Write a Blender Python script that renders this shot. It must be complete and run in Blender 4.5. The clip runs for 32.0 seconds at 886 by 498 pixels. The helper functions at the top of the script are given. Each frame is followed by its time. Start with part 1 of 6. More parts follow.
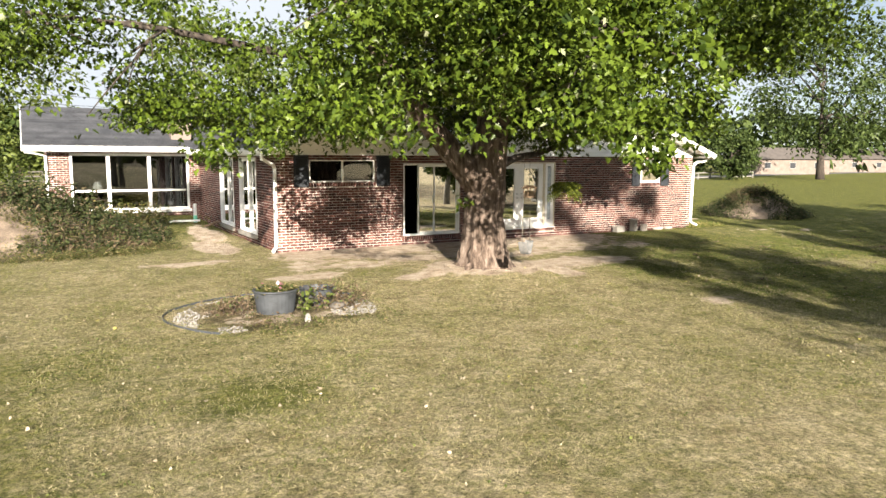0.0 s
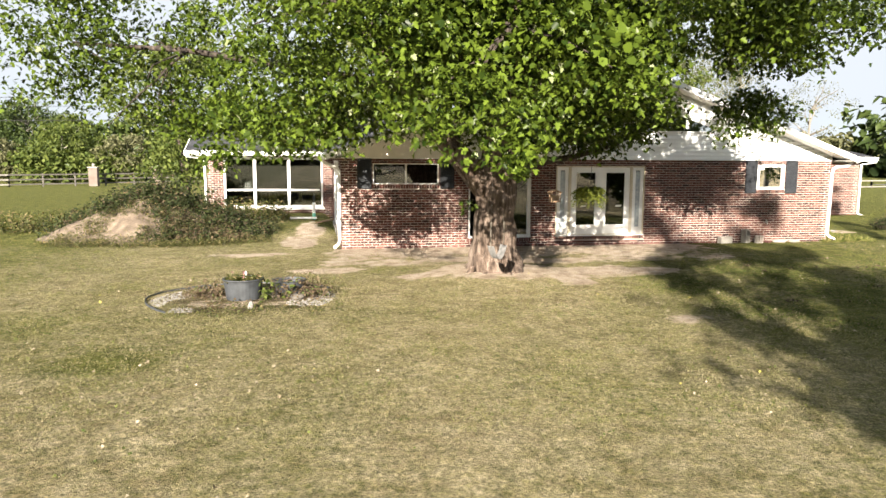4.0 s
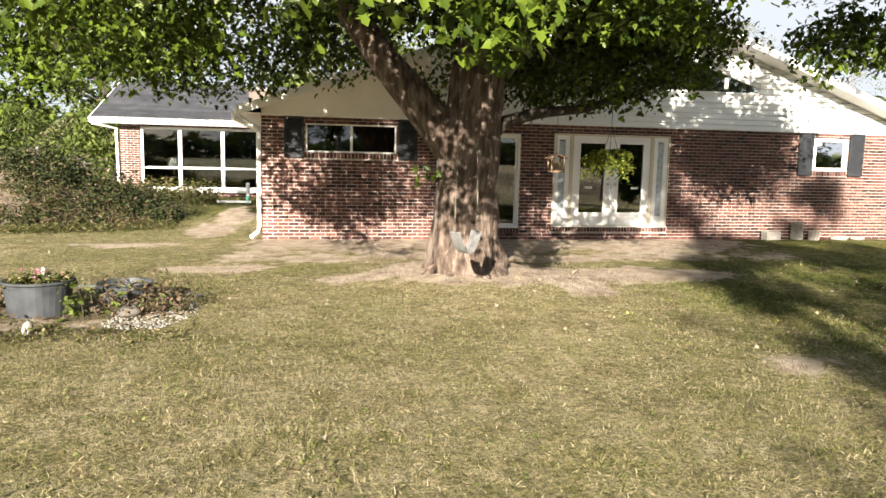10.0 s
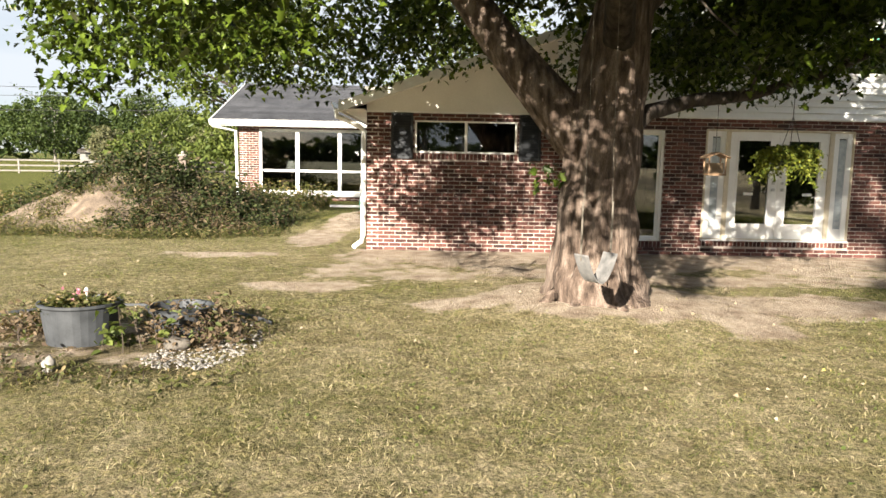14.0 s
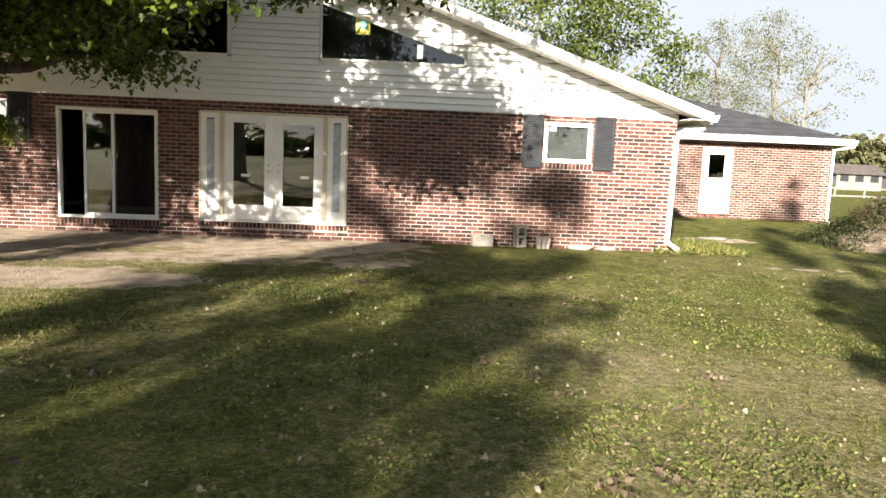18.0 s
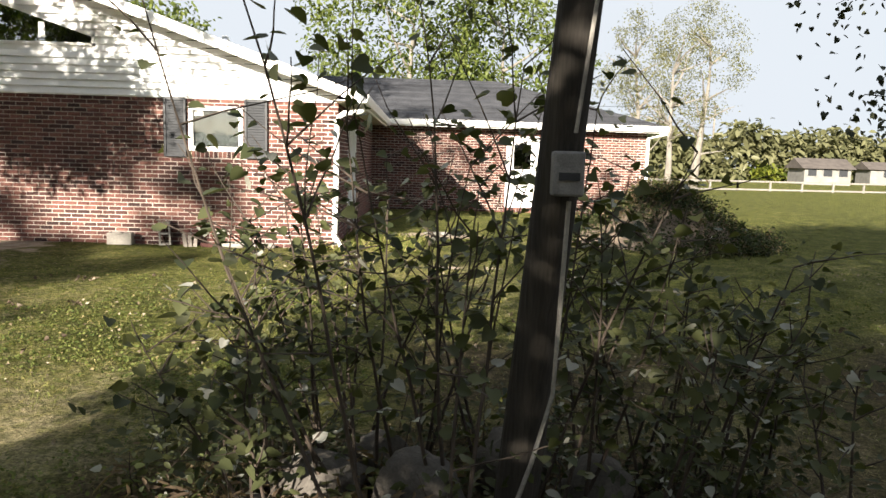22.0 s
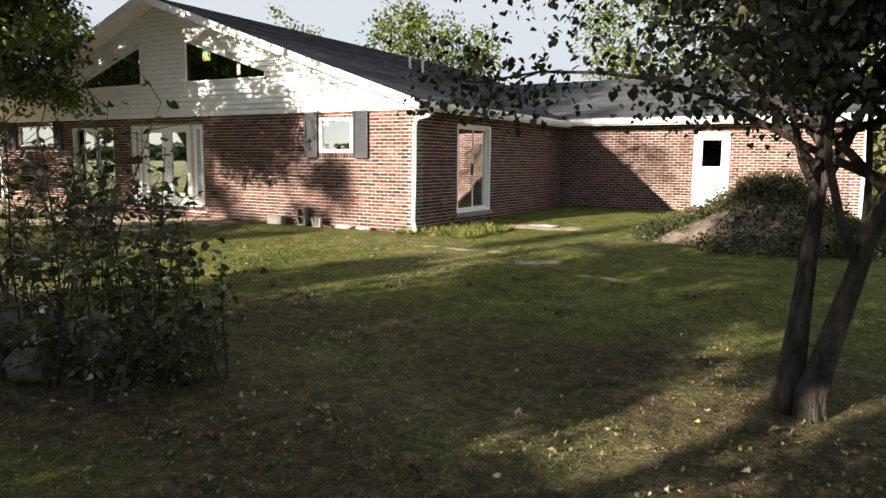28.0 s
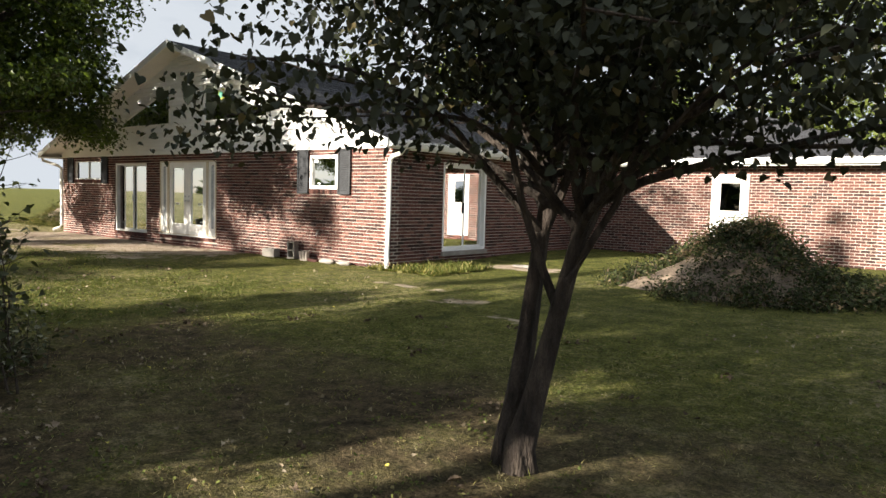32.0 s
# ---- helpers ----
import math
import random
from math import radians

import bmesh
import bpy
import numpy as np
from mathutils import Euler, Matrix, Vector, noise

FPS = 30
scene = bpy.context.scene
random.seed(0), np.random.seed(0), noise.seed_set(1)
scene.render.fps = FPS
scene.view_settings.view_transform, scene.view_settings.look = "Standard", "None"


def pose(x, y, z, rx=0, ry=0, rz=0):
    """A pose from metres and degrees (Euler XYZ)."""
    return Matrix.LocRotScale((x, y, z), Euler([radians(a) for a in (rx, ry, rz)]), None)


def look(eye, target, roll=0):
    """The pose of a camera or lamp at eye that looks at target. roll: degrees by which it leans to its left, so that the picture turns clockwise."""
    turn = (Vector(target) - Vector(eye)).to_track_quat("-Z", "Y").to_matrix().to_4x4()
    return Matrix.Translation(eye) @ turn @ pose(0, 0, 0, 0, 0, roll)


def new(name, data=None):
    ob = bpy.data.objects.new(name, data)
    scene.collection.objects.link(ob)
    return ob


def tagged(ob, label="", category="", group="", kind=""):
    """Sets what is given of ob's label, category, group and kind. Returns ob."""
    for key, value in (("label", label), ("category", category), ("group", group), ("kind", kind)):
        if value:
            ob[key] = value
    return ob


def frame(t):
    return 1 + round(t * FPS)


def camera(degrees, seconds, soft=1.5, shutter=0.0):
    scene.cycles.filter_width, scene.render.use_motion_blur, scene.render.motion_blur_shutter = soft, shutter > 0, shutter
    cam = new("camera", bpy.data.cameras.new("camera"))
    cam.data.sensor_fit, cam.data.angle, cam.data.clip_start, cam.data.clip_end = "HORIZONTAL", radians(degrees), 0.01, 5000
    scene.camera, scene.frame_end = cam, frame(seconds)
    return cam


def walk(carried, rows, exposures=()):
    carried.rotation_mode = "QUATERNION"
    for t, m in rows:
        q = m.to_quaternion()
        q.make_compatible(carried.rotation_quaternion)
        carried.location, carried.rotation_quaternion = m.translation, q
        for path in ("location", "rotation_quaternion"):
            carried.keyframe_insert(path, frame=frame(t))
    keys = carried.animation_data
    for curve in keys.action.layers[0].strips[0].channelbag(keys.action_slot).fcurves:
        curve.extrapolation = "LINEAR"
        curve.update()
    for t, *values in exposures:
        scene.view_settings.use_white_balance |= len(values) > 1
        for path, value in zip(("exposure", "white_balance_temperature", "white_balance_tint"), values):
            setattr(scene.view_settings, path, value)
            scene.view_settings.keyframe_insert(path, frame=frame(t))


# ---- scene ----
cam = camera(63.8, 32.0)
PATH = [
    (0, (-5.34, -17.804, 2.401), (-4.353, -16.083, 2.145), 0.3),
    (0.5, (-4.162, -18.494, 2.375), (-3.269, -16.723, 2.122), 0.3),
    (1, (-3.157, -19.098, 2.365), (-2.357, -17.283, 2.111), 0.3),
    (1.5, (-2.506, -19.434, 2.351), (-1.791, -17.583, 2.099), 0.3),
    (2, (-1.955, -19.711, 2.375), (-1.335, -17.827, 2.123), 0.2),
    (2.5, (-1.532, -19.91, 2.394), (-1.004, -17.997, 2.143), 0.2),
    (3, (-1.208, -20.085, 2.39), (-0.778, -18.148, 2.139), 0.2),
    (3.5, (-0.946, -20.046, 2.398), (-0.595, -18.093, 2.148), 0.3),
    (5.5, (-0.106, -18.195, 2.533), (0.26, -16.244, 2.283), 0.6),
    (6, (0.115, -17.576, 2.522), (0.483, -15.626, 2.272), 0.7),
    (6.5, (0.308, -16.896, 2.526), (0.679, -14.946, 2.277), 0.8),
    (7, (0.488, -16.159, 2.534), (0.861, -14.21, 2.285), 0.9),
    (7.5, (0.651, -15.46, 2.551), (1.029, -13.512, 2.302), 1.0),
    (8, (0.776, -14.901, 2.557), (1.16, -12.954, 2.308), 1.1),
    (8.5, (0.795, -14.834, 2.509), (1.183, -12.889, 2.258), 1.0),
    (9, (0.791, -14.941, 2.074), (1.181, -12.996, 1.823), 1.2),
    (9.5, (0.79, -14.97, 1.691), (1.181, -13.024, 1.439), 1.3),
    (10, (0.768, -14.88, 1.66), (1.16, -12.935, 1.408), 1.3),
    (10.5, (0.774, -14.755, 1.663), (1.165, -12.81, 1.411), 1.4),
    (11, (0.78, -14.545, 1.641), (1.139, -12.594, 1.389), 1.3),
    (11.5, (0.826, -14.246, 1.599), (0.95, -12.266, 1.347), 1.0),
    (12, (0.851, -13.932, 1.583), (0.898, -11.948, 1.332), 0.9),
    (12.5, (0.865, -13.644, 1.589), (0.911, -11.661, 1.337), 0.9),
    (13, (0.859, -13.284, 1.596), (0.909, -11.3, 1.347), 1.0),
    (13.5, (0.888, -12.997, 1.621), (0.941, -11.013, 1.371), 1.1),
    (15.5, (3.568, -13.381, 1.62), (3.502, -11.398, 1.369), 1.1),
    (16, (4.362, -13.381, 1.58), (4.35, -11.397, 1.33), 1.5),
    (16.5, (5.172, -13.153, 1.549), (5.237, -11.17, 1.298), 2.0),
    (17, (6.545, -13.181, 1.544), (6.643, -11.199, 1.293), 2.1),
    (17.5, (8.329, -13.317, 1.544), (8.409, -11.334, 1.293), 2.2),
    (18, (10.165, -13.492, 1.552), (10.256, -11.51, 1.301), 2.4),
    (18.5, (11.789, -13.57, 1.548), (11.862, -11.587, 1.297), 2.3),
    (19, (13.306, -13.353, 1.574), (13.344, -11.37, 1.323), 2.1),
    (19.5, (14.203, -13.03, 1.592), (14.251, -11.046, 1.341), 2.1),
    (20, (15.105, -12.696, 1.577), (15.139, -10.712, 1.327), 2.0),
    (20.5, (15.75, -12.472, 1.551), (15.774, -10.487, 1.302), 1.7),
    (21, (16.285, -12.238, 1.553), (16.303, -10.254, 1.3), 1.5),
    (21.5, (16.513, -12.405, 1.553), (16.574, -10.422, 1.303), 1.8),
    (22, (16.618, -12.369, 1.546), (16.677, -10.385, 1.296), 1.7),
    (22.5, (16.932, -12.404, 1.538), (16.983, -10.42, 1.287), 1.8),
    (23, (17.588, -12.48, 1.525), (17.623, -10.496, 1.274), 1.9),
    (24, (18.803, -12.641, 1.481), (18.84, -10.657, 1.231), 2.5),
    (24.5, (19.604, -12.474, 1.463), (19.649, -10.49, 1.214), 2.1),
    (26.5, (22.15, -12.301, 1.417), (21.488, -10.43, 1.168), 0.5),
    (27, (22.477, -12.301, 1.418), (21.612, -10.515, 1.169), 0.5),
    (27.5, (22.733, -12.29, 1.427), (21.733, -10.576, 1.178), 0.4),
    (28, (22.938, -12.276, 1.431), (21.937, -10.562, 1.183), 0.5),
    (28.5, (23.079, -12.263, 1.435), (22.075, -10.547, 1.223), 0.7),
    (29, (23.073, -12.243, 1.438), (22.066, -10.522, 1.28), 0.7),
    (29.5, (23.027, -12.24, 1.435), (22.015, -10.521, 1.292), 0.8),
    (30, (23.008, -12.248, 1.437), (21.894, -10.593, 1.293), 0.7),
    (30.5, (23.125, -12.148, 1.439), (21.962, -10.528, 1.295), 0.9),
    (31, (23.53, -11.862, 1.443), (22.362, -10.244, 1.3), 1.2),
    (31.5, (24.18, -11.374, 1.424), (22.967, -9.79, 1.282), 1.4),
    (32, (25.14, -10.741, 1.428), (23.891, -9.184, 1.287), 1.6),
]
walk(cam, [(t, look(eye, target, roll)) for t, eye, target, roll in PATH], [(0, 2.1), (17, 2.1), (24, 1.93), (32, 1.8)])

# ---- light ----
SUN_EL, SUN_AZ = radians(17.2), math.atan2(0.933, 0.358)      # the light travels along (0.358, 0.933)
world = bpy.data.worlds.new("world")
scene.world = world
world.use_nodes = True
wn, wl = world.node_tree.nodes, world.node_tree.links
sky = wn.new("ShaderNodeTexSky")
sky.sky_type, sky.sun_disc = "NISHITA", False
sky.sun_elevation, sky.sun_rotation = SUN_EL, radians(201)
sky.air_density, sky.dust_density, sky.ozone_density = 0.8, 0.3, 1.0
tc = wn.new("ShaderNodeTexCoord")
mp = wn.new("ShaderNodeMapping")
mp.inputs["Scale"].default_value = (1.0, 1.0, 3.2)
cloud = wn.new("ShaderNodeTexNoise")
cloud.inputs["Scale"].default_value, cloud.inputs["Detail"].default_value, cloud.inputs["Roughness"].default_value = 1.7, 7.0, 0.55
ramp = wn.new("ShaderNodeValToRGB")
ramp.color_ramp.elements[0].position, ramp.color_ramp.elements[1].position = 0.24, 0.52
mixc = wn.new("ShaderNodeMixRGB")
mixc.inputs[2].default_value = (9.7, 10.4, 11.2, 1)
bg = wn["Background"]
bg.inputs[1].default_value = 0.021
wl.new(tc.outputs["Generated"], mp.inputs[0])
wl.new(mp.outputs[0], cloud.inputs[0])
wl.new(cloud.outputs[0], ramp.inputs[0])
wl.new(ramp.outputs[0], mixc.inputs[0])
clear_sky = wn.new("ShaderNodeVectorMath")
clear_sky.operation = "SCALE"
clear_sky.inputs["Scale"].default_value = 1.4
wl.new(sky.outputs[0], clear_sky.inputs[0])
wl.new(clear_sky.outputs[0], mixc.inputs[1])
wl.new(mixc.outputs[0], bg.inputs[0])
sun = new("sun", bpy.data.lights.new("sun", "SUN"))
sun.data.energy, sun.data.angle, sun.data.color = 5.0, radians(0.6), (1.0, 0.90, 0.76)
sun.matrix_world = look((0, 0, 30), (0.358 * math.cos(SUN_EL), 0.933 * math.cos(SUN_EL), 30 - math.sin(SUN_EL)))

# ---- materials ----
def material(name, colors, scale=4.0, rough=0.85, bump=0.0, bump_scale=60.0, fine=0.0, metal=0.0, stretch=(1, 1, 1), spread=(0.3, 0.7),
             vary=0.0, vary_by="", spec=0.3, depth=0.02, coords="Object"):
    """A node material: colours blended by noise of that scale, fine grain on top, bump, and a shade that varies by piece."""
    m = bpy.data.materials.new(name)
    m.use_nodes = True
    n, l = m.node_tree.nodes, m.node_tree.links
    b = n["Principled BSDF"]
    b.inputs["Roughness"].default_value, b.inputs["Metallic"].default_value = rough, metal
    b.inputs["Specular IOR Level"].default_value = spec
    co = n.new("ShaderNodeTexCoord")
    mapping = n.new("ShaderNodeMapping")
    mapping.inputs["Scale"].default_value = stretch
    l.new(co.outputs[coords], mapping.inputs[0])
    tex = n.new("ShaderNodeTexNoise")
    tex.inputs["Scale"].default_value, tex.inputs["Detail"].default_value = scale, 6.0
    l.new(mapping.outputs[0], tex.inputs[0])
    r = n.new("ShaderNodeValToRGB")
    el = r.color_ramp.elements
    while len(el) < len(colors):
        el.new(0.5)
    for i, c in enumerate(colors):
        el[i].position = spread[0] + (spread[1] - spread[0]) * i / max(1, len(colors) - 1)
        el[i].color = (*c, 1)
    l.new(tex.outputs[0], r.inputs[0])
    out = r.outputs[0]
    if fine:
        t2 = n.new("ShaderNodeTexNoise")
        t2.inputs["Scale"].default_value, t2.inputs["Detail"].default_value = scale * 14, 4.0
        l.new(mapping.outputs[0], t2.inputs[0])
        mr = n.new("ShaderNodeMapRange")
        mr.inputs[1].default_value, mr.inputs[2].default_value = 0.3, 0.7
        mr.inputs[3].default_value, mr.inputs[4].default_value = 1 - fine, 1 + fine
        l.new(t2.outputs[0], mr.inputs[0])
        mul = n.new("ShaderNodeVectorMath")
        mul.operation = "SCALE"
        l.new(out, mul.inputs[0])
        l.new(mr.outputs[0], mul.inputs["Scale"])
        out = mul.outputs[0]
    if vary_by:
        src = n.new("ShaderNodeObjectInfo").outputs["Random"] if vary_by == "object" else n.new("ShaderNodeNewGeometry").outputs["Random Per Island"]
        mr = n.new("ShaderNodeMapRange")
        mr.inputs[3].default_value, mr.inputs[4].default_value = 1 - vary, 1 + vary
        l.new(src, mr.inputs[0])
        mul = n.new("ShaderNodeVectorMath")
        mul.operation = "SCALE"
        l.new(out, mul.inputs[0])
        l.new(mr.outputs[0], mul.inputs["Scale"])
        out = mul.outputs[0]
    l.new(out, b.inputs["Base Color"])
    if bump:
        t3 = n.new("ShaderNodeTexNoise")
        t3.inputs["Scale"].default_value, t3.inputs["Detail"].default_value = bump_scale, 5.0
        l.new(mapping.outputs[0], t3.inputs[0])
        bm_node = n.new("ShaderNodeBump")
        bm_node.inputs["Strength"].default_value, bm_node.inputs["Distance"].default_value = bump, depth
        l.new(t3.outputs[0], bm_node.inputs["Height"])
        l.new(bm_node.outputs[0], b.inputs["Normal"])
    return m


def leaf_material(name, dark, light, other=None, share=0.0, gloss=0.45, through_light=0.35):
    """Leaf: colour by leaf, a sheen, and light let through."""
    m = bpy.data.materials.new(name)
    m.use_nodes = True
    n, l = m.node_tree.nodes, m.node_tree.links
    b = n["Principled BSDF"]
    b.inputs["Roughness"].default_value, b.inputs["Specular IOR Level"].default_value = gloss, 0.16
    g = n.new("ShaderNodeNewGeometry")
    r = n.new("ShaderNodeValToRGB")
    el = r.color_ramp.elements
    el[0].color, el[1].color = (*dark, 1), (*light, 1)
    if other:
        el[1].position = 1 - share
        e = el.new(min(0.999, 1 - share + 0.01))
        e.color = (*other, 1)
    l.new(g.outputs["Random Per Island"], r.inputs[0])
    tr = n.new("ShaderNodeBsdfTranslucent")
    mul = n.new("ShaderNodeMixRGB")
    mul.blend_type, mul.inputs[0].default_value, mul.inputs[2].default_value = "MULTIPLY", 1.0, (1.3, 1.35, 0.5, 1)
    l.new(r.outputs[0], mul.inputs[1])
    l.new(mul.outputs[0], tr.inputs[0])
    mix = n.new("ShaderNodeMixShader")
    mix.inputs[0].default_value = through_light
    l.new(r.outputs[0], b.inputs["Base Color"])
    l.new(b.outputs[0], mix.inputs[1])
    l.new(tr.outputs[0], mix.inputs[2])
    l.new(mix.outputs[0], n["Material Output"].inputs[0])
    return m


def brick_material(name, by):
    """Fired brick: each brick red, brown or near black by chance, with a soft mottling."""
    m = bpy.data.materials.new(name)
    m.use_nodes = True
    n, l = m.node_tree.nodes, m.node_tree.links
    b = n["Principled BSDF"]
    b.inputs["Roughness"].default_value, b.inputs["Specular IOR Level"].default_value = 0.9, 0.2
    src = n.new("ShaderNodeObjectInfo").outputs["Random"] if by == "object" else n.new("ShaderNodeNewGeometry").outputs["Random Per Island"]
    r = n.new("ShaderNodeValToRGB")
    el = r.color_ramp.elements
    el[0].color, el[1].color = (0.040, 0.024, 0.023, 1), (0.182, 0.090, 0.073, 1)
    for p, c in ((0.25, (0.075, 0.036, 0.032)), (0.6, (0.115, 0.050, 0.042)), (0.88, (0.147, 0.067, 0.055))):
        e = el.new(p)
        e.color = (*c, 1)
    l.new(src, r.inputs[0])
    co = n.new("ShaderNodeTexCoord")
    tex = n.new("ShaderNodeTexNoise")
    tex.inputs["Scale"].default_value, tex.inputs["Detail"].default_value = 24.0, 5.0
    l.new(co.outputs["Object"], tex.inputs[0])
    mr = n.new("ShaderNodeMapRange")
    mr.inputs[1].default_value, mr.inputs[2].default_value, mr.inputs[3].default_value, mr.inputs[4].default_value = 0.3, 0.7, 0.72, 1.25
    l.new(tex.outputs[0], mr.inputs[0])
    mul = n.new("ShaderNodeVectorMath")
    mul.operation = "SCALE"
    l.new(r.outputs[0], mul.inputs[0])
    l.new(mr.outputs[0], mul.inputs["Scale"])
    l.new(mul.outputs[0], b.inputs["Base Color"])
    bump = n.new("ShaderNodeBump")
    bump.inputs["Strength"].default_value, bump.inputs["Distance"].default_value = 0.35, 0.01
    l.new(tex.outputs[0], bump.inputs["Height"])
    l.new(bump.outputs[0], b.inputs["Normal"])
    return m


def ground_material():
    """Mown lawn gone dry in places: straw, olive and green grass, and bare soil by the house and under the old tree."""
    m = bpy.data.materials.new("lawn")
    m.use_nodes = True
    n, l = m.node_tree.nodes, m.node_tree.links
    b = n["Principled BSDF"]
    b.inputs["Roughness"].default_value, b.inputs["Specular IOR Level"].default_value = 1.0, 0.1
    co = n.new("ShaderNodeTexCoord")

    def noise_of(scale, detail=6.0, rough=0.6):
        t = n.new("ShaderNodeTexNoise")
        t.inputs["Scale"].default_value, t.inputs["Detail"].default_value, t.inputs["Roughness"].default_value = scale, detail, rough
        l.new(co.outputs["Object"], t.inputs[0])
        return t.outputs[0]

    def ramped(value, stops):
        r = n.new("ShaderNodeValToRGB")
        el = r.color_ramp.elements
        while len(el) < len(stops):
            el.new(0.5)
        for e, (p, c) in zip(el, stops):
            e.position, e.color = p, (*c, 1)
        l.new(value, r.inputs[0])
        return r.outputs[0]

    def mix(f, a, c, mode="MIX"):
        x = n.new("ShaderNodeMixRGB")
        x.blend_type = mode
        if isinstance(f, float):
            x.inputs[0].default_value = f
        else:
            l.new(f, x.inputs[0])
        l.new(a, x.inputs[1])
        l.new(c, x.inputs[2])
        return x.outputs[0]
    dry = ramped(noise_of(2.6), ((0.32, (0.215, 0.175, 0.098)), (0.5, (0.345, 0.290, 0.180)), (0.7, (0.450, 0.380, 0.255))))
    green = ramped(noise_of(3.1), ((0.3, (0.062, 0.072, 0.018)), (0.52, (0.118, 0.124, 0.032)), (0.72, (0.195, 0.182, 0.066))))
    soil = ramped(noise_of(3.4), ((0.3, (0.28, 0.21, 0.155)), (0.5, (0.48, 0.39, 0.30)), (0.7, (0.60, 0.51, 0.41))))
    va = n.new("ShaderNodeAttribute")
    va.attribute_name = "cover"                               # red: green grass, green: bare soil, blue: dark bed soil and painted shade
    sep = n.new("ShaderNodeSeparateColor")
    l.new(va.outputs["Color"], sep.inputs[0])

    def edge(weight, scale, lo, hi):
        add = n.new("ShaderNodeMath")
        add.operation = "ADD"
        l.new(weight, add.inputs[0])
        l.new(noise_of(scale), add.inputs[1])
        mr = n.new("ShaderNodeMapRange")
        mr.inputs[1].default_value, mr.inputs[2].default_value = lo, hi
        l.new(add.outputs[0], mr.inputs[0])
        return mr.outputs[0]
    grass = mix(edge(sep.outputs[0], 11.0, 0.66, 1.18), dry, green)
    # dark brown for bed soil; on the side lawn it paints tree shade
    mould_and_shade = ramped(noise_of(6.0), ((0.3, (0.042, 0.034, 0.020)), (0.5, (0.085, 0.066, 0.038)), (0.7, (0.155, 0.120, 0.072))))
    grass = mix(edge(sep.outputs[2], 1.6, 0.72, 1.14), grass, mould_and_shade)
    # fine grass grain; its dark specks also paint the small shadows among the blades
    speck = ramped(noise_of(38.0, 4.0, 0.8), ((0.35, (0.42, 0.43, 0.40)), (0.5, (1.04, 1.04, 1.02)), (0.65, (1.68, 1.63, 1.56))))
    grass = mix(1.0, grass, speck, "MULTIPLY")
    grass = mix(1.0, grass, ramped(noise_of(14.0, 4.0, 0.65), ((0.33, (0.66, 0.68, 0.64)), (0.5, (0.98, 0.98, 0.98)), (0.67, (1.30, 1.27, 1.22)))), "MULTIPLY")
    soil = mix(1.0, soil, ramped(noise_of(42.0, 4.0, 0.7), ((0.3, (0.74, 0.72, 0.70)), (0.5, (1.0, 1.0, 1.0)), (0.7, (1.14, 1.14, 1.13)))), "MULTIPLY")
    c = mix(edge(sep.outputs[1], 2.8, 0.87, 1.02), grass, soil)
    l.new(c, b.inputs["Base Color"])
    bump = n.new("ShaderNodeBump")
    bump.inputs["Strength"].default_value, bump.inputs["Distance"].default_value = 1.0, 0.08
    l.new(noise_of(30.0, 5.0, 0.75), bump.inputs["Height"])
    l.new(bump.outputs[0], b.inputs["Normal"])
    return m


def glass_material(name="glass", tint=(0.34, 0.37, 0.38)):
    m = bpy.data.materials.new(name)
    m.use_nodes = True
    n, l = m.node_tree.nodes, m.node_tree.links
    fres = n.new("ShaderNodeFresnel")
    fres.inputs[0].default_value = 2.2
    tr = n.new("ShaderNodeBsdfTransparent")
    tr.inputs[0].default_value = (*tint, 1)
    gl = n.new("ShaderNodeBsdfGlossy")
    gl.inputs["Roughness"].default_value = 0.02
    mix = n.new("ShaderNodeMixShader")
    l.new(fres.outputs[0], mix.inputs[0])
    l.new(tr.outputs[0], mix.inputs[1])
    l.new(gl.outputs[0], mix.inputs[2])
    l.new(mix.outputs[0], n["Material Output"].inputs[0])
    return m


LAWN = ground_material()
BRICK, BRICK_REST = brick_material("brick", "object"), brick_material("brick_rest", "island")
MORTAR = material("mortar", [(0.34, 0.295, 0.26), (0.48, 0.43, 0.385)], 6, 0.95, 0.4, 90, 0.12)
CONCRETE = material("concrete", [(0.20, 0.185, 0.165), (0.31, 0.29, 0.26)], 5, 0.9, 0.4, 60, 0.15)
SIDING = material("siding", [(0.76, 0.77, 0.78), (0.82, 0.83, 0.84)], 1.3, 0.55, 0.0, fine=0.03)
TRIM = material("white_trim", [(0.74, 0.74, 0.73), (0.82, 0.82, 0.81)], 2.5, 0.45, fine=0.03)
SOFFIT = material("soffit", [(0.68, 0.66, 0.62), (0.76, 0.74, 0.70)], 2, 0.6, fine=0.03)
SHINGLE = material("shingle", [(0.030, 0.032, 0.038), (0.060, 0.062, 0.070)], 2.2, 0.92, 0.5, 130, 0.35, vary=0.25, vary_by="island")
SHUTTER = material("shutter", [(0.018, 0.020, 0.024), (0.032, 0.035, 0.040)], 8, 0.5, fine=0.1)
JAMB = material("bare_wood_trim", [(0.48, 0.42, 0.31), (0.62, 0.56, 0.44)], 9, 0.7, fine=0.15, stretch=(1, 1, 0.15))
GLASS = glass_material()
FROST = material("frosted_glass", [(0.30, 0.34, 0.37), (0.48, 0.52, 0.54)], 14, 0.25, fine=0.15)
# near black: the darkness of unlit rooms is put into this colour
ROOM_DARK = material("room_darkness", [(0.022, 0.022, 0.022), (0.035, 0.034, 0.032)], 2, 0.9)
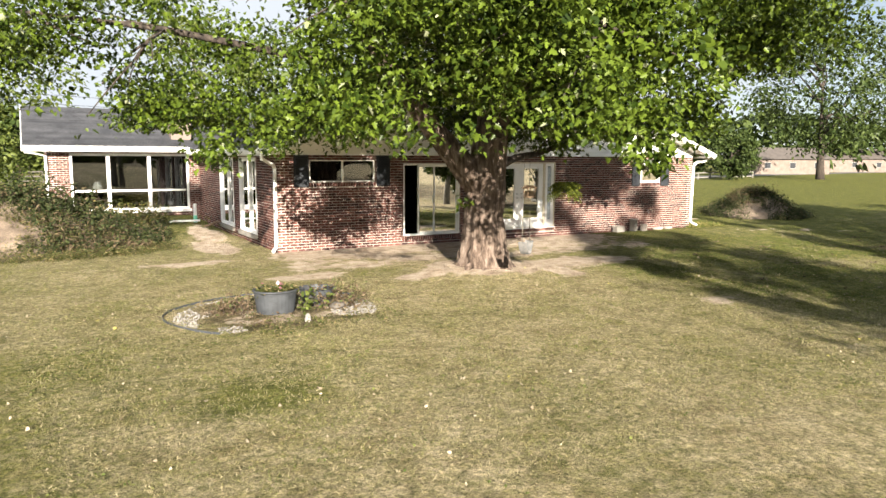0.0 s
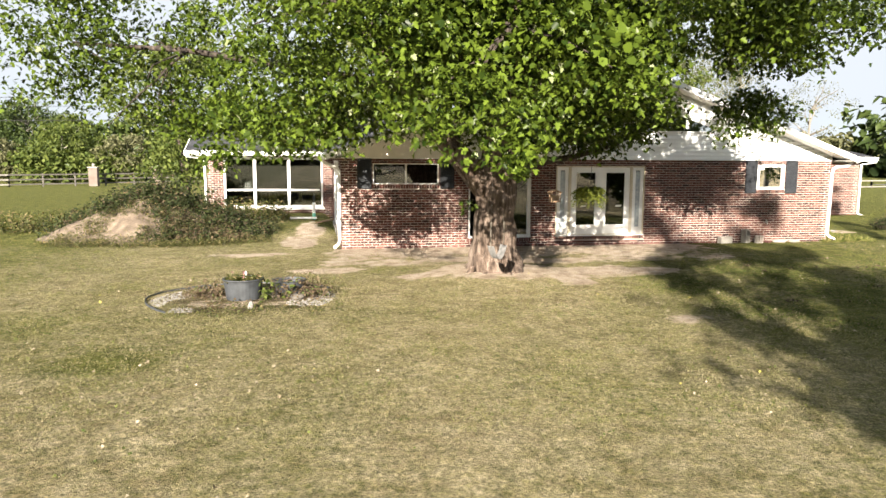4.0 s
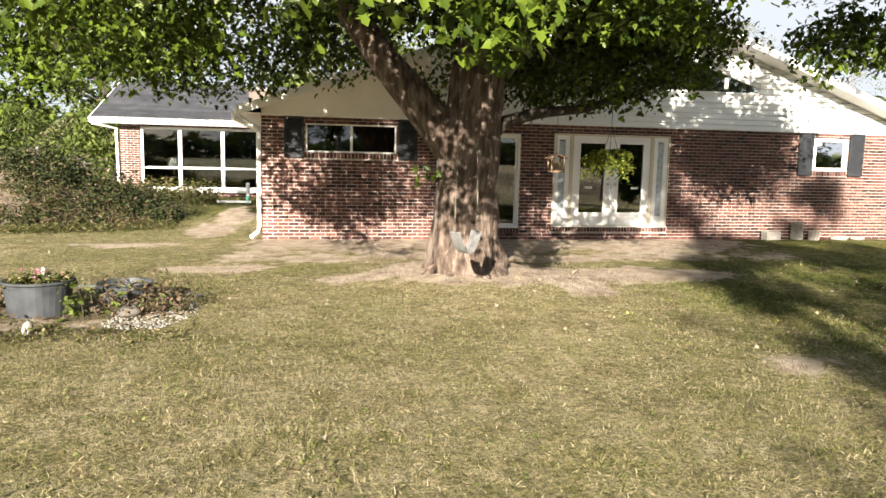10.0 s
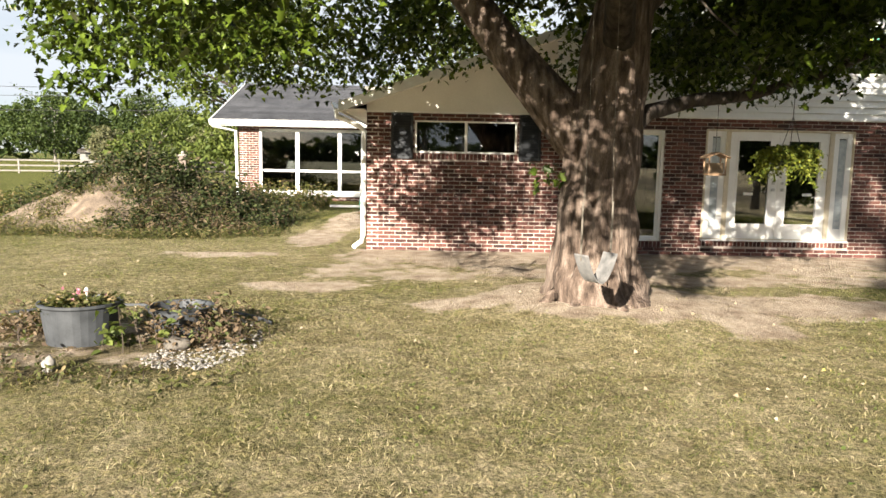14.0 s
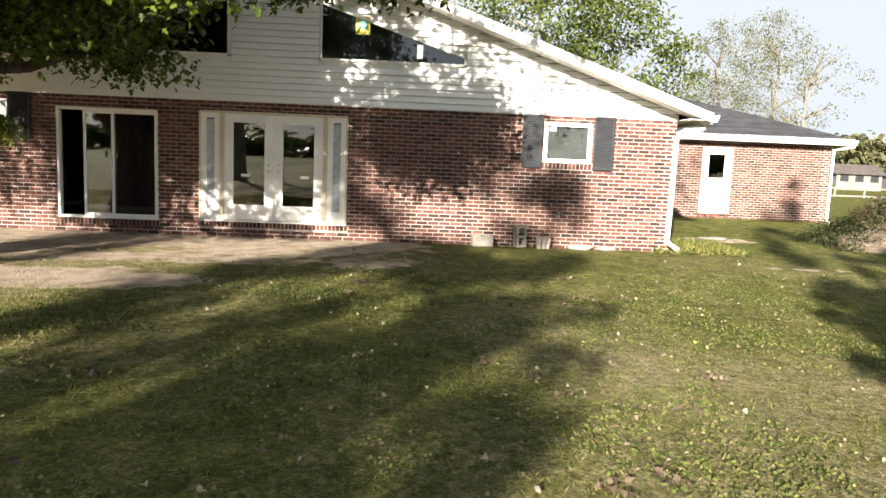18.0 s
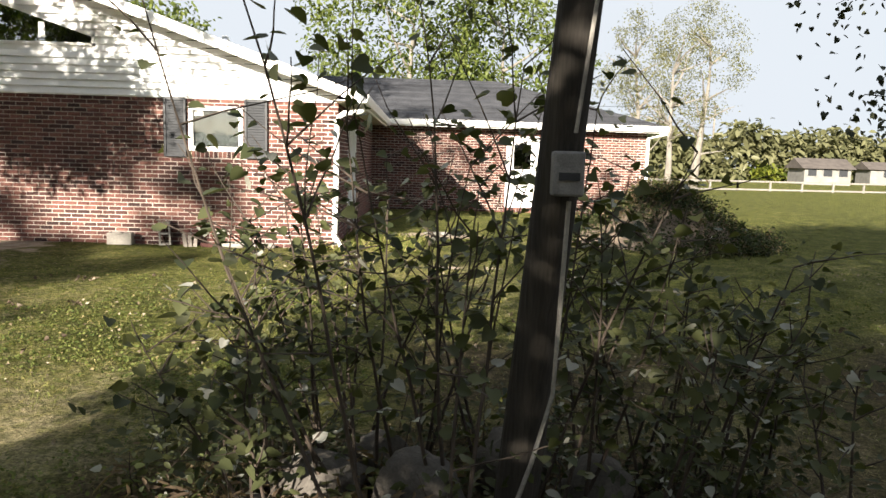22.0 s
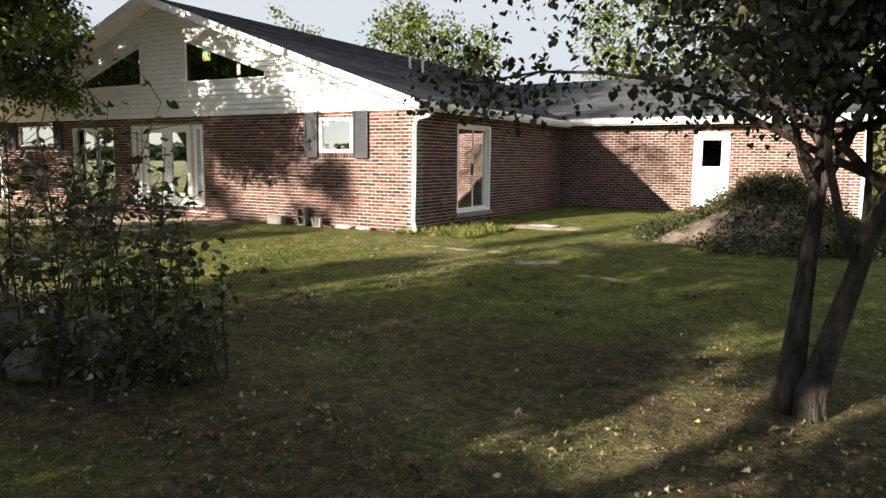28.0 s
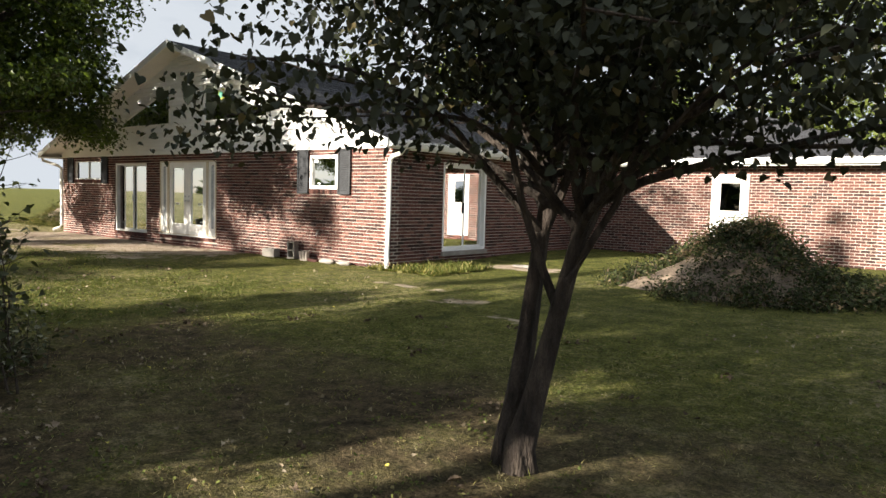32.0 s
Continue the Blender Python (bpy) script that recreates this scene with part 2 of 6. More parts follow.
CURTAIN = material("curtain", [(0.085, 0.09, 0.10), (0.14, 0.145, 0.155)], 5, 0.9, stretch=(6, 6, 0.4))
BLIND = material("pale_blind", [(0.42, 0.41, 0.39), (0.55, 0.54, 0.51)], 3, 0.9)
METAL = material("brushed_metal", [(0.45, 0.45, 0.45), (0.6, 0.6, 0.6)], 20, 0.35, metal=0.9)
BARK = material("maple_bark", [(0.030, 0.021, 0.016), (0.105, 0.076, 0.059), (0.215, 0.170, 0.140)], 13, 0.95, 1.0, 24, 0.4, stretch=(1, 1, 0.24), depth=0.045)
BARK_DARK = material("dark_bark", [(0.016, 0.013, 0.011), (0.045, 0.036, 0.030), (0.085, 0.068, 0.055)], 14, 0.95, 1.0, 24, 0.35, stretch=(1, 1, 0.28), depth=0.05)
BARK_GREY = material("grey_bark", [(0.12, 0.11, 0.095), (0.24, 0.22, 0.19)], 6, 0.95, 0.8, 20, 0.3, stretch=(1, 1, 0.3))
POLE_WOOD = material("pole_wood", [(0.014, 0.012, 0.010), (0.036, 0.031, 0.025)], 9, 0.95, 0.6, 40, 0.3, stretch=(1, 1, 0.06))
TWIG = material("twig", [(0.032, 0.024, 0.018), (0.068, 0.053, 0.042)], 12, 0.9)
MAPLE_LEAF = leaf_material("maple_leaf", (0.012, 0.024, 0.003), (0.088, 0.126, 0.015), (0.26, 0.28, 0.17), 0.014, 0.4, 0.10)
REDBUD_LEAF = leaf_material("redbud_leaf", (0.019, 0.024, 0.014), (0.050, 0.054, 0.032), (0.12, 0.095, 0.045), 0.03, 0.55, 0.10)
SAPLING_LEAF = leaf_material("sapling_leaf", (0.026, 0.034, 0.015), (0.082, 0.088, 0.040), (0.30, 0.30, 0.27), 0.08, 0.45, 0.30)
FAR_LEAF = leaf_material("far_leaf", (0.045, 0.068, 0.016), (0.125, 0.150, 0.040), through_light=0.25)
FAR_LEAF_DARK = leaf_material("far_leaf_dark", (0.024, 0.040, 0.012), (0.065, 0.088, 0.026), through_light=0.15)
OLIVE_LEAF = leaf_material("olive_leaf", (0.075, 0.080, 0.038), (0.15, 0.148, 0.078), through_light=0.2)
WEED = leaf_material("weed", (0.045, 0.058, 0.018), (0.125, 0.125, 0.045), (0.24, 0.19, 0.10), 0.2, 0.6)
HEAP_WEED = leaf_material("heap_weed", (0.018, 0.028, 0.010), (0.058, 0.070, 0.026), (0.13, 0.10, 0.06), 0.14, 0.7, 0.2)
DRY_WEED = leaf_material("dry_weed", (0.085, 0.060, 0.042), (0.215, 0.160, 0.105), (0.11, 0.13, 0.05), 0.2, 0.8)
FERN = leaf_material("fern", (0.040, 0.060, 0.010), (0.165, 0.180, 0.028), through_light=0.3)
BLADE = leaf_material("grass_blade", (0.060, 0.068, 0.024), (0.30, 0.265, 0.140), (0.42, 0.36, 0.24), 0.25, 0.7, 0.3)
BLADE_GREEN = leaf_material("green_blade", (0.070, 0.090, 0.022), (0.19, 0.205, 0.060), (0.30, 0.26, 0.11), 0.2, 0.7, 0.3)
LITTER_BROWN = leaf_material("brown_fallen_leaf", (0.05, 0.036, 0.025), (0.14, 0.105, 0.075), (0.24, 0.19, 0.14), 0.1, 0.8, 0.1)
CLOVER = leaf_material("clover", (0.050, 0.072, 0.018), (0.135, 0.150, 0.042), (0.20, 0.17, 0.08), 0.12, 0.8, 0.2)
LITTER = leaf_material("fallen_leaf", (0.13, 0.10, 0.06), (0.40, 0.34, 0.25), (0.42, 0.37, 0.08), 0.05, 0.7, 0.1)
SOIL = material("mound_soil", [(0.10, 0.077, 0.058), (0.155, 0.12, 0.09), (0.25, 0.20, 0.15)], 3, 1.0, 0.9, 24, 0.3)
STONE = material("field_stone", [(0.055, 0.048, 0.042), (0.080, 0.072, 0.062), (0.13, 0.115, 0.098)], 5, 0.85, 0.5, 40, 0.2)
PEBBLE = material("pebble", [(0.13, 0.12, 0.108), (0.27, 0.255, 0.235)], 9, 0.85, vary=0.4, vary_by="island")
PLASTIC = material("dark_plastic", [(0.030, 0.033, 0.037), (0.058, 0.063, 0.070)], 6, 0.5, fine=0.1)
RUBBER = material("grey_rubber", [(0.10, 0.10, 0.10), (0.19, 0.185, 0.18)], 14, 0.6, fine=0.2)
ROPE = material("pale_rope", [(0.10, 0.088, 0.07), (0.17, 0.15, 0.125)], 40, 0.9)
WIRE = material("dark_wire", [(0.03, 0.03, 0.03), (0.05, 0.05, 0.05)], 40, 0.6)
PVC_GREEN = material("green_pipe", [(0.10, 0.36, 0.27), (0.16, 0.44, 0.34)], 12, 0.4)
FENCE_DARK = material("weathered_board", [(0.06, 0.055, 0.05), (0.13, 0.12, 0.105)], 5, 0.9, fine=0.2)
FENCE_PALE = material("grey_board", [(0.16, 0.15, 0.135), (0.25, 0.235, 0.21)], 5, 0.9, fine=0.2)
ROAD = material("asphalt", [(0.10, 0.10, 0.10), (0.16, 0.155, 0.15)], 2, 0.95, fine=0.15)
FAR_WALL = material("far_wall", [(0.13, 0.10, 0.085), (0.19, 0.155, 0.135)], 1.5, 0.9)
FAR_WHITE = material("far_white_wall", [(0.15, 0.147, 0.14), (0.22, 0.216, 0.205)], 1.5, 0.7)
FAR_ROOF = material("far_roof", [(0.07, 0.06, 0.055), (0.11, 0.095, 0.085)], 1.5, 0.9)
LAMP_SHADE = material("lamp_shade", [(0.66, 0.62, 0.55), (0.74, 0.70, 0.63)], 5, 0.8)
PINK = leaf_material("petunia", (0.36, 0.10, 0.18), (0.50, 0.24, 0.32))
WHITE_PLASTIC = material("white_plastic", [(0.68, 0.68, 0.67), (0.78, 0.78, 0.77)], 8, 0.4)
STICKER = material("yellow_sticker", [(0.50, 0.50, 0.06), (0.58, 0.56, 0.10)], 20, 0.5)
PAPER = material("white_sticker", [(0.65, 0.65, 0.63), (0.72, 0.72, 0.70)], 20, 0.6)
WOODBOX = material("feeder_wood", [(0.16, 0.10, 0.06), (0.28, 0.19, 0.12)], 12, 0.8, stretch=(1, 1, 0.2))

# ---- mesh tools ----
class Mesh:
    """Gathers vertices and faces, and links them as one object."""
    def __init__(self):
        self.v, self.f = [], []

    def quad(self, *p):
        k = len(self.v)
        self.v += [tuple(q) for q in p]
        self.f.append(tuple(range(k, k + len(p))))
        return self

    def box(self, x0, y0, z0, x1, y1, z1):
        k = len(self.v)
        self.v += [(x0, y0, z0), (x1, y0, z0), (x1, y1, z0), (x0, y1, z0), (x0, y0, z1), (x1, y0, z1), (x1, y1, z1), (x0, y1, z1)]
        self.f += [tuple(k + i for i in q) for q in ((3, 2, 1, 0), (4, 5, 6, 7), (0, 1, 5, 4), (1, 2, 6, 5), (2, 3, 7, 6), (3, 0, 4, 7))]
        return self

    def prism(self, outline, a, b):
        """outline: points (3D) of one end; the other end is moved by b - a."""
        k, n = len(self.v), len(outline)
        d = Vector(b) - Vector(a)
        self.v += [tuple(p) for p in outline] + [tuple(Vector(p) + d) for p in outline]
        self.f += [tuple(range(k + n - 1, k - 1, -1)), tuple(range(k + n, k + 2 * n))]
        self.f += [(k + i, k + (i + 1) % n, k + n + (i + 1) % n, k + n + i) for i in range(n)]
        return self

    def tube(self, points, radii, sides=8, rough=0.0, seed=0, ridge=0.0):
        points = [Vector(p) for p in points]
        k = len(self.v)
        up = Vector((0.31, 0.17, 0.93))
        for i, (p, r) in enumerate(zip(points, radii)):
            d = (points[min(i + 1, len(points) - 1)] - points[max(i - 1, 0)]).normalized()
            a = d.cross(up if abs(d.dot(up)) < 0.95 else Vector((1, 0, 0))).normalized()
            b = d.cross(a)
            for j in range(sides):
                g = 2 * math.pi * j / sides
                q = r * (1 + rough * noise.noise(Vector((math.cos(g) * 1.7 + seed, math.sin(g) * 1.7, i * 0.35 + seed)))
                         + ridge * noise.noise(Vector((math.cos(g) * 7 + seed, math.sin(g) * 7, p.z * 1.3))))
                self.v.append(tuple(p + a * (q * math.cos(g)) + b * (q * math.sin(g))))
        for i in range(len(points) - 1):
            for j in range(sides):
                j2 = (j + 1) % sides
                self.f.append((k + i * sides + j, k + i * sides + j2, k + (i + 1) * sides + j2, k + (i + 1) * sides + j))
        self.f.append(tuple(k + j for j in range(sides - 1, -1, -1)))
        e = k + (len(points) - 1) * sides
        self.f.append(tuple(e + j for j in range(sides)))
        return self

    def lathe(self, center, profile, sides=20):
        k, n = len(self.v), len(profile)
        for r, z in profile:
            for j in range(sides):
                g = 2 * math.pi * j / sides
                self.v.append((center[0] + r * math.cos(g), center[1] + r * math.sin(g), center[2] + z))
        for i in range(n - 1):
            for j in range(sides):
                j2 = (j + 1) % sides
                self.f.append((k + i * sides + j, k + i * sides + j2, k + (i + 1) * sides + j2, k + (i + 1) * sides + j))
        self.f.append(tuple(k + j for j in range(sides - 1, -1, -1)))
        self.f.append(tuple(k + (n - 1) * sides + j for j in range(sides)))
        return self

    def blob(self, c, r, seed=0.0, rough=0.25, rings=7, sides=10):
        """A stone-like lump."""
        k = len(self.v)
        for i in range(rings + 1):
            th = math.pi * i / rings
            for j in range(sides):
                g = 2 * math.pi * j / sides
                d = Vector((math.sin(th) * math.cos(g), math.sin(th) * math.sin(g), math.cos(th)))
                s = 1 + rough * noise.noise(d * 1.6 + Vector((seed, seed * 0.7, 3.1)))
                self.v.append((c[0] + d.x * r[0] * s, c[1] + d.y * r[1] * s, c[2] + d.z * r[2] * s))
        for i in range(rings):
            for j in range(sides):
                j2 = (j + 1) % sides
                self.f.append((k + i * sides + j, k + (i + 1) * sides + j, k + (i + 1) * sides + j2, k + i * sides + j2))
        return self

    def data(self, name, mat, smooth=False):
        at, order, verts = [], {}, []
        for p in self.v:                       # corners that meet become one
            k = (round(p[0], 4), round(p[1], 4), round(p[2], 4))
            if k not in order:
                order[k] = len(verts)
                verts.append(p)
            at.append(order[k])
        faces = [[at[i] for i in q] for q in self.f]
        faces = [q for q in ([i for j, i in enumerate(q) if i != q[j - 1]] for q in faces) if len(q) > 2]
        me = bpy.data.meshes.new(name)
        me.from_pydata(verts, [], faces)
        if mat:
            me.materials.append(mat)
        if smooth:
            me.polygons.foreach_set("use_smooth", [True] * len(me.polygons))
        me.update()
        return me

    def to(self, name, mat, parent=None, label="", smooth=False, bevel=0.0):
        ob = new(name, self.data(name, mat, smooth))
        if parent:
            ob.parent = parent
        if label:
            tagged(ob, label)
        if bevel:
            mod = ob.modifiers.new("bevel", "BEVEL")
            mod.width, mod.segments, mod.limit_method = bevel, 2, "ANGLE"
        return ob


def thing(name, label, category, at=(0, 0, 0), group="", kind=""):
    ob = new(name)
    ob.location = at
    ob.empty_display_size = 0.2
    return tagged(ob, label, category, group, kind)


# leaf outlines, in units of the leaf's length; x along the midrib
MAPLE = [(0, 0), (0.08, 0.22), (-0.02, 0.44), (0.20, 0.34), (0.34, 0.58), (0.46, 0.30), (0.62, 0.34), (0.66, 0.16), (1.0, 0)]
SILVER = [(0, 0), (-0.06, 0.33), (0.14, 0.22), (0.34, 0.56), (0.42, 0.22), (0.68, 0.28), (1.0, 0)]
ROUND = [(0, 0), (0.25, 0.42), (0.8, 0.40), (1.0, 0)]
HEART = [(0.08, 0), (-0.06, 0.22), (0.12, 0.46), (0.45, 0.46), (0.78, 0.24), (1.0, 0)]
OVAL = [(0, 0), (0.28, 0.25), (0.65, 0.22), (1.0, 0)]
LONG = [(0, 0), (0.3, 0.09), (0.7, 0.08), (1.0, 0)]


def leaves(name, mat, spots, sizes, outline, parent=None, hang=0.5, seed=1, label="", fold=0.25, bias=(0, 0, 0)):
    """One mesh of many leaves: each is folded along its midrib, turned by chance and hangs somewhat."""
    rng = np.random.default_rng(seed)
    p = np.asarray(spots, float)
    n = len(p)
    s = np.asarray(sizes, float).reshape(-1, 1, 1) * np.ones((n, 1, 1))
    az = rng.uniform(0, 2 * np.pi, n)
    dip = rng.normal(-hang, 0.35, n)
    d = np.stack([np.cos(az) * np.cos(dip), np.sin(az) * np.cos(dip), np.sin(dip)], 1)
    up = np.array([0, 0, 1.0]) + rng.normal(0, 0.55, (n, 3)) + np.asarray(bias)
    side = np.cross(up, d)
    side /= np.linalg.norm(side, axis=1, keepdims=True) + 1e-9
    nor = np.cross(d, side)
    o = np.array(outline)
    k = len(o)
    half = o[1:-1]
    pts = np.concatenate([np.stack([o[:, 0], o[:, 1], abs(o[:, 1]) * fold], 1),
                          np.stack([half[:, 0], -half[:, 1], abs(half[:, 1]) * fold], 1)])
    pts[:, 2] -= 0.25 * pts[:, 0] ** 2
    v = p[:, None, :] + s * (pts[None, :, :1] * d[:, None] + pts[None, :, 1:2] * side[:, None] + pts[None, :, 2:] * nor[:, None])
    m = len(pts)
    f1 = list(range(k))
    f2 = [0] + [k - 1] + [k + i for i in range(k - 3, -1, -1)]
    base = np.arange(n)[:, None] * m
    per = np.concatenate([np.array(f1), np.array(f2)])
    loops = (base + per[None]).ravel()
    me = bpy.data.meshes.new(name)
    me.vertices.add(n * m)
    me.vertices.foreach_set("co", v.ravel())
    me.loops.add(len(loops))
    me.loops.foreach_set("vertex_index", loops.astype(np.int32))
    me.polygons.add(2 * n)
    starts = (np.arange(n)[:, None] * 2 * k + np.array([0, k])[None]).ravel()
    me.polygons.foreach_set("loop_start", starts.astype(np.int32))
    me.materials.append(mat)
    me.update(calc_edges=True)
    me.validate()
    ob = new(name, me)
    if parent:
        ob.parent = parent
    if label:
        tagged(ob, label)
    return ob


def smooth(a, b, x):
    t = min(1.0, max(0.0, (x - a) / (b - a)))
    return t * t * (3 - 2 * t)


def ground_z(x, y):
    """The lawn falls gently away from the house; two heaps of dug soil stand on it."""
    z = -0.06 - 0.06 * smooth(1, 8, -y) - 0.20 * smooth(9, 20, x) * smooth(0, 6, -y)
    if y > 3 and x < 0:
        z += 0.30 * smooth(2, 8, y) * smooth(9, 5, abs(x + 2))
    if 15 < x < 30 and y > 0:
        z += 0.15 * smooth(0, 6, y)
    r = ((x - 1.0 * 3.14) ** 2 + (y + 4.85) ** 2) ** 0.5
    z += 0.16 * smooth(2.4, 0.5, r)
    return z


def heap(x, y, cx, cy, rx, ry, h, seed):
    d = math.hypot((x - cx) / rx, (y - cy) / ry)
    d += 0.18 * noise.noise(Vector((x * 0.7 + seed, y * 0.7, seed)))
    return h * smooth(1.0, 0.05, d) * (1 + 0.25 * noise.noise(Vector((x * 1.1, y * 1.1, seed + 5))))

# ---- ground ----
def bare(x, y):
    """How bare the soil is: worn along the house front, under the old tree and on the trodden path."""
    w = (0.54 + 0.34 * noise.noise(Vector((x * 0.75, y * 1.1, 4.0)))) * smooth(0.3, 0.9, 1.3 - abs(y + 1.9) / 2.2) * smooth(-1.6, 0.2, x) * smooth(12.5, 9.0, x)
    w = max(w, 0.75 * smooth(1.5, 0.5, abs(y + 0.5)) * smooth(-0.6, 0.2, x) * smooth(11.5, 9.5, x))
    w = max(w, 0.80 * smooth(2.1, 0.9, math.hypot(x - 3.3, (y + 4.75) * 1.25)))
    for cx, cy, rx, ry, a in ((-2.4, -0.9, 0.9, 0.3, 0.75), (-1.2, 1.8, 0.45, 1.4, 0.75), (-0.9, 4.5, 0.5, 1.6, 0.6), (-0.5, -3.7, 0.9, 0.35, 0.6), (1.5, -4.9, 0.6, 0.3, 0.8), (4.6, -5.6, 0.5, 0.6, 0.75),
                              (6.0, -4.6, 1.6, 0.6, 0.7), (5.2, -9.4, 0.5, 0.25, 0.6), (17.0, 2.2, 0.9, 0.3, 0.8), (17.0, -1.6, 0.8, 0.25, 0.5), (18.7, -2.2, 0.7, 0.22, 0.5), (20.0, -2.9, 0.5, 0.2, 0.5), (-2.0, -6.6, 1.3, 0.95, 0.42),):
        d = math.hypot((x - cx) / rx, (y - cy) / ry)
        w = max(w, a * smooth(1.7, 0.7, d))
    return w


def green(x, y):
    w = 0.33 + 0.16 * noise.noise(Vector((x * 0.16, y * 0.16, 2.0))) + 0.20 * noise.noise(Vector((x * 0.55, y * 0.55, 7.0)))
    w += 0.36 * smooth(4.0, 9, x) * smooth(-16, -11, y)
    w += 0.30 * smooth(0, 6, y)
    w += 0.22 * smooth(-4.0, -8.0, x)
    w += 0.08 * smooth(1, -3, x) * smooth(-6, -9, y)
    w -= 0.22 * smooth(18, 23, x) * smooth(-4, -7, y)
    w -= 0.26 * smooth(10, 12, x) * smooth(15.5, 14, x) * smooth(-4.5, -7, y)
    w += 0.35 * smooth(0.8, 0.2, math.hypot((x + 3.4) * 0.8, y + 10.6))
    return w


def mould_and_shade(x, y):
    """Dark leafmould in the round bed and under the saplings, and painted shade on the side lawn."""
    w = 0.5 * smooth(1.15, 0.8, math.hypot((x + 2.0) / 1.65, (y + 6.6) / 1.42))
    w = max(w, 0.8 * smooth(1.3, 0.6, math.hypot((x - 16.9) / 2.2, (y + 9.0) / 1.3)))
    # the trees' shade on the side lawn, deepened in the ground colour
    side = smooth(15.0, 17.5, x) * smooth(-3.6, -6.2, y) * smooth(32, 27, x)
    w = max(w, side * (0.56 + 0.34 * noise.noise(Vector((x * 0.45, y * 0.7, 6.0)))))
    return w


def ground_mesh():
    xs = sorted(set([-900, -400, -200, -110, -70, -48, -36, -28, -22] + [round(-18 + 0.4 * i, 2) for i in range(121)] + [34, 40, 50, 66, 90, 130, 220, 420, 900]))
    ys = sorted(set([-900, -400, -200, -110, -70, -48, -38, -32, -28] + [round(-24 + 0.4 * i, 2) for i in range(96)] + [18, 24, 32, 44, 60, 90, 140, 240, 460, 1000]))
    v, cover = [], []
    for y in ys:
        for x in xs:
            z = ground_z(x, y) if abs(x) < 60 and abs(y) < 60 else -0.2
            z += 0.02 * noise.noise(Vector((x * 0.9, y * 0.9, 0)))
            v.append((x, y, z))
            cover.append((green(x, y), bare(x, y), mould_and_shade(x, y), 1))
    w = len(xs)
    f = [(j * w + i, j * w + i + 1, (j + 1) * w + i + 1, (j + 1) * w + i) for j in range(len(ys) - 1) for i in range(w - 1)]
    me = bpy.data.meshes.new("ground")
    me.from_pydata(v, [], f)
    me.materials.append(LAWN)
    me.polygons.foreach_set("use_smooth", [True] * len(me.polygons))
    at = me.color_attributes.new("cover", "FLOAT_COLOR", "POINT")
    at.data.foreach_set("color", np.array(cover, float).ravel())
    return me


ground = tagged(new("ground", ground_mesh()), "dry mown lawn with green patches and worn bare soil", "lawn", kind="structure")


def heap_mesh(name, cx, cy, rx, ry, h, seed, label):
    n = 34
    m = Mesh()
    for j in range(n + 1):
        for i in range(n + 1):
            x, y = cx + rx * 1.25 * (2 * i / n - 1), cy + ry * 1.25 * (2 * j / n - 1)
            z = heap(x, y, cx, cy, rx, ry, h, seed)
            m.v.append((x, y, ground_z(x, y) - 0.06 + z + (0.05 * noise.noise(Vector((x * 4, y * 4, seed))) if z > 0.02 else 0)))
    m.f = [(j * (n + 1) + i, j * (n + 1) + i + 1, (j + 1) * (n + 1) + i + 1, (j + 1) * (n + 1) + i) for j in range(n) for i in range(n)]
    ob = m.to(name, SOIL, smooth=True)
    return tagged(ob, label, "soil mound")


HEAPS = ((-5.9, 3.6, 3.4, 2.4, 1.15, 2.0), (21.45, 2.1, 2.2, 1.9, 1.08, 7.0))
heap_mesh("soil_mound", *HEAPS[0], "heap of dug brown soil overgrown with weeds beside the house")
heap_mesh("soil_mound", *HEAPS[1], "heap of dug brown soil overgrown with weeds near the garage wall")

# ---- the house ----
X1, YG, XG = 15.13, 8.03, 22.94                # front corner, garage wall, garage corner
EAVE, PEAK, MID, OUT = 2.56, 5.36, 7.56, 0.43   # heights, ridge line, overhang
SLOPE = (PEAK - EAVE) / (X1 + OUT - MID)
house = thing("house", "red brick single-storey house with white gable and dark shingle roof", "house", (7.5, 8, 0))
house_at = Matrix.Translation((7.5, 8, 0))


def inside(ob):
    """Keeps a part where it was built while it hangs under the house."""
    ob.parent = house
    ob.matrix_parent_inverse = house_at.inverted()
    return ob


TH = 0.22


def wall(name, a, b, z0, z1, holes, label=""):
    """A mortar-faced wall from a to b seen from its right-hand side; holes: (s0, s1, z0, z1) along it. Returns the part and its frame."""
    a, b = Vector((*a, 0)), Vector((*b, 0))
    d = (b - a).normalized()
    nrm = Vector((d.y, -d.x, 0))
    length = (b - a).length
    cuts = sorted({0.0, length, *[h[0] for h in holes], *[h[1] for h in holes]})
    m = Mesh()
    for s0, s1 in zip(cuts, cuts[1:]):
        spans = [(z0, z1)]
        for h in holes:
            if h[0] < (s0 + s1) / 2 < h[1]:
                spans = [q for p in spans for q in ((p[0], min(p[1], h[2])), (max(p[0], h[3]), p[1])) if q[1] - q[0] > 0.01]
        for p0, p1 in spans:
            o = [a + d * s0 + Vector((0, 0, p0)), a + d * s1 + Vector((0, 0, p0)), a + d * s1 + Vector((0, 0, p1)), a + d * s0 + Vector((0, 0, p1))]
            m.prism([q - nrm * 0.012 for q in o], (0, 0, 0), -nrm * TH)
    ob = inside(m.to(name, MORTAR, label=label))
    return ob, a, d, nrm, length


BL, BH, JT = 0.200, 0.059, 0.0138


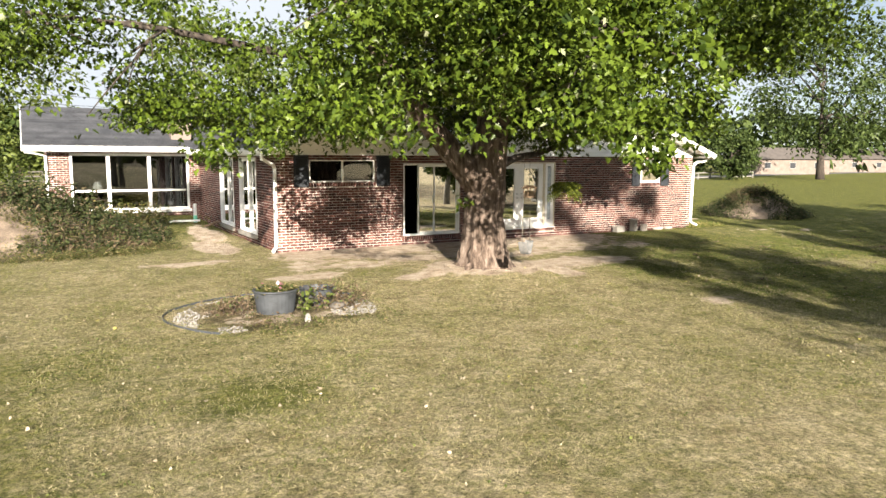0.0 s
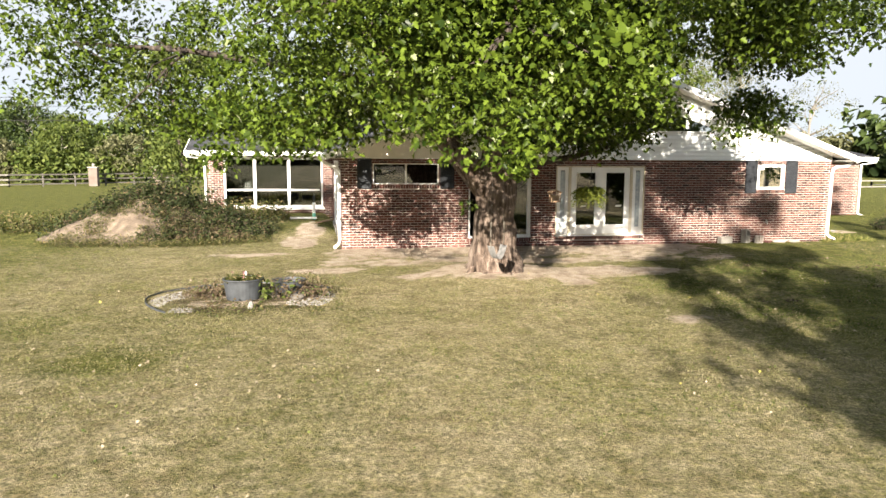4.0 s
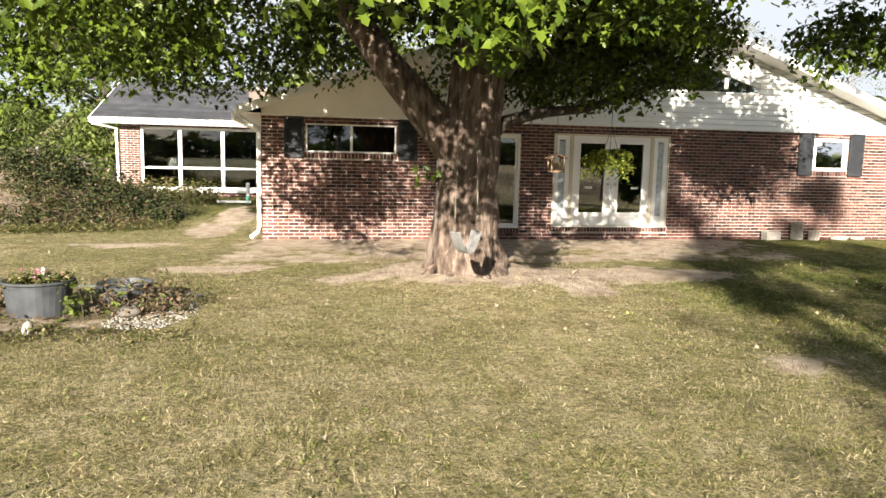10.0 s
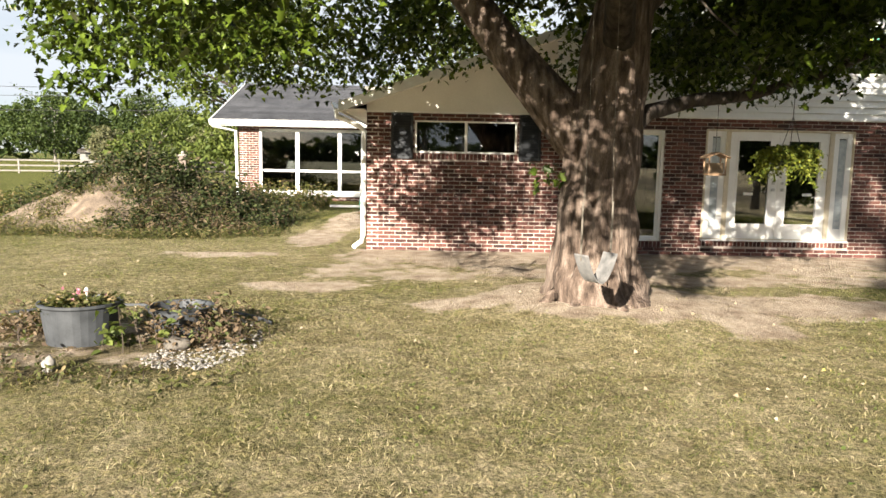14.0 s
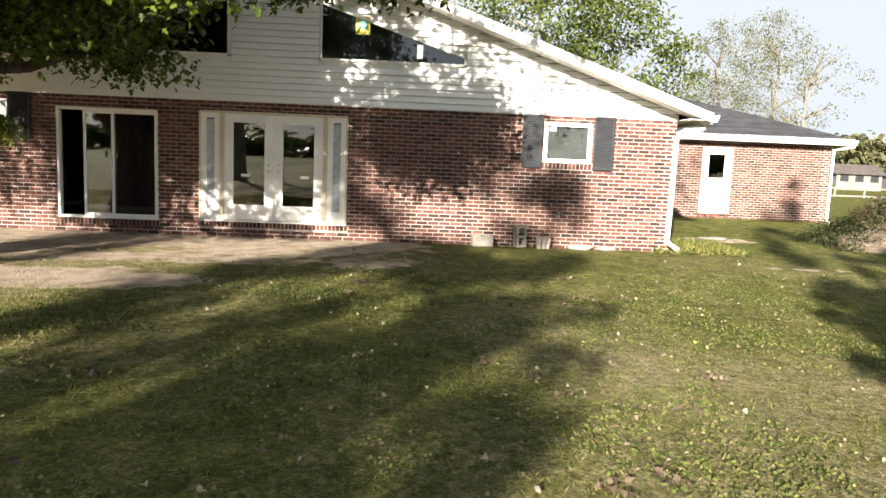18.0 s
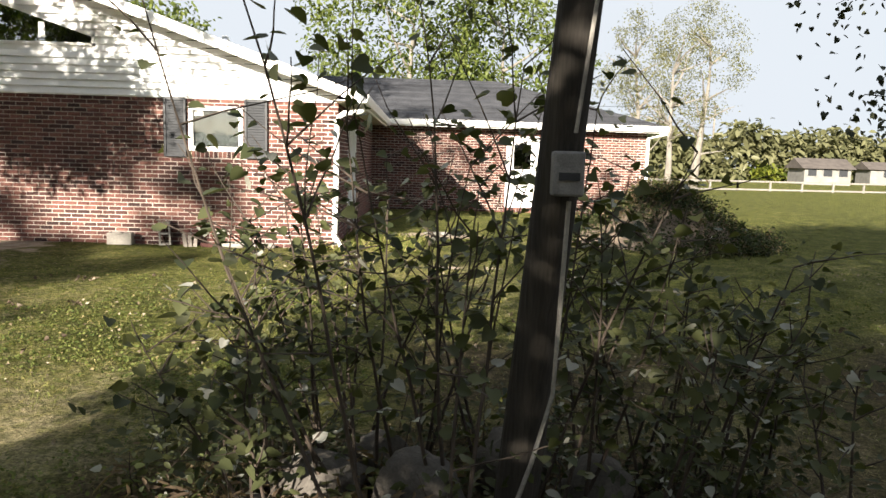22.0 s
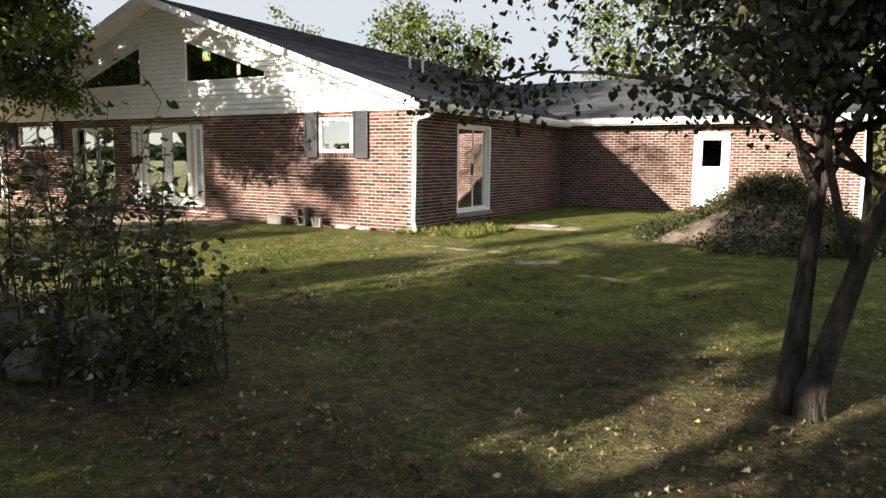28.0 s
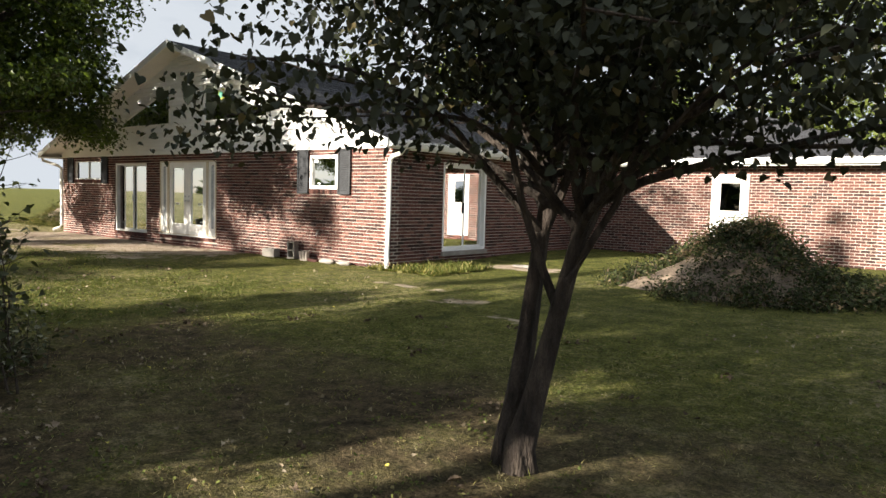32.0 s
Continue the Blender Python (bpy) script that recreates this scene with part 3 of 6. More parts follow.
def bricks(walled, z0, z1, holes, pieces, soldiers=(), near=(0, 0)):
    """Running-bond bricks on a wall: those within the stretch near are objects of their own, the rest one mesh."""
    ob, a, d, nrm, length = walled
    rng = random.Random(len(holes) + int(length * 10))

    def brick_box(m, s0, s1, p0, p1, depth):
        e = 0.004
        k = len(m.v)
        for s, z, o in ((s0, p0, -0.01), (s1, p0, -0.01), (s1, p1, -0.01), (s0, p1, -0.01),
                        (s0 + e, p0 + e, depth), (s1 - e, p0 + e, depth), (s1 - e, p1 - e, depth), (s0 + e, p1 - e, depth)):
            m.v.append(tuple(a + d * s + nrm * o + Vector((0, 0, z))))
        m.f += [tuple(k + i for i in q) for q in ((4, 5, 6, 7), (0, 1, 5, 4), (1, 2, 6, 5), (2, 3, 7, 6), (3, 0, 4, 7))]
    rest, made, shared = Mesh(), 0, {}
    rows = int((z1 - z0) / (BH + JT) + 0.5)
    pitch = (z1 - z0) / rows
    spots = []
    for r in range(rows):
        p0 = z0 + r * pitch
        s = -(BL + JT) / 2 if r % 2 else 0.0
        while s < length - 0.02:
            s0, s1 = max(0.0, s), min(length, s + BL)
            s += BL + JT
            segs = [(s0, s1)]
            for h in holes:
                if p0 + pitch * 0.6 > h[2] and p0 + pitch * 0.4 < h[3]:
                    segs = [q for g in segs for q in ((g[0], min(g[1], h[0])), (max(g[0], h[1]), g[1])) if q[1] - q[0] > 0.03]
            for g in segs:
                spots.append((g[0], g[1], p0, p0 + pitch - JT))
    for s0, s1, p0, p1 in soldiers:
        n = int((s1 - s0) / (BH + JT))
        for i in range(n):
            q = s0 + (s1 - s0) * i / n
            spots.append((q, q + (s1 - s0) / n - JT, p0, p1))
    for s0, s1, p0, p1 in spots:
        depth = rng.uniform(0.0, 0.004)
        if near[0] <= s0 < near[1] and made < pieces:
            made += 1
            key = (round(s1 - s0, 3), round(p1 - p0, 3))
            if key not in shared:
                one = Mesh()
                w, h, e = key[0], key[1], 0.004
                for s, z, o in ((0, 0, -0.01), (w, 0, -0.01), (w, h, -0.01), (0, h, -0.01), (e, e, 0.002), (w - e, e, 0.002), (w - e, h - e, 0.002), (e, h - e, 0.002)):
                    one.v.append(tuple(d * s + nrm * o + Vector((0, 0, z))))
                one.f = [(4, 5, 6, 7), (0, 1, 5, 4), (1, 2, 6, 5), (2, 3, 7, 6), (3, 0, 4, 7)]
                shared[key] = one.data("brick", BRICK)
            b = new("brick", shared[key])
            b.parent = ob
            b.matrix_parent_inverse = (house_at @ Matrix.Identity(4)).inverted() @ house_at
            b.location = a + d * s0 + nrm * (depth - 0.002) + Vector((0, 0, p0))
        else:
            brick_box(rest, s0, s1, p0, p1, depth)
    tagged(rest.to("brickwork", BRICK_REST, ob), "red and dark brown bricks in pale mortar", kind="stuff")


BASE, TOP = -0.15, 2.46
W1, W2 = (0.87, 2.73, 1.73, 2.32), (12.60, 13.52, 1.57, 2.32)
SL, FD = (3.59, 5.43, 0.19, 2.22), (6.18, 8.93, 0.23, 2.26)
front_holes = [W1, W2, SL, FD]
sill = lambda h: (h[0] - 0.03, h[1] + 0.03, h[2] - 0.115, h[2])
front = wall("wall", (0, 0), (X1, 0), BASE, TOP, front_holes)
SD = (1.69, 3.35, 0.24, 2.24)
east = wall("wall", (X1, 0), (X1, YG), BASE, TOP, [SD])
GD = (18.95 - X1, 19.88 - X1, 0.24, 2.25)
garage = wall("wall", (X1, YG), (XG, YG), BASE, TOP + 0.02, [GD])
garage_end = wall("wall", (XG, YG), (XG, 16.0), BASE, TOP + 0.02, [])
YL, XL = 9.63, -4.88
LW = (-4.25 - XL, -0.38 - XL, 0.48, 2.46)
west = wall("wall", (0, YL), (0, 0), BASE, TOP, [(YL - 6.3, YL - 4.5, 0.22, 2.36), (YL - 3.75, YL - 1.9, 0.22, 2.36)])
left_wing = wall("wall", (XL, YL), (0, YL), BASE, TOP + 0.1, [LW])
left_end = wall("wall", (XL, 17.0), (XL, YL), BASE, TOP + 0.1, [])
back = inside(Mesh().box(XL, 17.0, BASE, XG, 17.2, TOP).to("wall", MORTAR, label="plain rear wall"))

# gable: boards of white siding over the brick front
gable = inside(Mesh().prism([(0, 0.0, TOP), (X1, 0.0, TOP), (MID, 0.0, PEAK - 0.12)], (0, 0, 0), (0, 0.15, 0)).to("gable_wall", SIDING, label="white lap siding with two slanted windows"))
GWZ = 3.25


def gable_top(x):
    return PEAK - 0.12 - SLOPE * abs(x - MID)


def slant(x):
    """Upper edge of the two slanted gable windows."""
    return 4.31 - 0.325 * (abs(x - MID) - 0.81)


PANEL_END = 3.4
gp = Mesh().prism([(0, -0.03, TOP), (PANEL_END, -0.03, TOP), (PANEL_END, -0.03, gable_top(PANEL_END)), (0, -0.03, gable_top(0) + 0.02)], (0, 0, 0), (0, 0.026, 0))
inside(gp.to("gable_panel", SOFFIT, label="plain cream panel at the west end of the gable"))
z, course = TOP, 0.118
board_no = 0
while z < PEAK - 0.3:
    z1 = z + course
    half = (PEAK - 0.12 - z) / SLOPE
    spans = [(max(0.0, MID - half), min(X1, MID + half))]
    if z1 > GWZ - 0.02 and z < 4.3:
        # the boards stop at the window openings
        reach = min(2.72, (4.31 + 0.03 - z) / 0.325) if z > GWZ - 0.02 else 2.72
        for w0, w1 in ((MID - 0.81 - reach - 0.0, MID - 0.81 + 0.02), (MID + 0.81 - 0.02, MID + 0.81 + reach)):
            spans = [q for g in spans for q in ((g[0], min(g[1], w0)), (max(g[0], w1), g[1])) if q[1] - q[0] > 0.04]
    for s0, s1 in [(max(g[0], PANEL_END), g[1]) for g in spans if g[1] > PANEL_END + 0.05]:
        m = Mesh()
        m.prism([(s0, -0.010, z1 - 0.016), (s0, -0.046, z + 0.010), (s0, -0.050, z), (s0, -0.044, z - 0.004), (s0, -0.004, z - 0.004), (s0, -0.004, z1 - 0.016)], (s0, 0, 0), (s1, 0, 0))
        b = m.to("siding_board", SIDING)
        b.parent = gable
    z = z1


def frame_bars(name, pts, width, y0, y1, mat, parent, label=""):
    """Bars that follow a closed outline in a wall facing -y."""
    m = Mesh()
    n = len(pts)
    for i in range(n):
        a, b = Vector((pts[i][0], 0, pts[i][1])), Vector((pts[(i + 1) % n][0], 0, pts[(i + 1) % n][1]))
        t = (b - a).normalized()
        nn = Vector((-t.z, 0, t.x)) * width
        q = [a - t * 0.0, b + t * 0.0, b + nn, a + nn]
        m.prism([Vector((p.x, y0, p.z)) for p in q], (0, 0, 0), (0, y1 - y0, 0))
    return m.to(name, mat, parent, label)


def pane_poly(pts, y, parent, mat=None, name="pane"):
    m = Mesh().prism([(p[0], y, p[1]) for p in pts], (0, 0, 0), (0, 0.006, 0))
    ob = m.to(name, mat or GLASS, parent)
    ob.visible_shadow = False
    return ob


def part_empty(name, label=""):
    ob = new(name)
    inside(ob)
    if label:
        tagged(ob, label)
    return ob


GW = [(MID + 0.81, GWZ), (11.08, GWZ), (11.08, slant(11.08)), (MID + 0.81, 4.31)]
GWL = [(2 * MID - p[0], p[1]) for p in GW[::-1]]
for pts, stickers in ((GW, True), (GWL, False)):
    w = part_empty("gable_window", "dark slanted gable window with white frame")
    frame_bars("frame", pts, 0.045, -0.045, 0.0, TRIM, w)
    pane_poly(pts, -0.012, w)
    # no blind: a near-black sheet that stands for the unlit room
    dark = Mesh().quad(*[(p[0], 0.0 - 0.006, p[1]) for p in pts]).to("blind", ROOM_DARK, w, "near-black sheet standing in for the dark room behind the glass")
    if stickers:
        Mesh().box(9.02, -0.022, 3.75, 9.28, -0.019, 4.07).to("sticker", STICKER, w, "yellow paper sticker")
        Mesh().lathe((0, 0, 0), [(0.09, 0), (0.09, 0.004)], 16).to("sticker_disc", PVC_GREEN, w).matrix_basis = Matrix.Translation((9.15 - 0, -0.022, 3.92)) @ Matrix.Rotation(radians(90), 4, "X")
        Mesh().box(10.16, -0.022, 3.36, 10.26, -0.019, 3.62).to("paper", PAPER, w)


def framed(name, x0, x1, z0, z1, y, parent, width=0.05, depth=0.06, mat=None):
    m = Mesh()
    m.box(x0, y, z0, x0 + width, y + depth, z1).box(x1 - width, y, z0, x1, y + depth, z1)
    m.box(x0 + width, y, z0, x1 - width, y + depth, z0 + width).box(x0 + width, y, z1 - width, x1 - width, y + depth, z1)
    return m.to(name, mat or TRIM, parent, bevel=0.006)


def shutter(x0, x1, z0, z1):
    s = part_empty("shutter", "black louvred shutter")
    framed("frame", x0, x1, z0, z1, -0.05, s, 0.045, 0.03, SHUTTER)
    n = int((z1 - z0 - 0.09) / 0.045)
    for i in range(n):
        q = z0 + 0.045 + (z1 - z0 - 0.09) * i / n
        Mesh().prism([(x0 + 0.04, -0.042, q), (x0 + 0.04, -0.024, q + 0.045), (x0 + 0.04, -0.018, q + 0.04), (x0 + 0.04, -0.034, q - 0.004)], (x0, 0, 0), (x1 - 0.08, 0, 0)).to("slat", SHUTTER, s)
    Mesh().box(x0 + 0.02, -0.02, z0 + 0.02, x1 - 0.02, -0.0145 + 0.01, z1 - 0.02).to("back", SHUTTER, s)


w = part_empty("window", "wide two-pane sliding window with thin white frame")
framed("frame", *W1[:2], *W1[2:], 0.03, w, 0.035)
Mesh().box(1.775, 0.035, W1[2] + 0.03, 1.825, 0.085, W1[3] - 0.03).to("mullion", TRIM, w)
pane_poly([(W1[0] + 0.03, W1[2] + 0.03), (1.78, W1[2] + 0.03), (1.78, W1[3] - 0.03), (W1[0] + 0.03, W1[3] - 0.03)], 0.06, w)
pane_poly([(1.82, W1[2] + 0.03), (W1[1] - 0.03, W1[2] + 0.03), (W1[1] - 0.03, W1[3] - 0.03), (1.82, W1[3] - 0.03)], 0.06, w)
shutter(0.44, 0.84, 1.62, 2.44)
shutter(2.76, 3.16, 1.62, 2.44)
w = part_empty("window", "small window with thick white frame and white sticker")
framed("frame", *W2[:2], *W2[2:], -0.015, w, 0.075)
pane_poly([(W2[0] + 0.07, W2[2] + 0.07), (W2[1] - 0.07, W2[2] + 0.07), (W2[1] - 0.07, W2[3] - 0.07), (W2[0] + 0.07, W2[3] - 0.07)], 0.03, w)
Mesh().box(W2[0] + 0.02, 0.05, W2[2], W2[1] - 0.02, 0.055, W2[3]).to("blind", BLIND, w, "pale blind behind the glass")
Mesh().box(W2[0] + 0.09, 0.024, W2[3] - 0.16, W2[0] + 0.24, 0.027, W2[3] - 0.09).to("paper", PAPER, w)
shutter(12.19, 12.57, 1.46, 2.45)
shutter(13.55, 13.94, 1.46, 2.45)

# outdoor tap on the front wall
tap = part_empty("hose_tap", "small brass hose tap")
Mesh().tube([(12.96, 0.0, 0.57), (12.96, -0.09, 0.57), (12.96, -0.12, 0.53)], [0.013, 0.013, 0.016], 10).to("spout", METAL, tap)
Mesh().lathe((12.96, -0.06, 0.59), [(0.006, 0), (0.006, 0.03), (0.032, 0.03), (0.032, 0.042), (0.0, 0.042)], 12).to("handle", METAL, tap)

# sliding patio door in the front
dr = part_empty("patio_door", "sliding glass patio door with white frame, partly open")
framed("frame", *SL[:2], *SL[2:], 0.02, dr, 0.05, 0.12)
framed("sliding_leaf", 4.06, 4.62, SL[2] + 0.05, SL[3] - 0.05, 0.045, dr, 0.05, 0.03)
framed("fixed_leaf", 4.52, SL[1] - 0.05, SL[2] + 0.05, SL[3] - 0.05, 0.085, dr, 0.04, 0.03)
pane_poly([(4.10, 0.28), (4.58, 0.28), (4.58, 2.13), (4.10, 2.13)], 0.058, dr)
pane_poly([(4.56, 0.28), (5.35, 0.28), (5.35, 2.13), (4.56, 2.13)], 0.098, dr)
Mesh().box(4.555, 0.03, 1.1, 4.59, 0.05, 1.3).to("handle", METAL, dr)
Mesh().prism([(4.9 + 0.05 * i, 0.35 + 0.03 * (i % 2), 0.2) for i in range(8)] + [(5.25 - 0.05 * i, 0.37 + 0.03 * (i % 2), 0.2) for i in range(8)], (0, 0, 0), (0, 0, 2.0)).to("curtain", CURTAIN, dr)

# french doors with sidelights
fd = part_empty("french_door", "white double french door with sidelights and bare wood trim")
framed("frame", *FD[:2], *FD[2:], -0.01, fd, 0.035, 0.13, JAMB)
for x0, x1 in ((FD[0] + 0.035, 6.56), (8.55, FD[1] - 0.035)):
    framed("sidelight_frame", x0, x1, FD[2] + 0.03, FD[3] - 0.03, 0.015, fd, 0.10, 0.05)
    pane_poly([(x0 + 0.09, FD[2] + 0.2), (x1 - 0.09, FD[2] + 0.2), (x1 - 0.09, FD[3] - 0.15), (x0 + 0.09, FD[3] - 0.15)], 0.035, fd, FROST, "sidelight_pane")
    Mesh().box(x0 + 0.1, 0.016, FD[2] + 0.1, x1 - 0.1, 0.06, FD[2] + 0.24).to("sidelight_panel", TRIM, fd)
for x in (6.60, 8.51):
    Mesh().box(x - 0.04, -0.005, FD[2] + 0.035, x + 0.04, 0.10, FD[3] - 0.035).to("mullion", JAMB, fd)
for i, (x0, x1) in enumerate(((6.64, 7.553), (7.557, 8.47))):
    leaf = framed("door_leaf", x0, x1, FD[2] + 0.035, FD[3] - 0.04, 0.02, fd, 0.155, 0.05)
    Mesh().box(x0 + 0.155, 0.022, FD[2] + 0.19, x1 - 0.155, 0.068, FD[2] + 0.30).to("lower_rail", TRIM, fd)
    framed("glazing_bead", x0 + 0.135, x1 - 0.135, FD[2] + 0.28, FD[3] - 0.16, 0.008, fd, 0.035, 0.02)
    pane_poly([(x0 + 0.15, FD[2] + 0.3), (x1 - 0.15, FD[2] + 0.3), (x1 - 0.15, FD[3] - 0.18), (x0 + 0.15, FD[3] - 0.18)], 0.04, fd)
    hx = 7.47 if i == 0 else 7.64
    Mesh().tube([(hx, 0.02, 1.18), (hx, -0.04, 1.18)], [0.028, 0.03], 12).to("handle", METAL, fd)
    Mesh().tube([(hx, 0.02, 1.30), (hx, -0.012, 1.30)], [0.026, 0.026], 12).to("lock", METAL, fd)
Mesh().box(FD[0], -0.04, FD[2] - 0.012, FD[1], 0.1, FD[2] + 0.02).to("threshold", TRIM, fd)
Mesh().box(6.95, 0.034, 1.07, 7.12, 0.038, 1.12).to("paper", PAPER, fd)
Mesh().box(8.05, 0.034, 1.07, 8.22, 0.038, 1.12).to("paper", PAPER, fd)

# side patio door (faces +x)
turn_east = Matrix.Translation((X1, 0, 0)) @ Matrix.Rotation(radians(90), 4, "Z")


def placed(ob, m):
    for c in [ob]:
        c.matrix_parent_inverse = house_at.inverted() @ m
    return ob


sd = placed(part_empty("patio_door", "sliding glass patio door in the shaded side wall"), turn_east)
framed("frame", *SD[:2], *SD[2:], 0.0, sd, 0.06, 0.14)
framed("sliding_leaf", SD[0] + 0.06, 2.56, SD[2] + 0.06, SD[3] - 0.06, 0.05, sd, 0.05, 0.03)
framed("fixed_leaf", 2.48, SD[1] - 0.06, SD[2] + 0.06, SD[3] - 0.06, 0.09, sd, 0.05, 0.03)
pane_poly([(SD[0] + 0.1, 0.32), (2.52, 0.32), (2.52, 2.16), (SD[0] + 0.1, 2.16)], 0.06, sd)
pane_poly([(2.52, 0.32), (SD[1] - 0.1, 0.32), (SD[1] - 0.1, 2.16), (2.52, 2.16)], 0.10, sd)
Mesh().box(SD[0] + 0.12, 0.20, 0.26, SD[1] - 0.3, 0.22, 0.85).to("cabinet", WHITE_PLASTIC, sd, "white board standing behind the glass")
Mesh().box(2.49, 0.03, 1.1, 2.53, 0.05, 1.35).to("handle", SHUTTER, sd)
Mesh().box(SD[0] - 0.03, -0.06, SD[2] - 0.1, SD[1] + 0.03, 0.02, SD[2]).to("sill", CONCRETE, sd)

# garage door leaf for people
gd = placed(part_empty("garage_door", "white panel door with half window"), Matrix.Translation((X1, YG, 0)))
framed("frame", *GD[:2], *GD[2:], -0.02, gd, 0.05, 0.13)
framed("door_leaf", GD[0] + 0.05, GD[1] - 0.05, GD[2] + 0.02, GD[3] - 0.05, 0.02, gd, 0.17, 0.045)
Mesh().box(GD[0] + 0.2, 0.024, GD[2] + 0.18, GD[1] - 0.2, 0.06, 1.32).to("panel", TRIM, gd, bevel=0.01)
pane_poly([(GD[0] + 0.2, 1.32), (GD[1] - 0.2, 1.32), (GD[1] - 0.2, 2.06), (GD[0] + 0.2, 2.06)], 0.04, gd)
Mesh().tube([(GD[1] - 0.12, 0.02, 1.2), (GD[1] - 0.12, -0.04, 1.2)], [0.025, 0.028], 12).to("handle", METAL, gd)

# two patio doors in the west wall
for s0, s1 in ((YL - 6.3, YL - 4.5), (YL - 3.75, YL - 1.9)):
    wd = placed(part_empty("patio_door", "sliding glass door with white frame in the shaded west wall"), Matrix.Translation((0, YL, 0)) @ Matrix.Rotation(radians(-90), 4, "Z"))
    framed("frame", s0, s1, 0.22, 2.36, -0.02, wd, 0.06, 0.14)
    mid = (s0 + s1) / 2
    framed("sliding_leaf", s0 + 0.05, mid + 0.03, 0.27, 2.31, 0.03, wd, 0.05, 0.03)
    framed("fixed_leaf", mid - 0.03, s1 - 0.05, 0.27, 2.31, 0.07, wd, 0.05, 0.03)
    pane_poly([(s0 + 0.08, 0.3), (mid, 0.3), (mid, 2.28), (s0 + 0.08, 2.28)], 0.045, wd)
    pane_poly([(mid, 0.3), (s1 - 0.08, 0.3), (s1 - 0.08, 2.28), (mid, 2.28)], 0.085, wd)
    Mesh().box(s0 - 0.03, -0.08, 0.1, s1 + 0.03, 0.02, 0.22).to("sill", CONCRETE, wd)

# picture window of the left wing
lw = part_empty("picture_window", "large picture window in white frame, six panes")
x0, x1, z0, z1 = -4.25, -0.38, 0.48, 2.46
f = framed("frame", x0, x1, z0, z1, YL - 0.02, lw, 0.075, 0.12)
cols = (x0 + 0.075, -3.06, -1.73, x1 - 0.075)
for c in cols[1:3]:
    Mesh().box(c - 0.055, YL - 0.01, z0 + 0.075, c + 0.055, YL + 0.09, z1 - 0.075).to("mullion", TRIM, lw)
for c0, c1 in zip(cols, cols[1:]):
    Mesh().box(c0 + 0.055, YL + 0.0, 1.135, c1 - 0.055, YL + 0.08, 1.205).to("transom", TRIM, lw)
    for q0, q1 in ((z0 + 0.07, 1.14), (1.2, z1 - 0.07)):
        pane_poly([(c0, q0), (c1, q0), (c1, q1), (c0, q1)], YL + 0.04, lw)
Mesh().box(x0 - 0.05, YL - 0.10, z0 - 0.10, x1 + 0.05, YL + 0.02, z0).to("sill", TRIM, lw)

# near-black rooms behind the glass, their gloom put into the colour
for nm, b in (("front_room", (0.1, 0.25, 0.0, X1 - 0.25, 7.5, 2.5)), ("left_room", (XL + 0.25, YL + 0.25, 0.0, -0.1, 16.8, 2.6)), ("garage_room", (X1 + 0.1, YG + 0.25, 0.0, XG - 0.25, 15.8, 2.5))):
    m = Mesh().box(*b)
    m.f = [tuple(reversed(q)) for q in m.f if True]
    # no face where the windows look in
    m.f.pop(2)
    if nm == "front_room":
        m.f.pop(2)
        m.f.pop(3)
    inside(m.to(nm, ROOM_DARK))

# roofs: courses of shingles on a slab
def roof_plane(name, corners, parent_label="", course=0.145):
    """corners: eave start, eave end, ridge end, ridge start."""
    e0, e1, r1, r0 = [Vector(c) for c in corners]
    nrm = (e1 - e0).cross(r0 - e0).normalized()
    slab = Mesh().prism([e0, e1, r1, r0], (0, 0, 0), -nrm * 0.09)
    ob = inside(slab.to("roof", SHINGLE, label=parent_label))
    n = max(4, int(max((r0 - e0).length, (r1 - e1).length) / course))
    m = Mesh()
    rng = random.Random(n)
    for i in range(n):
        a0, a1 = e0.lerp(r0, i / n), e1.lerp(r1, i / n)
        b0, b1 = e0.lerp(r0, (i + 1) / n), e1.lerp(r1, (i + 1) / n)
        w = (a1 - a0).length
        cuts, s = [0.0], rng.uniform(0.1, 0.9)
        while s < w - 0.15:
            cuts.append(s / w)
            s += rng.choice((0.32, 0.62, 0.93))
        cuts.append(1.0)
        for c0, c1 in zip(cuts, cuts[1:]):
            t = nrm * rng.uniform(0.010, 0.016)
            k = len(m.v)
            m.v += [tuple(q) for q in (a0.lerp(a1, c0) + t, a0.lerp(a1, c1) + t, b0.lerp(b1, c1) + nrm * 0.003, b0.lerp(b1, c0) + nrm * 0.003, a0.lerp(a1, c0), a0.lerp(a1, c1))]
            m.f += [(k, k + 1, k + 2, k + 3), (k + 4, k + 5, k + 1, k)]
    tagged(m.to("shingles", SHINGLE, ob), "dark grey asphalt shingles in courses", kind="stuff")
    return ob


E0, E1 = -OUT, X1 + OUT
YF, YB = -0.60, 15.5
roof_plane("roof", [(E1, YF, EAVE), (E1, YB, EAVE), (MID, YB, PEAK), (MID, YF, PEAK)])
roof_plane("roof", [(E0, YB, EAVE), (E0, YF, EAVE), (MID, YF, PEAK), (MID, YB, PEAK)])
GE = 2.62
RG = GE + 0.353 * 4.45
roof_plane("roof", [(E1 - 2, YG - 0.45, GE), (XG + 0.45, YG - 0.45, GE), (XG + 0.45 - 4.4, YG + 4.0, RG), (E1 - 5, YG + 4.0, RG)])
roof_plane("roof", [(XG + 0.45, YG - 0.45, GE), (XG + 0.45, YG + 8.45, GE), (XG - 3.95, YG + 4.0, RG), (XG - 3.95, YG + 4.0, RG)])
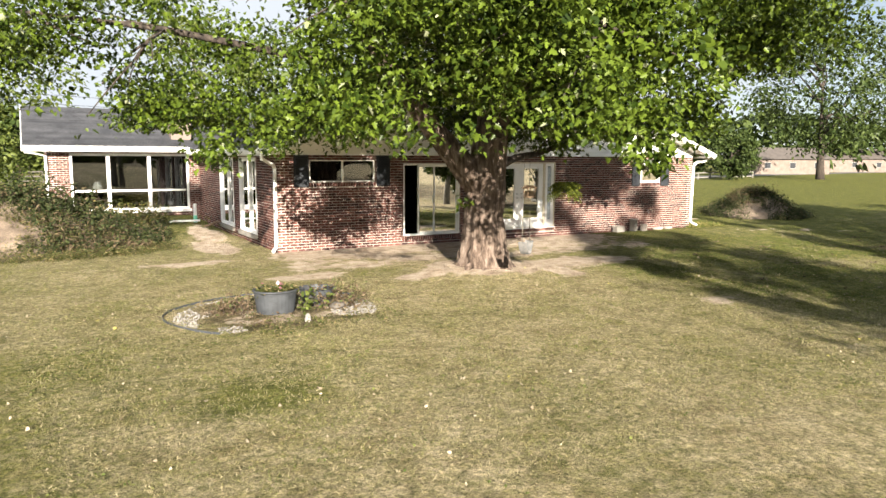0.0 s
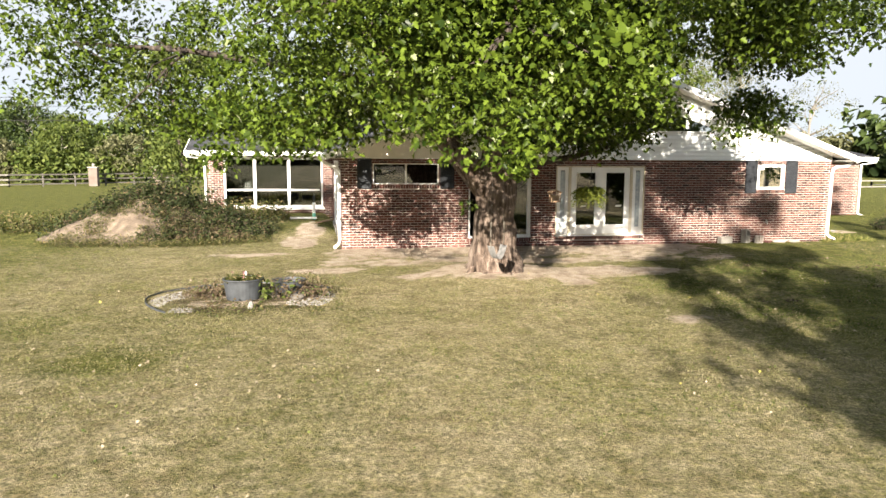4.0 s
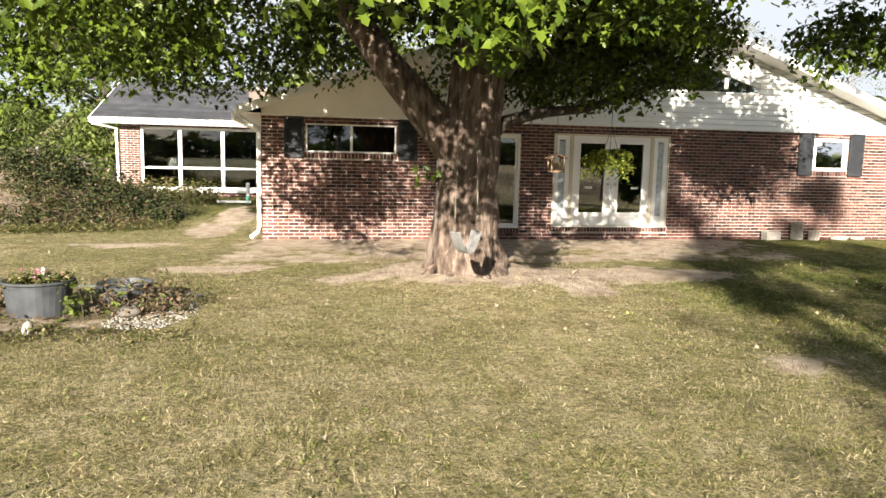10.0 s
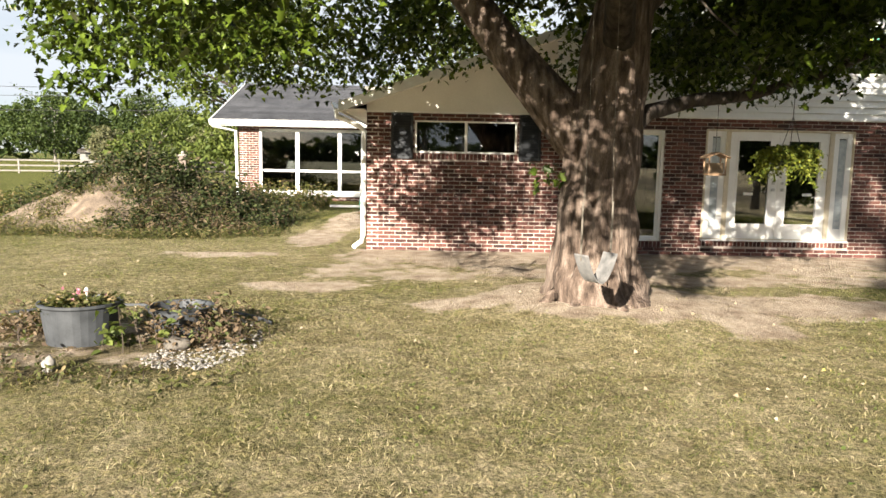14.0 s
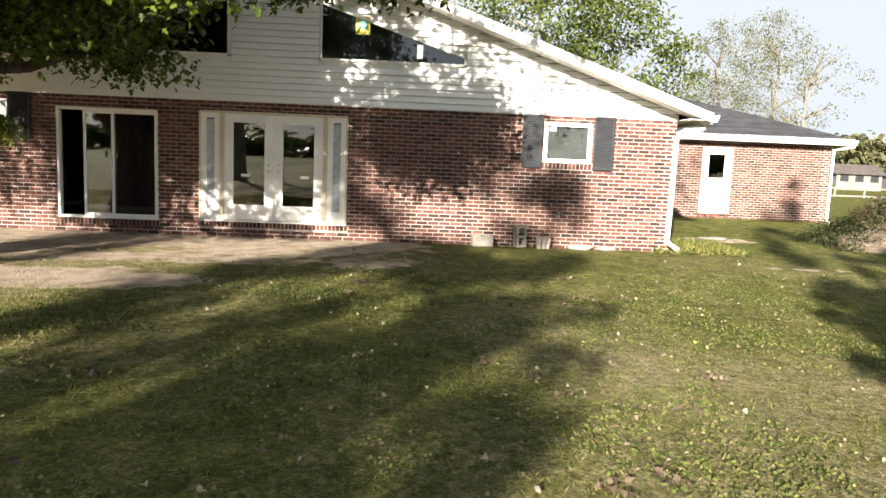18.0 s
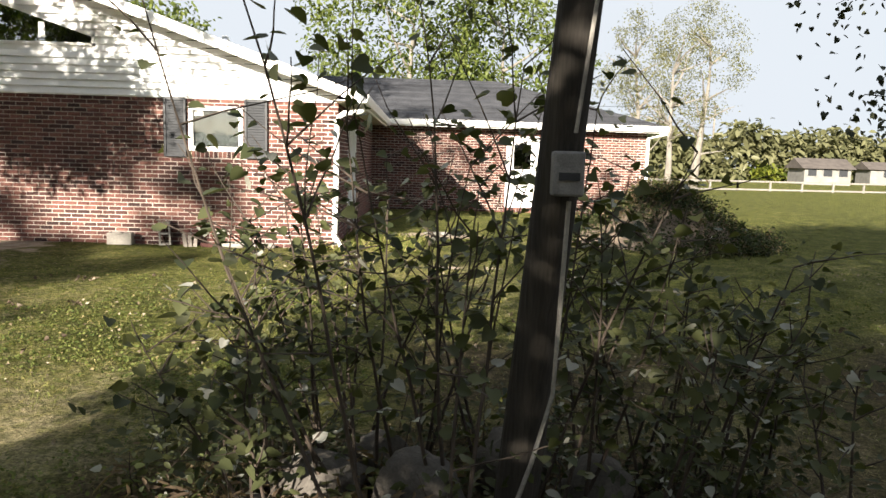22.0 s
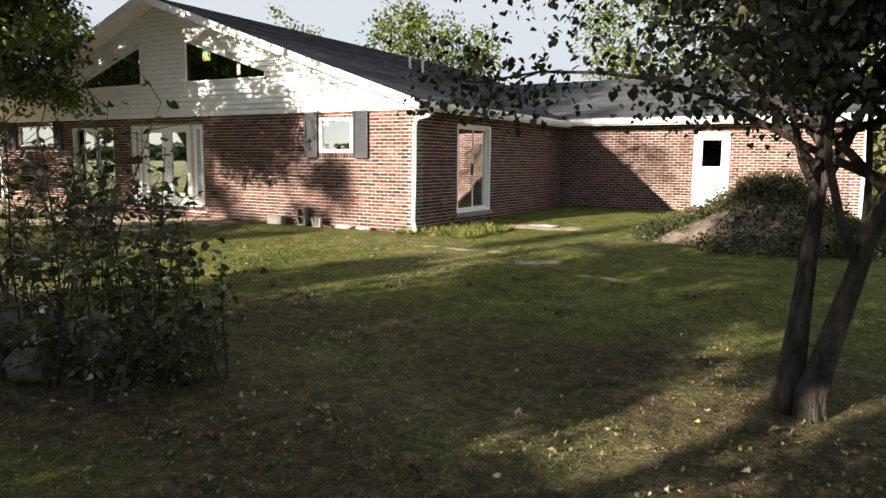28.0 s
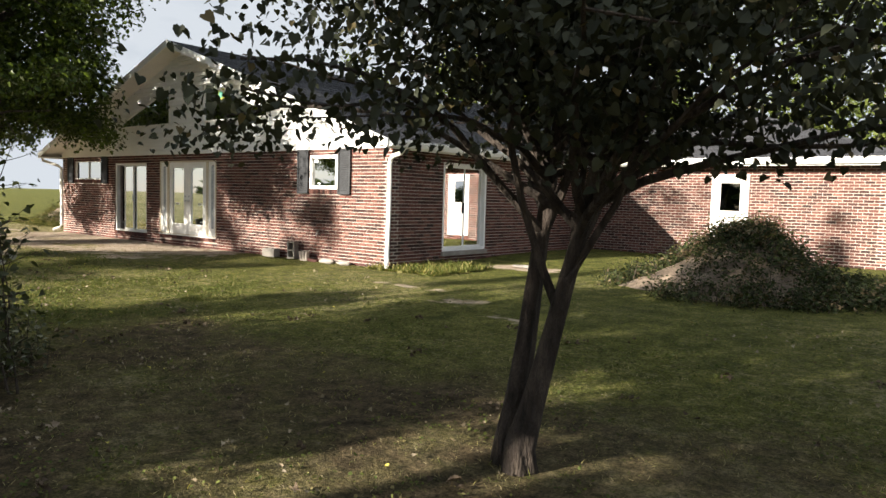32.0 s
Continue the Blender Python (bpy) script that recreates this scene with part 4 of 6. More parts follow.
roof_plane("roof", [(XG + 0.45, YG + 8.45, GE), (E1 - 2, YG + 8.45, GE), (E1 - 5, YG + 4.0, RG), (XG - 3.95, YG + 4.0, RG)])
LE = 2.70
RL = LE + 0.353 * 4.3
roof_plane("roof", [(XL - 0.75, YL - 0.5, LE), (2.0, YL - 0.5, LE), (4.0, YL + 3.8, RL), (XL - 0.75, YL + 3.8, RL)])
roof_plane("roof", [(2.0, YL + 8.1, LE), (XL - 0.75, YL + 8.1, LE), (XL - 0.75, YL + 3.8, RL), (4.0, YL + 3.8, RL)])
inside(Mesh().prism([(XL, YL, 2.5), (XL, YL + 7.4, 2.5), (XL, YL + 3.8, RL - 0.1)], (0, 0, 0), (0.15, 0, 0)).to("gable_wall", SIDING))
inside(Mesh().prism([(0, 16.0, TOP), (MID, 16.0, PEAK - 0.12), (X1, 16.0, TOP)], (0, 0, 0), (0, 0.1, 0)).to("gable_wall", SIDING))

# rake boards, soffits, gutters
for sgn, xe in ((1, E1), (-1, E0)):
    q = [(xe, YF - 0.02, EAVE - 0.10), (xe, YF - 0.02, EAVE + 0.01), (MID, YF - 0.02, PEAK + 0.01), (MID, YF - 0.02, PEAK - 0.17)]
    q[0] = (xe, YF - 0.02, EAVE - 0.16)
    inside(Mesh().prism(q, (0, 0, 0), (0, 0.03, 0)).to("rake_board", TRIM, label="white rake board"))
    s = [(xe, YF, EAVE - 0.11), (MID, YF, PEAK - 0.12), (MID, YF, PEAK - 0.135), (xe, YF, EAVE - 0.125)]
    inside(Mesh().prism(s, (0, 0, 0), (0, 0.62, 0)).to("soffit", SOFFIT))
    # boxed eave return under the overhang
    xi = X1 if sgn > 0 else 0.0
    inside(Mesh().box(min(xi, xe), YF + 0.02, EAVE - 0.115, max(xi, xe), 9.0, EAVE - 0.10).to("soffit", SOFFIT))


def gutter(a, b, out, z, label="white metal gutter"):
    a, b, out = Vector((*a, z)), Vector((*b, z)), Vector((*out, 0))
    prof = [(0, -0.13), (0.09, -0.13), (0.13, -0.04), (0.13, 0.0), (0.118, 0.0), (0.118, -0.038), (0.083, -0.118), (0.012, -0.118), (0.012, 0.0), (0, 0)]
    m = Mesh().prism([a + out * p[0] + Vector((0, 0, p[1])) for p in prof], a, b)
    fascia = Mesh().prism([a - out * 0.02 + Vector((0, 0, 0.03)), a - out * 0.002 + Vector((0, 0, 0.03)), a - out * 0.002 + Vector((0, 0, -0.17)), a - out * 0.02 + Vector((0, 0, -0.17))], a, b)
    g = inside(m.to("gutter", TRIM, label=label))
    inside(fascia.to("fascia", TRIM))
    return g


gutter((E1, YF + 0.02), (E1, YG - 0.44), (1, 0), EAVE - 0.01)
gutter((E0, YF + 0.02), (E0, YL - 0.5), (-1, 0), EAVE + 0.02)
gutter((E1 + 0.0, YG - 0.45), (XG + 0.45, YG - 0.45), (0, -1), GE - 0.01)
gutter((XL - 0.75, YL - 0.5), (E0, YL - 0.5), (0, -1), LE - 0.01)
inside(Mesh().box(E1, YG - 0.45, GE - 0.14, XG + 0.45, YG, GE - 0.125).to("soffit", SOFFIT))
inside(Mesh().box(XL - 0.75, YL - 0.5, LE - 0.14, 0, YL, LE - 0.125).to("soffit", SOFFIT))
inside(Mesh().prism([(XL - 0.76, YL - 0.52, LE - 0.16), (XL - 0.76, YL - 0.52, LE + 0.01), (XL - 0.76, YL + 3.8, RL + 0.01), (XL - 0.76, YL + 3.8, RL - 0.16)], (0, 0, 0), (0.03, 0, 0)).to("rake_board", TRIM))
# edge board under the siding, and a head flashing over the brick
inside(Mesh().box(0.0, -0.035, TOP - 0.02, X1, 0.0, TOP + 0.012).to("drip_edge", TRIM))


def downspout(points, label="white metal downspout"):
    inside(Mesh().tube(points, [0.047] * len(points), 8).to("downspout", TRIM, label=label))


downspout([(E1 + 0.06, -0.22, 2.44), (E1 + 0.06, -0.22, 2.37), (E1 - 0.02, -0.20, 2.31), (X1 + 0.12, -0.10, 2.27), (X1 + 0.02, -0.07, 2.20), (X1 - 0.01, -0.06, 2.08), (X1 - 0.015, -0.055, 1.2), (X1 - 0.035, -0.055, 0.16), (X1 + 0.05, -0.16, 0.06), (X1 + 0.12, -0.24, 0.02)])
downspout([(E0 - 0.06, YF + 0.16, 2.44), (E0 - 0.06, YF + 0.16, 2.34), (-0.12, -0.12, 2.18), (-0.055, -0.03, 2.1), (-0.055, -0.03, 0.2), (-0.08, -0.10, 0.10), (-0.2, -0.25, 0.02)])
downspout([(XL - 0.65, YL - 0.55, 2.58), (XL - 0.65, YL - 0.55, 2.5), (XL - 0.08, YL - 0.08, 2.38), (XL - 0.06, YL - 0.06, 1.0), (XL - 0.06, YL - 0.06, 0.2)])
downspout([(XG + 0.4, YG - 0.5, 2.5), (XG + 0.4, YG - 0.5, 2.42), (XG + 0.04, YG - 0.06, 2.3), (XG + 0.04, YG - 0.06, 1.0), (XG + 0.04, YG - 0.06, 0.15), (XG + 0.16, YG - 0.22, 0.06)])
for x in (11.0, 11.45):
    zr = PEAK - SLOPE * (x - MID)
    v = [(x, 6.1, zr - 0.02), (x, 6.1, zr + 0.36)]
    inside((Mesh().tube(v, [0.04, 0.04], 10) if x < 11.2 else Mesh().tube(v[:1] + [(x, 6.1, zr + 0.34), (x + 0.06, 6.1, zr + 0.42), (x + 0.16, 6.1, zr + 0.42), (x + 0.2, 6.1, zr + 0.34)], [0.035] * 5, 10)).to("vent_pipe", WHITE_PLASTIC))
ch = part_empty("chimney", "brick chimney above the shingle roof")
Mesh().box(-0.9, 9.9, 2.6, -0.2, 10.6, 3.75).to("chimney_shaft", FAR_WALL, ch)
Mesh().box(-0.97, 9.83, 3.75, -0.13, 10.67, 3.85).to("cap", CONCRETE, ch)

# ---- trees ----
def limb(start, aim, length, bend, steps, rng, drop=0.0):
    """A wandering line of points from start along aim."""
    p, d = Vector(start), Vector(aim).normalized()
    pts = [p.copy()]
    for i in range(steps):
        d = (d + Vector((rng.uniform(-bend, bend), rng.uniform(-bend, bend), rng.uniform(-bend, bend) - drop * i / steps))).normalized()
        p = p + d * (length / steps)
        pts.append(p.copy())
    return pts


def taper(r0, r1, n):
    return [r0 + (r1 - r0) * (i / (n - 1)) ** 0.8 for i in range(n)]


def clumps(points, per, spread, rng, flat=0.7):
    out = []
    for p in points:
        for _ in range(per):
            g = [max(-1.7, min(1.7, rng.gauss(0, 1))) * spread for _ in range(3)]
            out.append((p[0] + g[0], p[1] + g[1], p[2] + g[2] * flat))
    return out


def maple():
    rng = random.Random(11)
    t = thing("maple_tree", "old broad maple tree with thick scarred trunk and green leaves", "tree", (3.14, -4.85, 0))
    off = Matrix.Translation((-3.14, 4.85, 0))
    parts = []
    trunk = [(3.14, -4.85, -0.15), (3.12, -4.85, 0.12), (3.10, -4.85, 0.5), (3.10, -4.85, 1.2), (3.14, -4.87, 1.9), (3.20, -4.9, 2.6), (3.3, -4.95, 3.4), (3.4, -5.0, 4.4), (3.4, -5.1, 6.0), (3.5, -5.1, 8.5)]
    radii = [0.74, 0.60, 0.49, 0.425, 0.425, 0.37, 0.31, 0.27, 0.22, 0.13]
    fine_pts, fine_r = [], []
    for i in range(len(trunk) - 1):
        for k in range(5):
            fine_pts.append(Vector(trunk[i]).lerp(Vector(trunk[i + 1]), k / 5))
            fine_r.append(radii[i] + (radii[i + 1] - radii[i]) * k / 5)
    m = Mesh().tube(fine_pts, fine_r, 72, 0.15, 3.0, 0.07)
    parts.append(m.to("trunk", BARK, smooth=True))
    for k in range(8):
        g = 0.4 + 2 * math.pi * k / 8 + rng.uniform(-0.25, 0.25)
        ln = rng.uniform(0.58, 0.82)
        c, sn = math.cos(g), math.sin(g)
        root = [(3.12 + c * 0.30, -4.85 + sn * 0.30, 0.62), (3.12 + c * 0.46, -4.85 + sn * 0.46, 0.30), (3.13 + c * ln * 0.75, -4.85 + sn * ln * 0.75, 0.10), (3.14 + c * ln, -4.85 + sn * ln, 0.01), (3.14 + c * ln * 1.3, -4.85 + sn * ln * 1.3, -0.08)]
        parts.append(Mesh().tube(root, [0.11, 0.12, 0.09, 0.05, 0.02], 12, 0.3, k * 3.1).to("root", BARK, smooth=True))
    limbs = []
    limbs.append(([(3.0, -4.85, 1.75), (2.5, -4.75, 2.35), (1.95, -4.6, 3.0), (1.3, -4.4, 3.9), (0.5, -4.2, 5.0), (-0.6, -4.0, 6.2)], 0.33, 0.10))
    limbs.append(([(3.3, -4.85, 1.85), (3.75, -4.55, 2.22), (4.4, -4.2, 2.40), (5.2, -3.95, 2.5), (6.0, -4.1, 2.75), (6.7, -4.3, 3.1)], 0.12, 0.04))
    limbs.append(([(3.2, -5.1, 2.9), (3.0, -5.9, 3.5), (2.7, -6.9, 3.9), (2.4, -8.2, 4.3), (2.2, -9.4, 4.4)], 0.18, 0.05))
    limbs.append(([(3.3, -4.9, 3.2), (4.2, -4.9, 4.2), (5.6, -4.6, 5.2), (7.4, -4.9, 6.0), (9.2, -5.8, 6.4), (11.2, -6.5, 6.5)], 0.20, 0.05))
    limbs.append(([(3.4, -5.0, 4.0), (4.0, -3.8, 5.4), (5.0, -2.4, 6.6)], 0.17, 0.07))
    limbs.append(([(3.3, -5.0, 3.7), (1.9, -6.0, 5.0), (0.2, -7.0, 6.2), (-1.6, -7.6, 6.8)], 0.18, 0.06))
    limbs.append(([(1.3, -4.4, 3.9), (-0.8, -4.3, 4.3), (-3.2, -4.2, 4.6), (-5.4, -4.1, 4.7)], 0.11, 0.03))
    limbs.append(([(3.4, -5.1, 5.0), (3.9, -7.0, 6.8), (4.2, -8.6, 7.6)], 0.15, 0.05))
    for i in range(16):
        g = rng.uniform(0, 2 * math.pi)
        z = rng.uniform(4.2, 8.0)
        limbs.append((limb((3.4, -5.05, z), (math.cos(g), math.sin(g), rng.uniform(0.1, 0.8)), rng.uniform(3.5, 6), 0.18, 6, rng, 0.12), 0.10, 0.03))
    ends = []
    for no, (pts, r0, r1) in enumerate(limbs):
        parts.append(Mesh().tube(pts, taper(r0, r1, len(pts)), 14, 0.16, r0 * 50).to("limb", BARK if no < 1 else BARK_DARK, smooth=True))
        for k in range(7):
            a = Vector(pts[rng.randrange(len(pts) // 2, len(pts))])
            tw = limb(a, (rng.uniform(-1, 1), rng.uniform(-1, 1), rng.uniform(-0.7, 0.4) + (0.7 if no == 1 else 0)), rng.uniform(1.2, 2.4) * (0.5 if no == 1 else 1), 0.25, 5, rng, 0.0 if no == 1 else 0.25)
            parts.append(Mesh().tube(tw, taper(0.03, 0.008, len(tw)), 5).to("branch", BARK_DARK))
            ends += tw[2:]
    spots = []
    for no, (pts, r0, r1) in enumerate(limbs):
        if no > 1:
            for q in pts[len(pts) // 2:]:
                spots += [(q[0] + rng.gauss(0, 0.3), q[1] + rng.gauss(0, 0.3), q[2] + rng.gauss(0, 0.25)) for _ in range(3)]
    # crown: drooping skirt and a full dome, broken up by gaps
    tries = 0
    while len(spots) < 3050 and tries < 160000:
        tries += 1
        g, q = rng.uniform(0, 2 * math.pi), rng.uniform(0.12, 1.0) ** 0.6
        reach = 6.3 + 0.9 * math.sin(3 * g + 1) + 0.6 * math.sin(5 * g)
        x, y = 3.3 + q * reach * math.cos(g) * 1.1, -5.0 + q * reach * math.sin(g) * 0.86
        low = 3.7 - 1.55 * q ** 2 + 0.9 * noise.noise(Vector((x * 0.55, y * 0.55, 1.7)))
        if y > -4.2:
            low = max(low, 2.75)
        if x < -1.5:
            low += 0.35
        if y < -8:
            low += 0.22 * (-8 - y)
        if 1.0 < x < 7.2 and y < -5.2:          # the underside stays clear of the trunk
            low = max(low, 1.8 + 0.205 * math.hypot(x - 5.0, y + 13.3))
        if x > 6.5:                             # the rim lifts towards the lawn side
            low = max(low - 0.3, 1.56 + 0.215 * math.hypot(x - 6.54, y + 13.18) + 0.25 * noise.noise(Vector((x, y, 5.0))))
        high = 4.5 + 7.0 * math.sqrt(max(0.0, 1 - q * q))
        z = low + (high - low) * rng.random() ** 1.7
        if math.hypot(x - 3.15, y + 4.85) < 2.3 and z < 3.7:
            continue
        if noise.noise(Vector((x * 0.62, y * 0.62, z * 0.8))) + 0.4 * noise.noise(Vector((x * 1.6, y * 1.6, z * 1.9))) < (0.02 if x < 0.8 else -0.06 if x < 6.3 else -0.02):
            continue
        gap_at = 7.0 + 0.66 * (y + 6.1)
        if -8.5 < y < -1.5 and z < 4.7 and abs(x - gap_at) < 0.55 or (z < 5.6 and x > gap_at + 2.6):
            continue
        if (y > -0.9 and z < 6.3) or (4.7 < x < gap_at + 0.55 and y < -6.6 and z < 2.75 + 0.216 * math.hypot(x - 0.1, y + 17.6)) or (x > gap_at and z < 2.6 + 0.13 * math.hypot(x - 0.1, y + 17.6) and y < -6.6) or x > 12.2 + 0.384 * (y + 2.0) or y > (-12.25 if z < 5.6 else -10.0) + 0.642 * (23.0 - x):
            continue
        wx, wz = x - 0.384 * y, z + 0.332 * y    # light breaks through to the gable
        if 8.3 < wx < 13 and 2.7 < wz < 5.2 and noise.noise(Vector((wx * 1.7, wz * 2.2, 3.0))) < 0.05:
            continue
        spots.append((x, y, z))
    for _ in range(210):
        d = Vector((rng.gauss(0, 1), rng.gauss(0, 1), rng.gauss(0, 1))).normalized() * rng.uniform(0.3, 1.0)
        if noise.noise(d * 2.1 + Vector((5, 0, 0))) > -0.15:
            spots.append((-5.3 + 2.2 * d.x, -4.2 + 2.2 * d.y, 5.0 + 1.8 * d.z))
    for _ in range(170):                        # high bough over the east lawn
        q = Vector((10.6 + rng.gauss(0, 1.3), -6.4 + rng.gauss(0, 1.1), 6.3 + rng.gauss(0, 0.6)))
        if q.z > 5.2 and noise.noise(q * 0.9) > -0.1:
            spots.append(tuple(q))
    for _ in range(80):                         # boughs that shade the front of the house
        q = Vector((7.2 + rng.gauss(0, 0.9), -8.3 + rng.gauss(0, 1.0), 5.0 + rng.gauss(0, 0.7)))
        if q.z > 4.1 and q.x > 7.6 + 0.66 * (q.y + 6.1):
            spots.append(tuple(q))
    for _ in range(190):
        q = Vector((6.5 + rng.gauss(0, 1.1), -8.5 + rng.gauss(0, 0.8), 4.9 + rng.gauss(0, 0.5)))
        if 4.1 < q.z < 5.6:
            spots.append(tuple(q))
    for _ in range(110):                        # sprays that dapple the trunk
        spots.append((1.7 + rng.uniform(-1.0, 1.0), -8.7 + rng.uniform(-1.2, 1.2), 4.5 + rng.uniform(-0.6, 1.2)))
    for _ in range(150):                        # the dark mass at the end of the low limb
        spots.append((5.9 + rng.uniform(-0.9, 0.8), -4.6 + rng.uniform(-1.0, 1.1), 3.45 + rng.uniform(-0.75, 0.7)))
    pts = clumps(spots, 32, 0.22, rng) + clumps(ends, 10, 0.28, rng)
    pts = [p for p in pts if not (1.0 < p[0] < 7.2 and p[1] < -5.2 and p[2] < 1.75 + 0.205 * math.hypot(p[0] - 5.0, p[1] + 13.3))
           and not (p[0] > 4.7 + 0.5 * math.sin(p[2] * 2.1) and p[1] < -6.6 and p[2] < 2.5 + (0.216 if p[0] < 7.5 + 0.66 * (p[1] + 6.1) else 0.12) * math.hypot(p[0] - 0.1, p[1] + 17.6))]
    # hanging sprays at the front of the skirt, and a shoot on the trunk
    spray = []
    for x, y, z, n in ((0.95, -11.1, 2.5, 2), (0.85, -11.0, 2.75, 4), (0.8, -10.9, 3.05, 6), (1.0, -10.8, 3.3, 6), (1.75, -11.0, 2.32, 4), (1.85, -11.0, 2.6, 9), (1.9, -10.9, 2.95, 12), (2.1, -10.3, 2.7, 6), (2.3, -9.9, 3.0, 6), (1.5, -10.4, 2.95, 6), (2.48, -5.0, 1.55, 1)):
        for _ in range(n):
            spray.append((x + rng.gauss(0, 0.13), y + rng.gauss(0, 0.13), z + rng.gauss(0, 0.12)))
    pts += clumps(spray, 20, 0.13, rng)
    parts.append(leaves("crown", MAPLE_LEAF, pts, [0.099 * rng.uniform(0.6, 1.25) for _ in pts], SILVER, hang=0.45, seed=5, bias=(-0.05, -0.25, 0.15)))
    core = [p for p in spots if 0.6 < p[0] < 7.2 and p[1] > -10.8 and p[2] > 3.9 and not (p[0] > 4.4 and p[1] < -6.4 and p[2] < 5.8)]
    core = clumps(core[::2], 26, 0.26, rng)
    parts.append(leaves("inner_foliage", MAPLE_LEAF, core, [0.135 * rng.uniform(0.7, 1.2) for _ in core], ROUND, hang=0.4, seed=6))
    for p in parts:
        p.parent = t
        p.matrix_parent_inverse = off


maple()


def redbud():
    rng = random.Random(4)
    bx, by, bz = 22.66, -6.85, -0.25
    t = thing("redbud_tree", "small two-stemmed tree with dark heart-shaped leaves and rough bark", "tree", (bx, by, bz))
    off = Matrix.Translation((-bx, -by, -bz))
    parts = []
    hs = (-0.1, 0.1, 0.35, 0.8, 1.4, 2.0, 2.9, 4.0)
    s1 = [(bx - 0.06 + 0.055 * max(0, h), by + 0.04 + 0.14 * max(0, h - 0.1), bz + h) for h in hs]
    s2 = [(bx + 0.06 + 0.25 * max(0, min(h, 2.6) - 0.05), by - 0.02 + 0.01 * max(0, h), bz + h) for h in hs]
    parts.append(Mesh().tube(s1, [0.135, 0.104, 0.080, 0.066, 0.052, 0.046, 0.036, 0.026], 24, 0.30, 2).to("trunk", BARK_DARK, smooth=True))
    parts.append(Mesh().tube(s2, [0.125, 0.098, 0.076, 0.062, 0.048, 0.042, 0.034, 0.022], 24, 0.30, 9).to("trunk", BARK_DARK, smooth=True))
    ends = []
    for i in range(48):
        src = s1 if i % 2 else s2
        k = rng.randrange(4, 7) if i > 7 else 3 + i % 2
        a = Vector(src[k]).lerp(Vector(src[k + 1]), rng.random())
        g = rng.uniform(0, 2 * math.pi) if i % 5 not in (0, 2) else rng.uniform(-0.3, 1.3) if i % 5 == 0 else rng.uniform(2.5, 4.0)
        pts = limb(a, (math.cos(g), math.sin(g), rng.uniform(0.35, 0.95) + (0.9 if i < 8 else 0)), rng.uniform(1.3, 2.5) + (0.5 if i % 5 in (0, 2) else 0), 0.2, 7, rng, 0.12 if i > 7 else 0.0)
        parts.append(Mesh().tube(pts, taper(0.035, 0.007, len(pts)), 6).to("limb", BARK_DARK))
        ends += pts[2:]
        for _ in range(3):
            b = pts[rng.randrange(2, len(pts))]
            tw = limb(b, (rng.uniform(-1, 1), rng.uniform(-1, 1), rng.uniform(-0.5, 0.4)), rng.uniform(0.5, 1.1), 0.2, 4, rng, 0.2)
            if tw[-1][2] < 1.75:
                continue
            parts.append(Mesh().tube(tw, taper(0.010, 0.004, len(tw)), 4).to("twig", BARK_DARK))
            ends += tw[1:]
    pts = [p for p in clumps(ends, 44, 0.25, rng)
           if noise.noise(Vector((p[0] * 1.6, p[1] * 1.6, p[2] * 1.6))) > -0.2 and p[2] > 1.62 + 0.35 * noise.noise(Vector((p[0] * 1.3, p[1] * 1.3, 2.0))) + 0.35 * smooth(0.9, 0.3, math.hypot(p[0] - bx, p[1] - by))]
    parts.append(leaves("crown", REDBUD_LEAF, pts, [0.050 * rng.uniform(0.7, 1.3) for _ in pts], HEART, hang=0.6, seed=8))
    for p in parts:
        p.parent = t
        p.matrix_parent_inverse = off


redbud()


def far_tree(x, y, h, rx, seed, label, mat, bark, leaf=0.32, n=5200, low=0.25, bare_share=0.0, group="", cat="tree", lean=0.0, gap=-0.12, grain=0.5, each=26, deep=1.0):
    rng = random.Random(seed)
    z0 = ground_z(x, y) if abs(x) < 60 and abs(y) < 60 else -0.2
    t = thing("tree", label, cat, (x, y, z0), group)
    ends = []
    tr = limb((0, 0, -0.2), (lean, 0, 1), h * 0.75, 0.06, 8, rng)
    Mesh().tube(tr, taper(0.035 * h * 0.75, 0.03, len(tr)), 10, 0.15, seed).to("trunk", bark, t, smooth=True)
    for i in range(16):
        a = tr[rng.randrange(2, len(tr))]
        g = rng.uniform(0, 2 * math.pi)
        pts = limb(a, (math.cos(g), math.sin(g), rng.uniform(0.2, 1.1)), rx * rng.uniform(0.6, 1.0), 0.2, 6, rng)
        Mesh().tube(pts, taper(0.014 * h * 0.6, 0.012, len(pts)), 6).to("limb", bark, t)
        ends += [p for p in pts[2:]]
    cl = []
    tries = 0
    while len(cl) < n // each and tries < 20000:
        tries += 1
        d = Vector((rng.gauss(0, 1), rng.gauss(0, 1), rng.gauss(0, 1))).normalized() * rng.uniform(0.35, 1.0) ** 0.5
        zz = (d.z + 1) / 2
        wdt = rx * (0.75 + 0.35 * math.sin(zz * 3.0)) * (1 + 0.3 * noise.noise(Vector((d.x * 2, d.y * 2, zz * 3 + seed))))
        p = (d.x * wdt + lean * h * zz * 0.6, d.y * wdt * deep, h * (low + (1 - low) * zz))
        if noise.noise(Vector((p[0] * grain + seed, p[1] * grain, p[2] * grain))) < gap:
            continue
        cl.append(p)
    pts = clumps(cl, int(each * (1 - bare_share)), rx * 0.10, rng) + clumps(ends, 6, rx * 0.08, rng)
    leaves("crown", mat, pts, [leaf * rng.uniform(0.6, 1.3) for _ in pts], OVAL, t, hang=0.4, seed=seed)
    return t

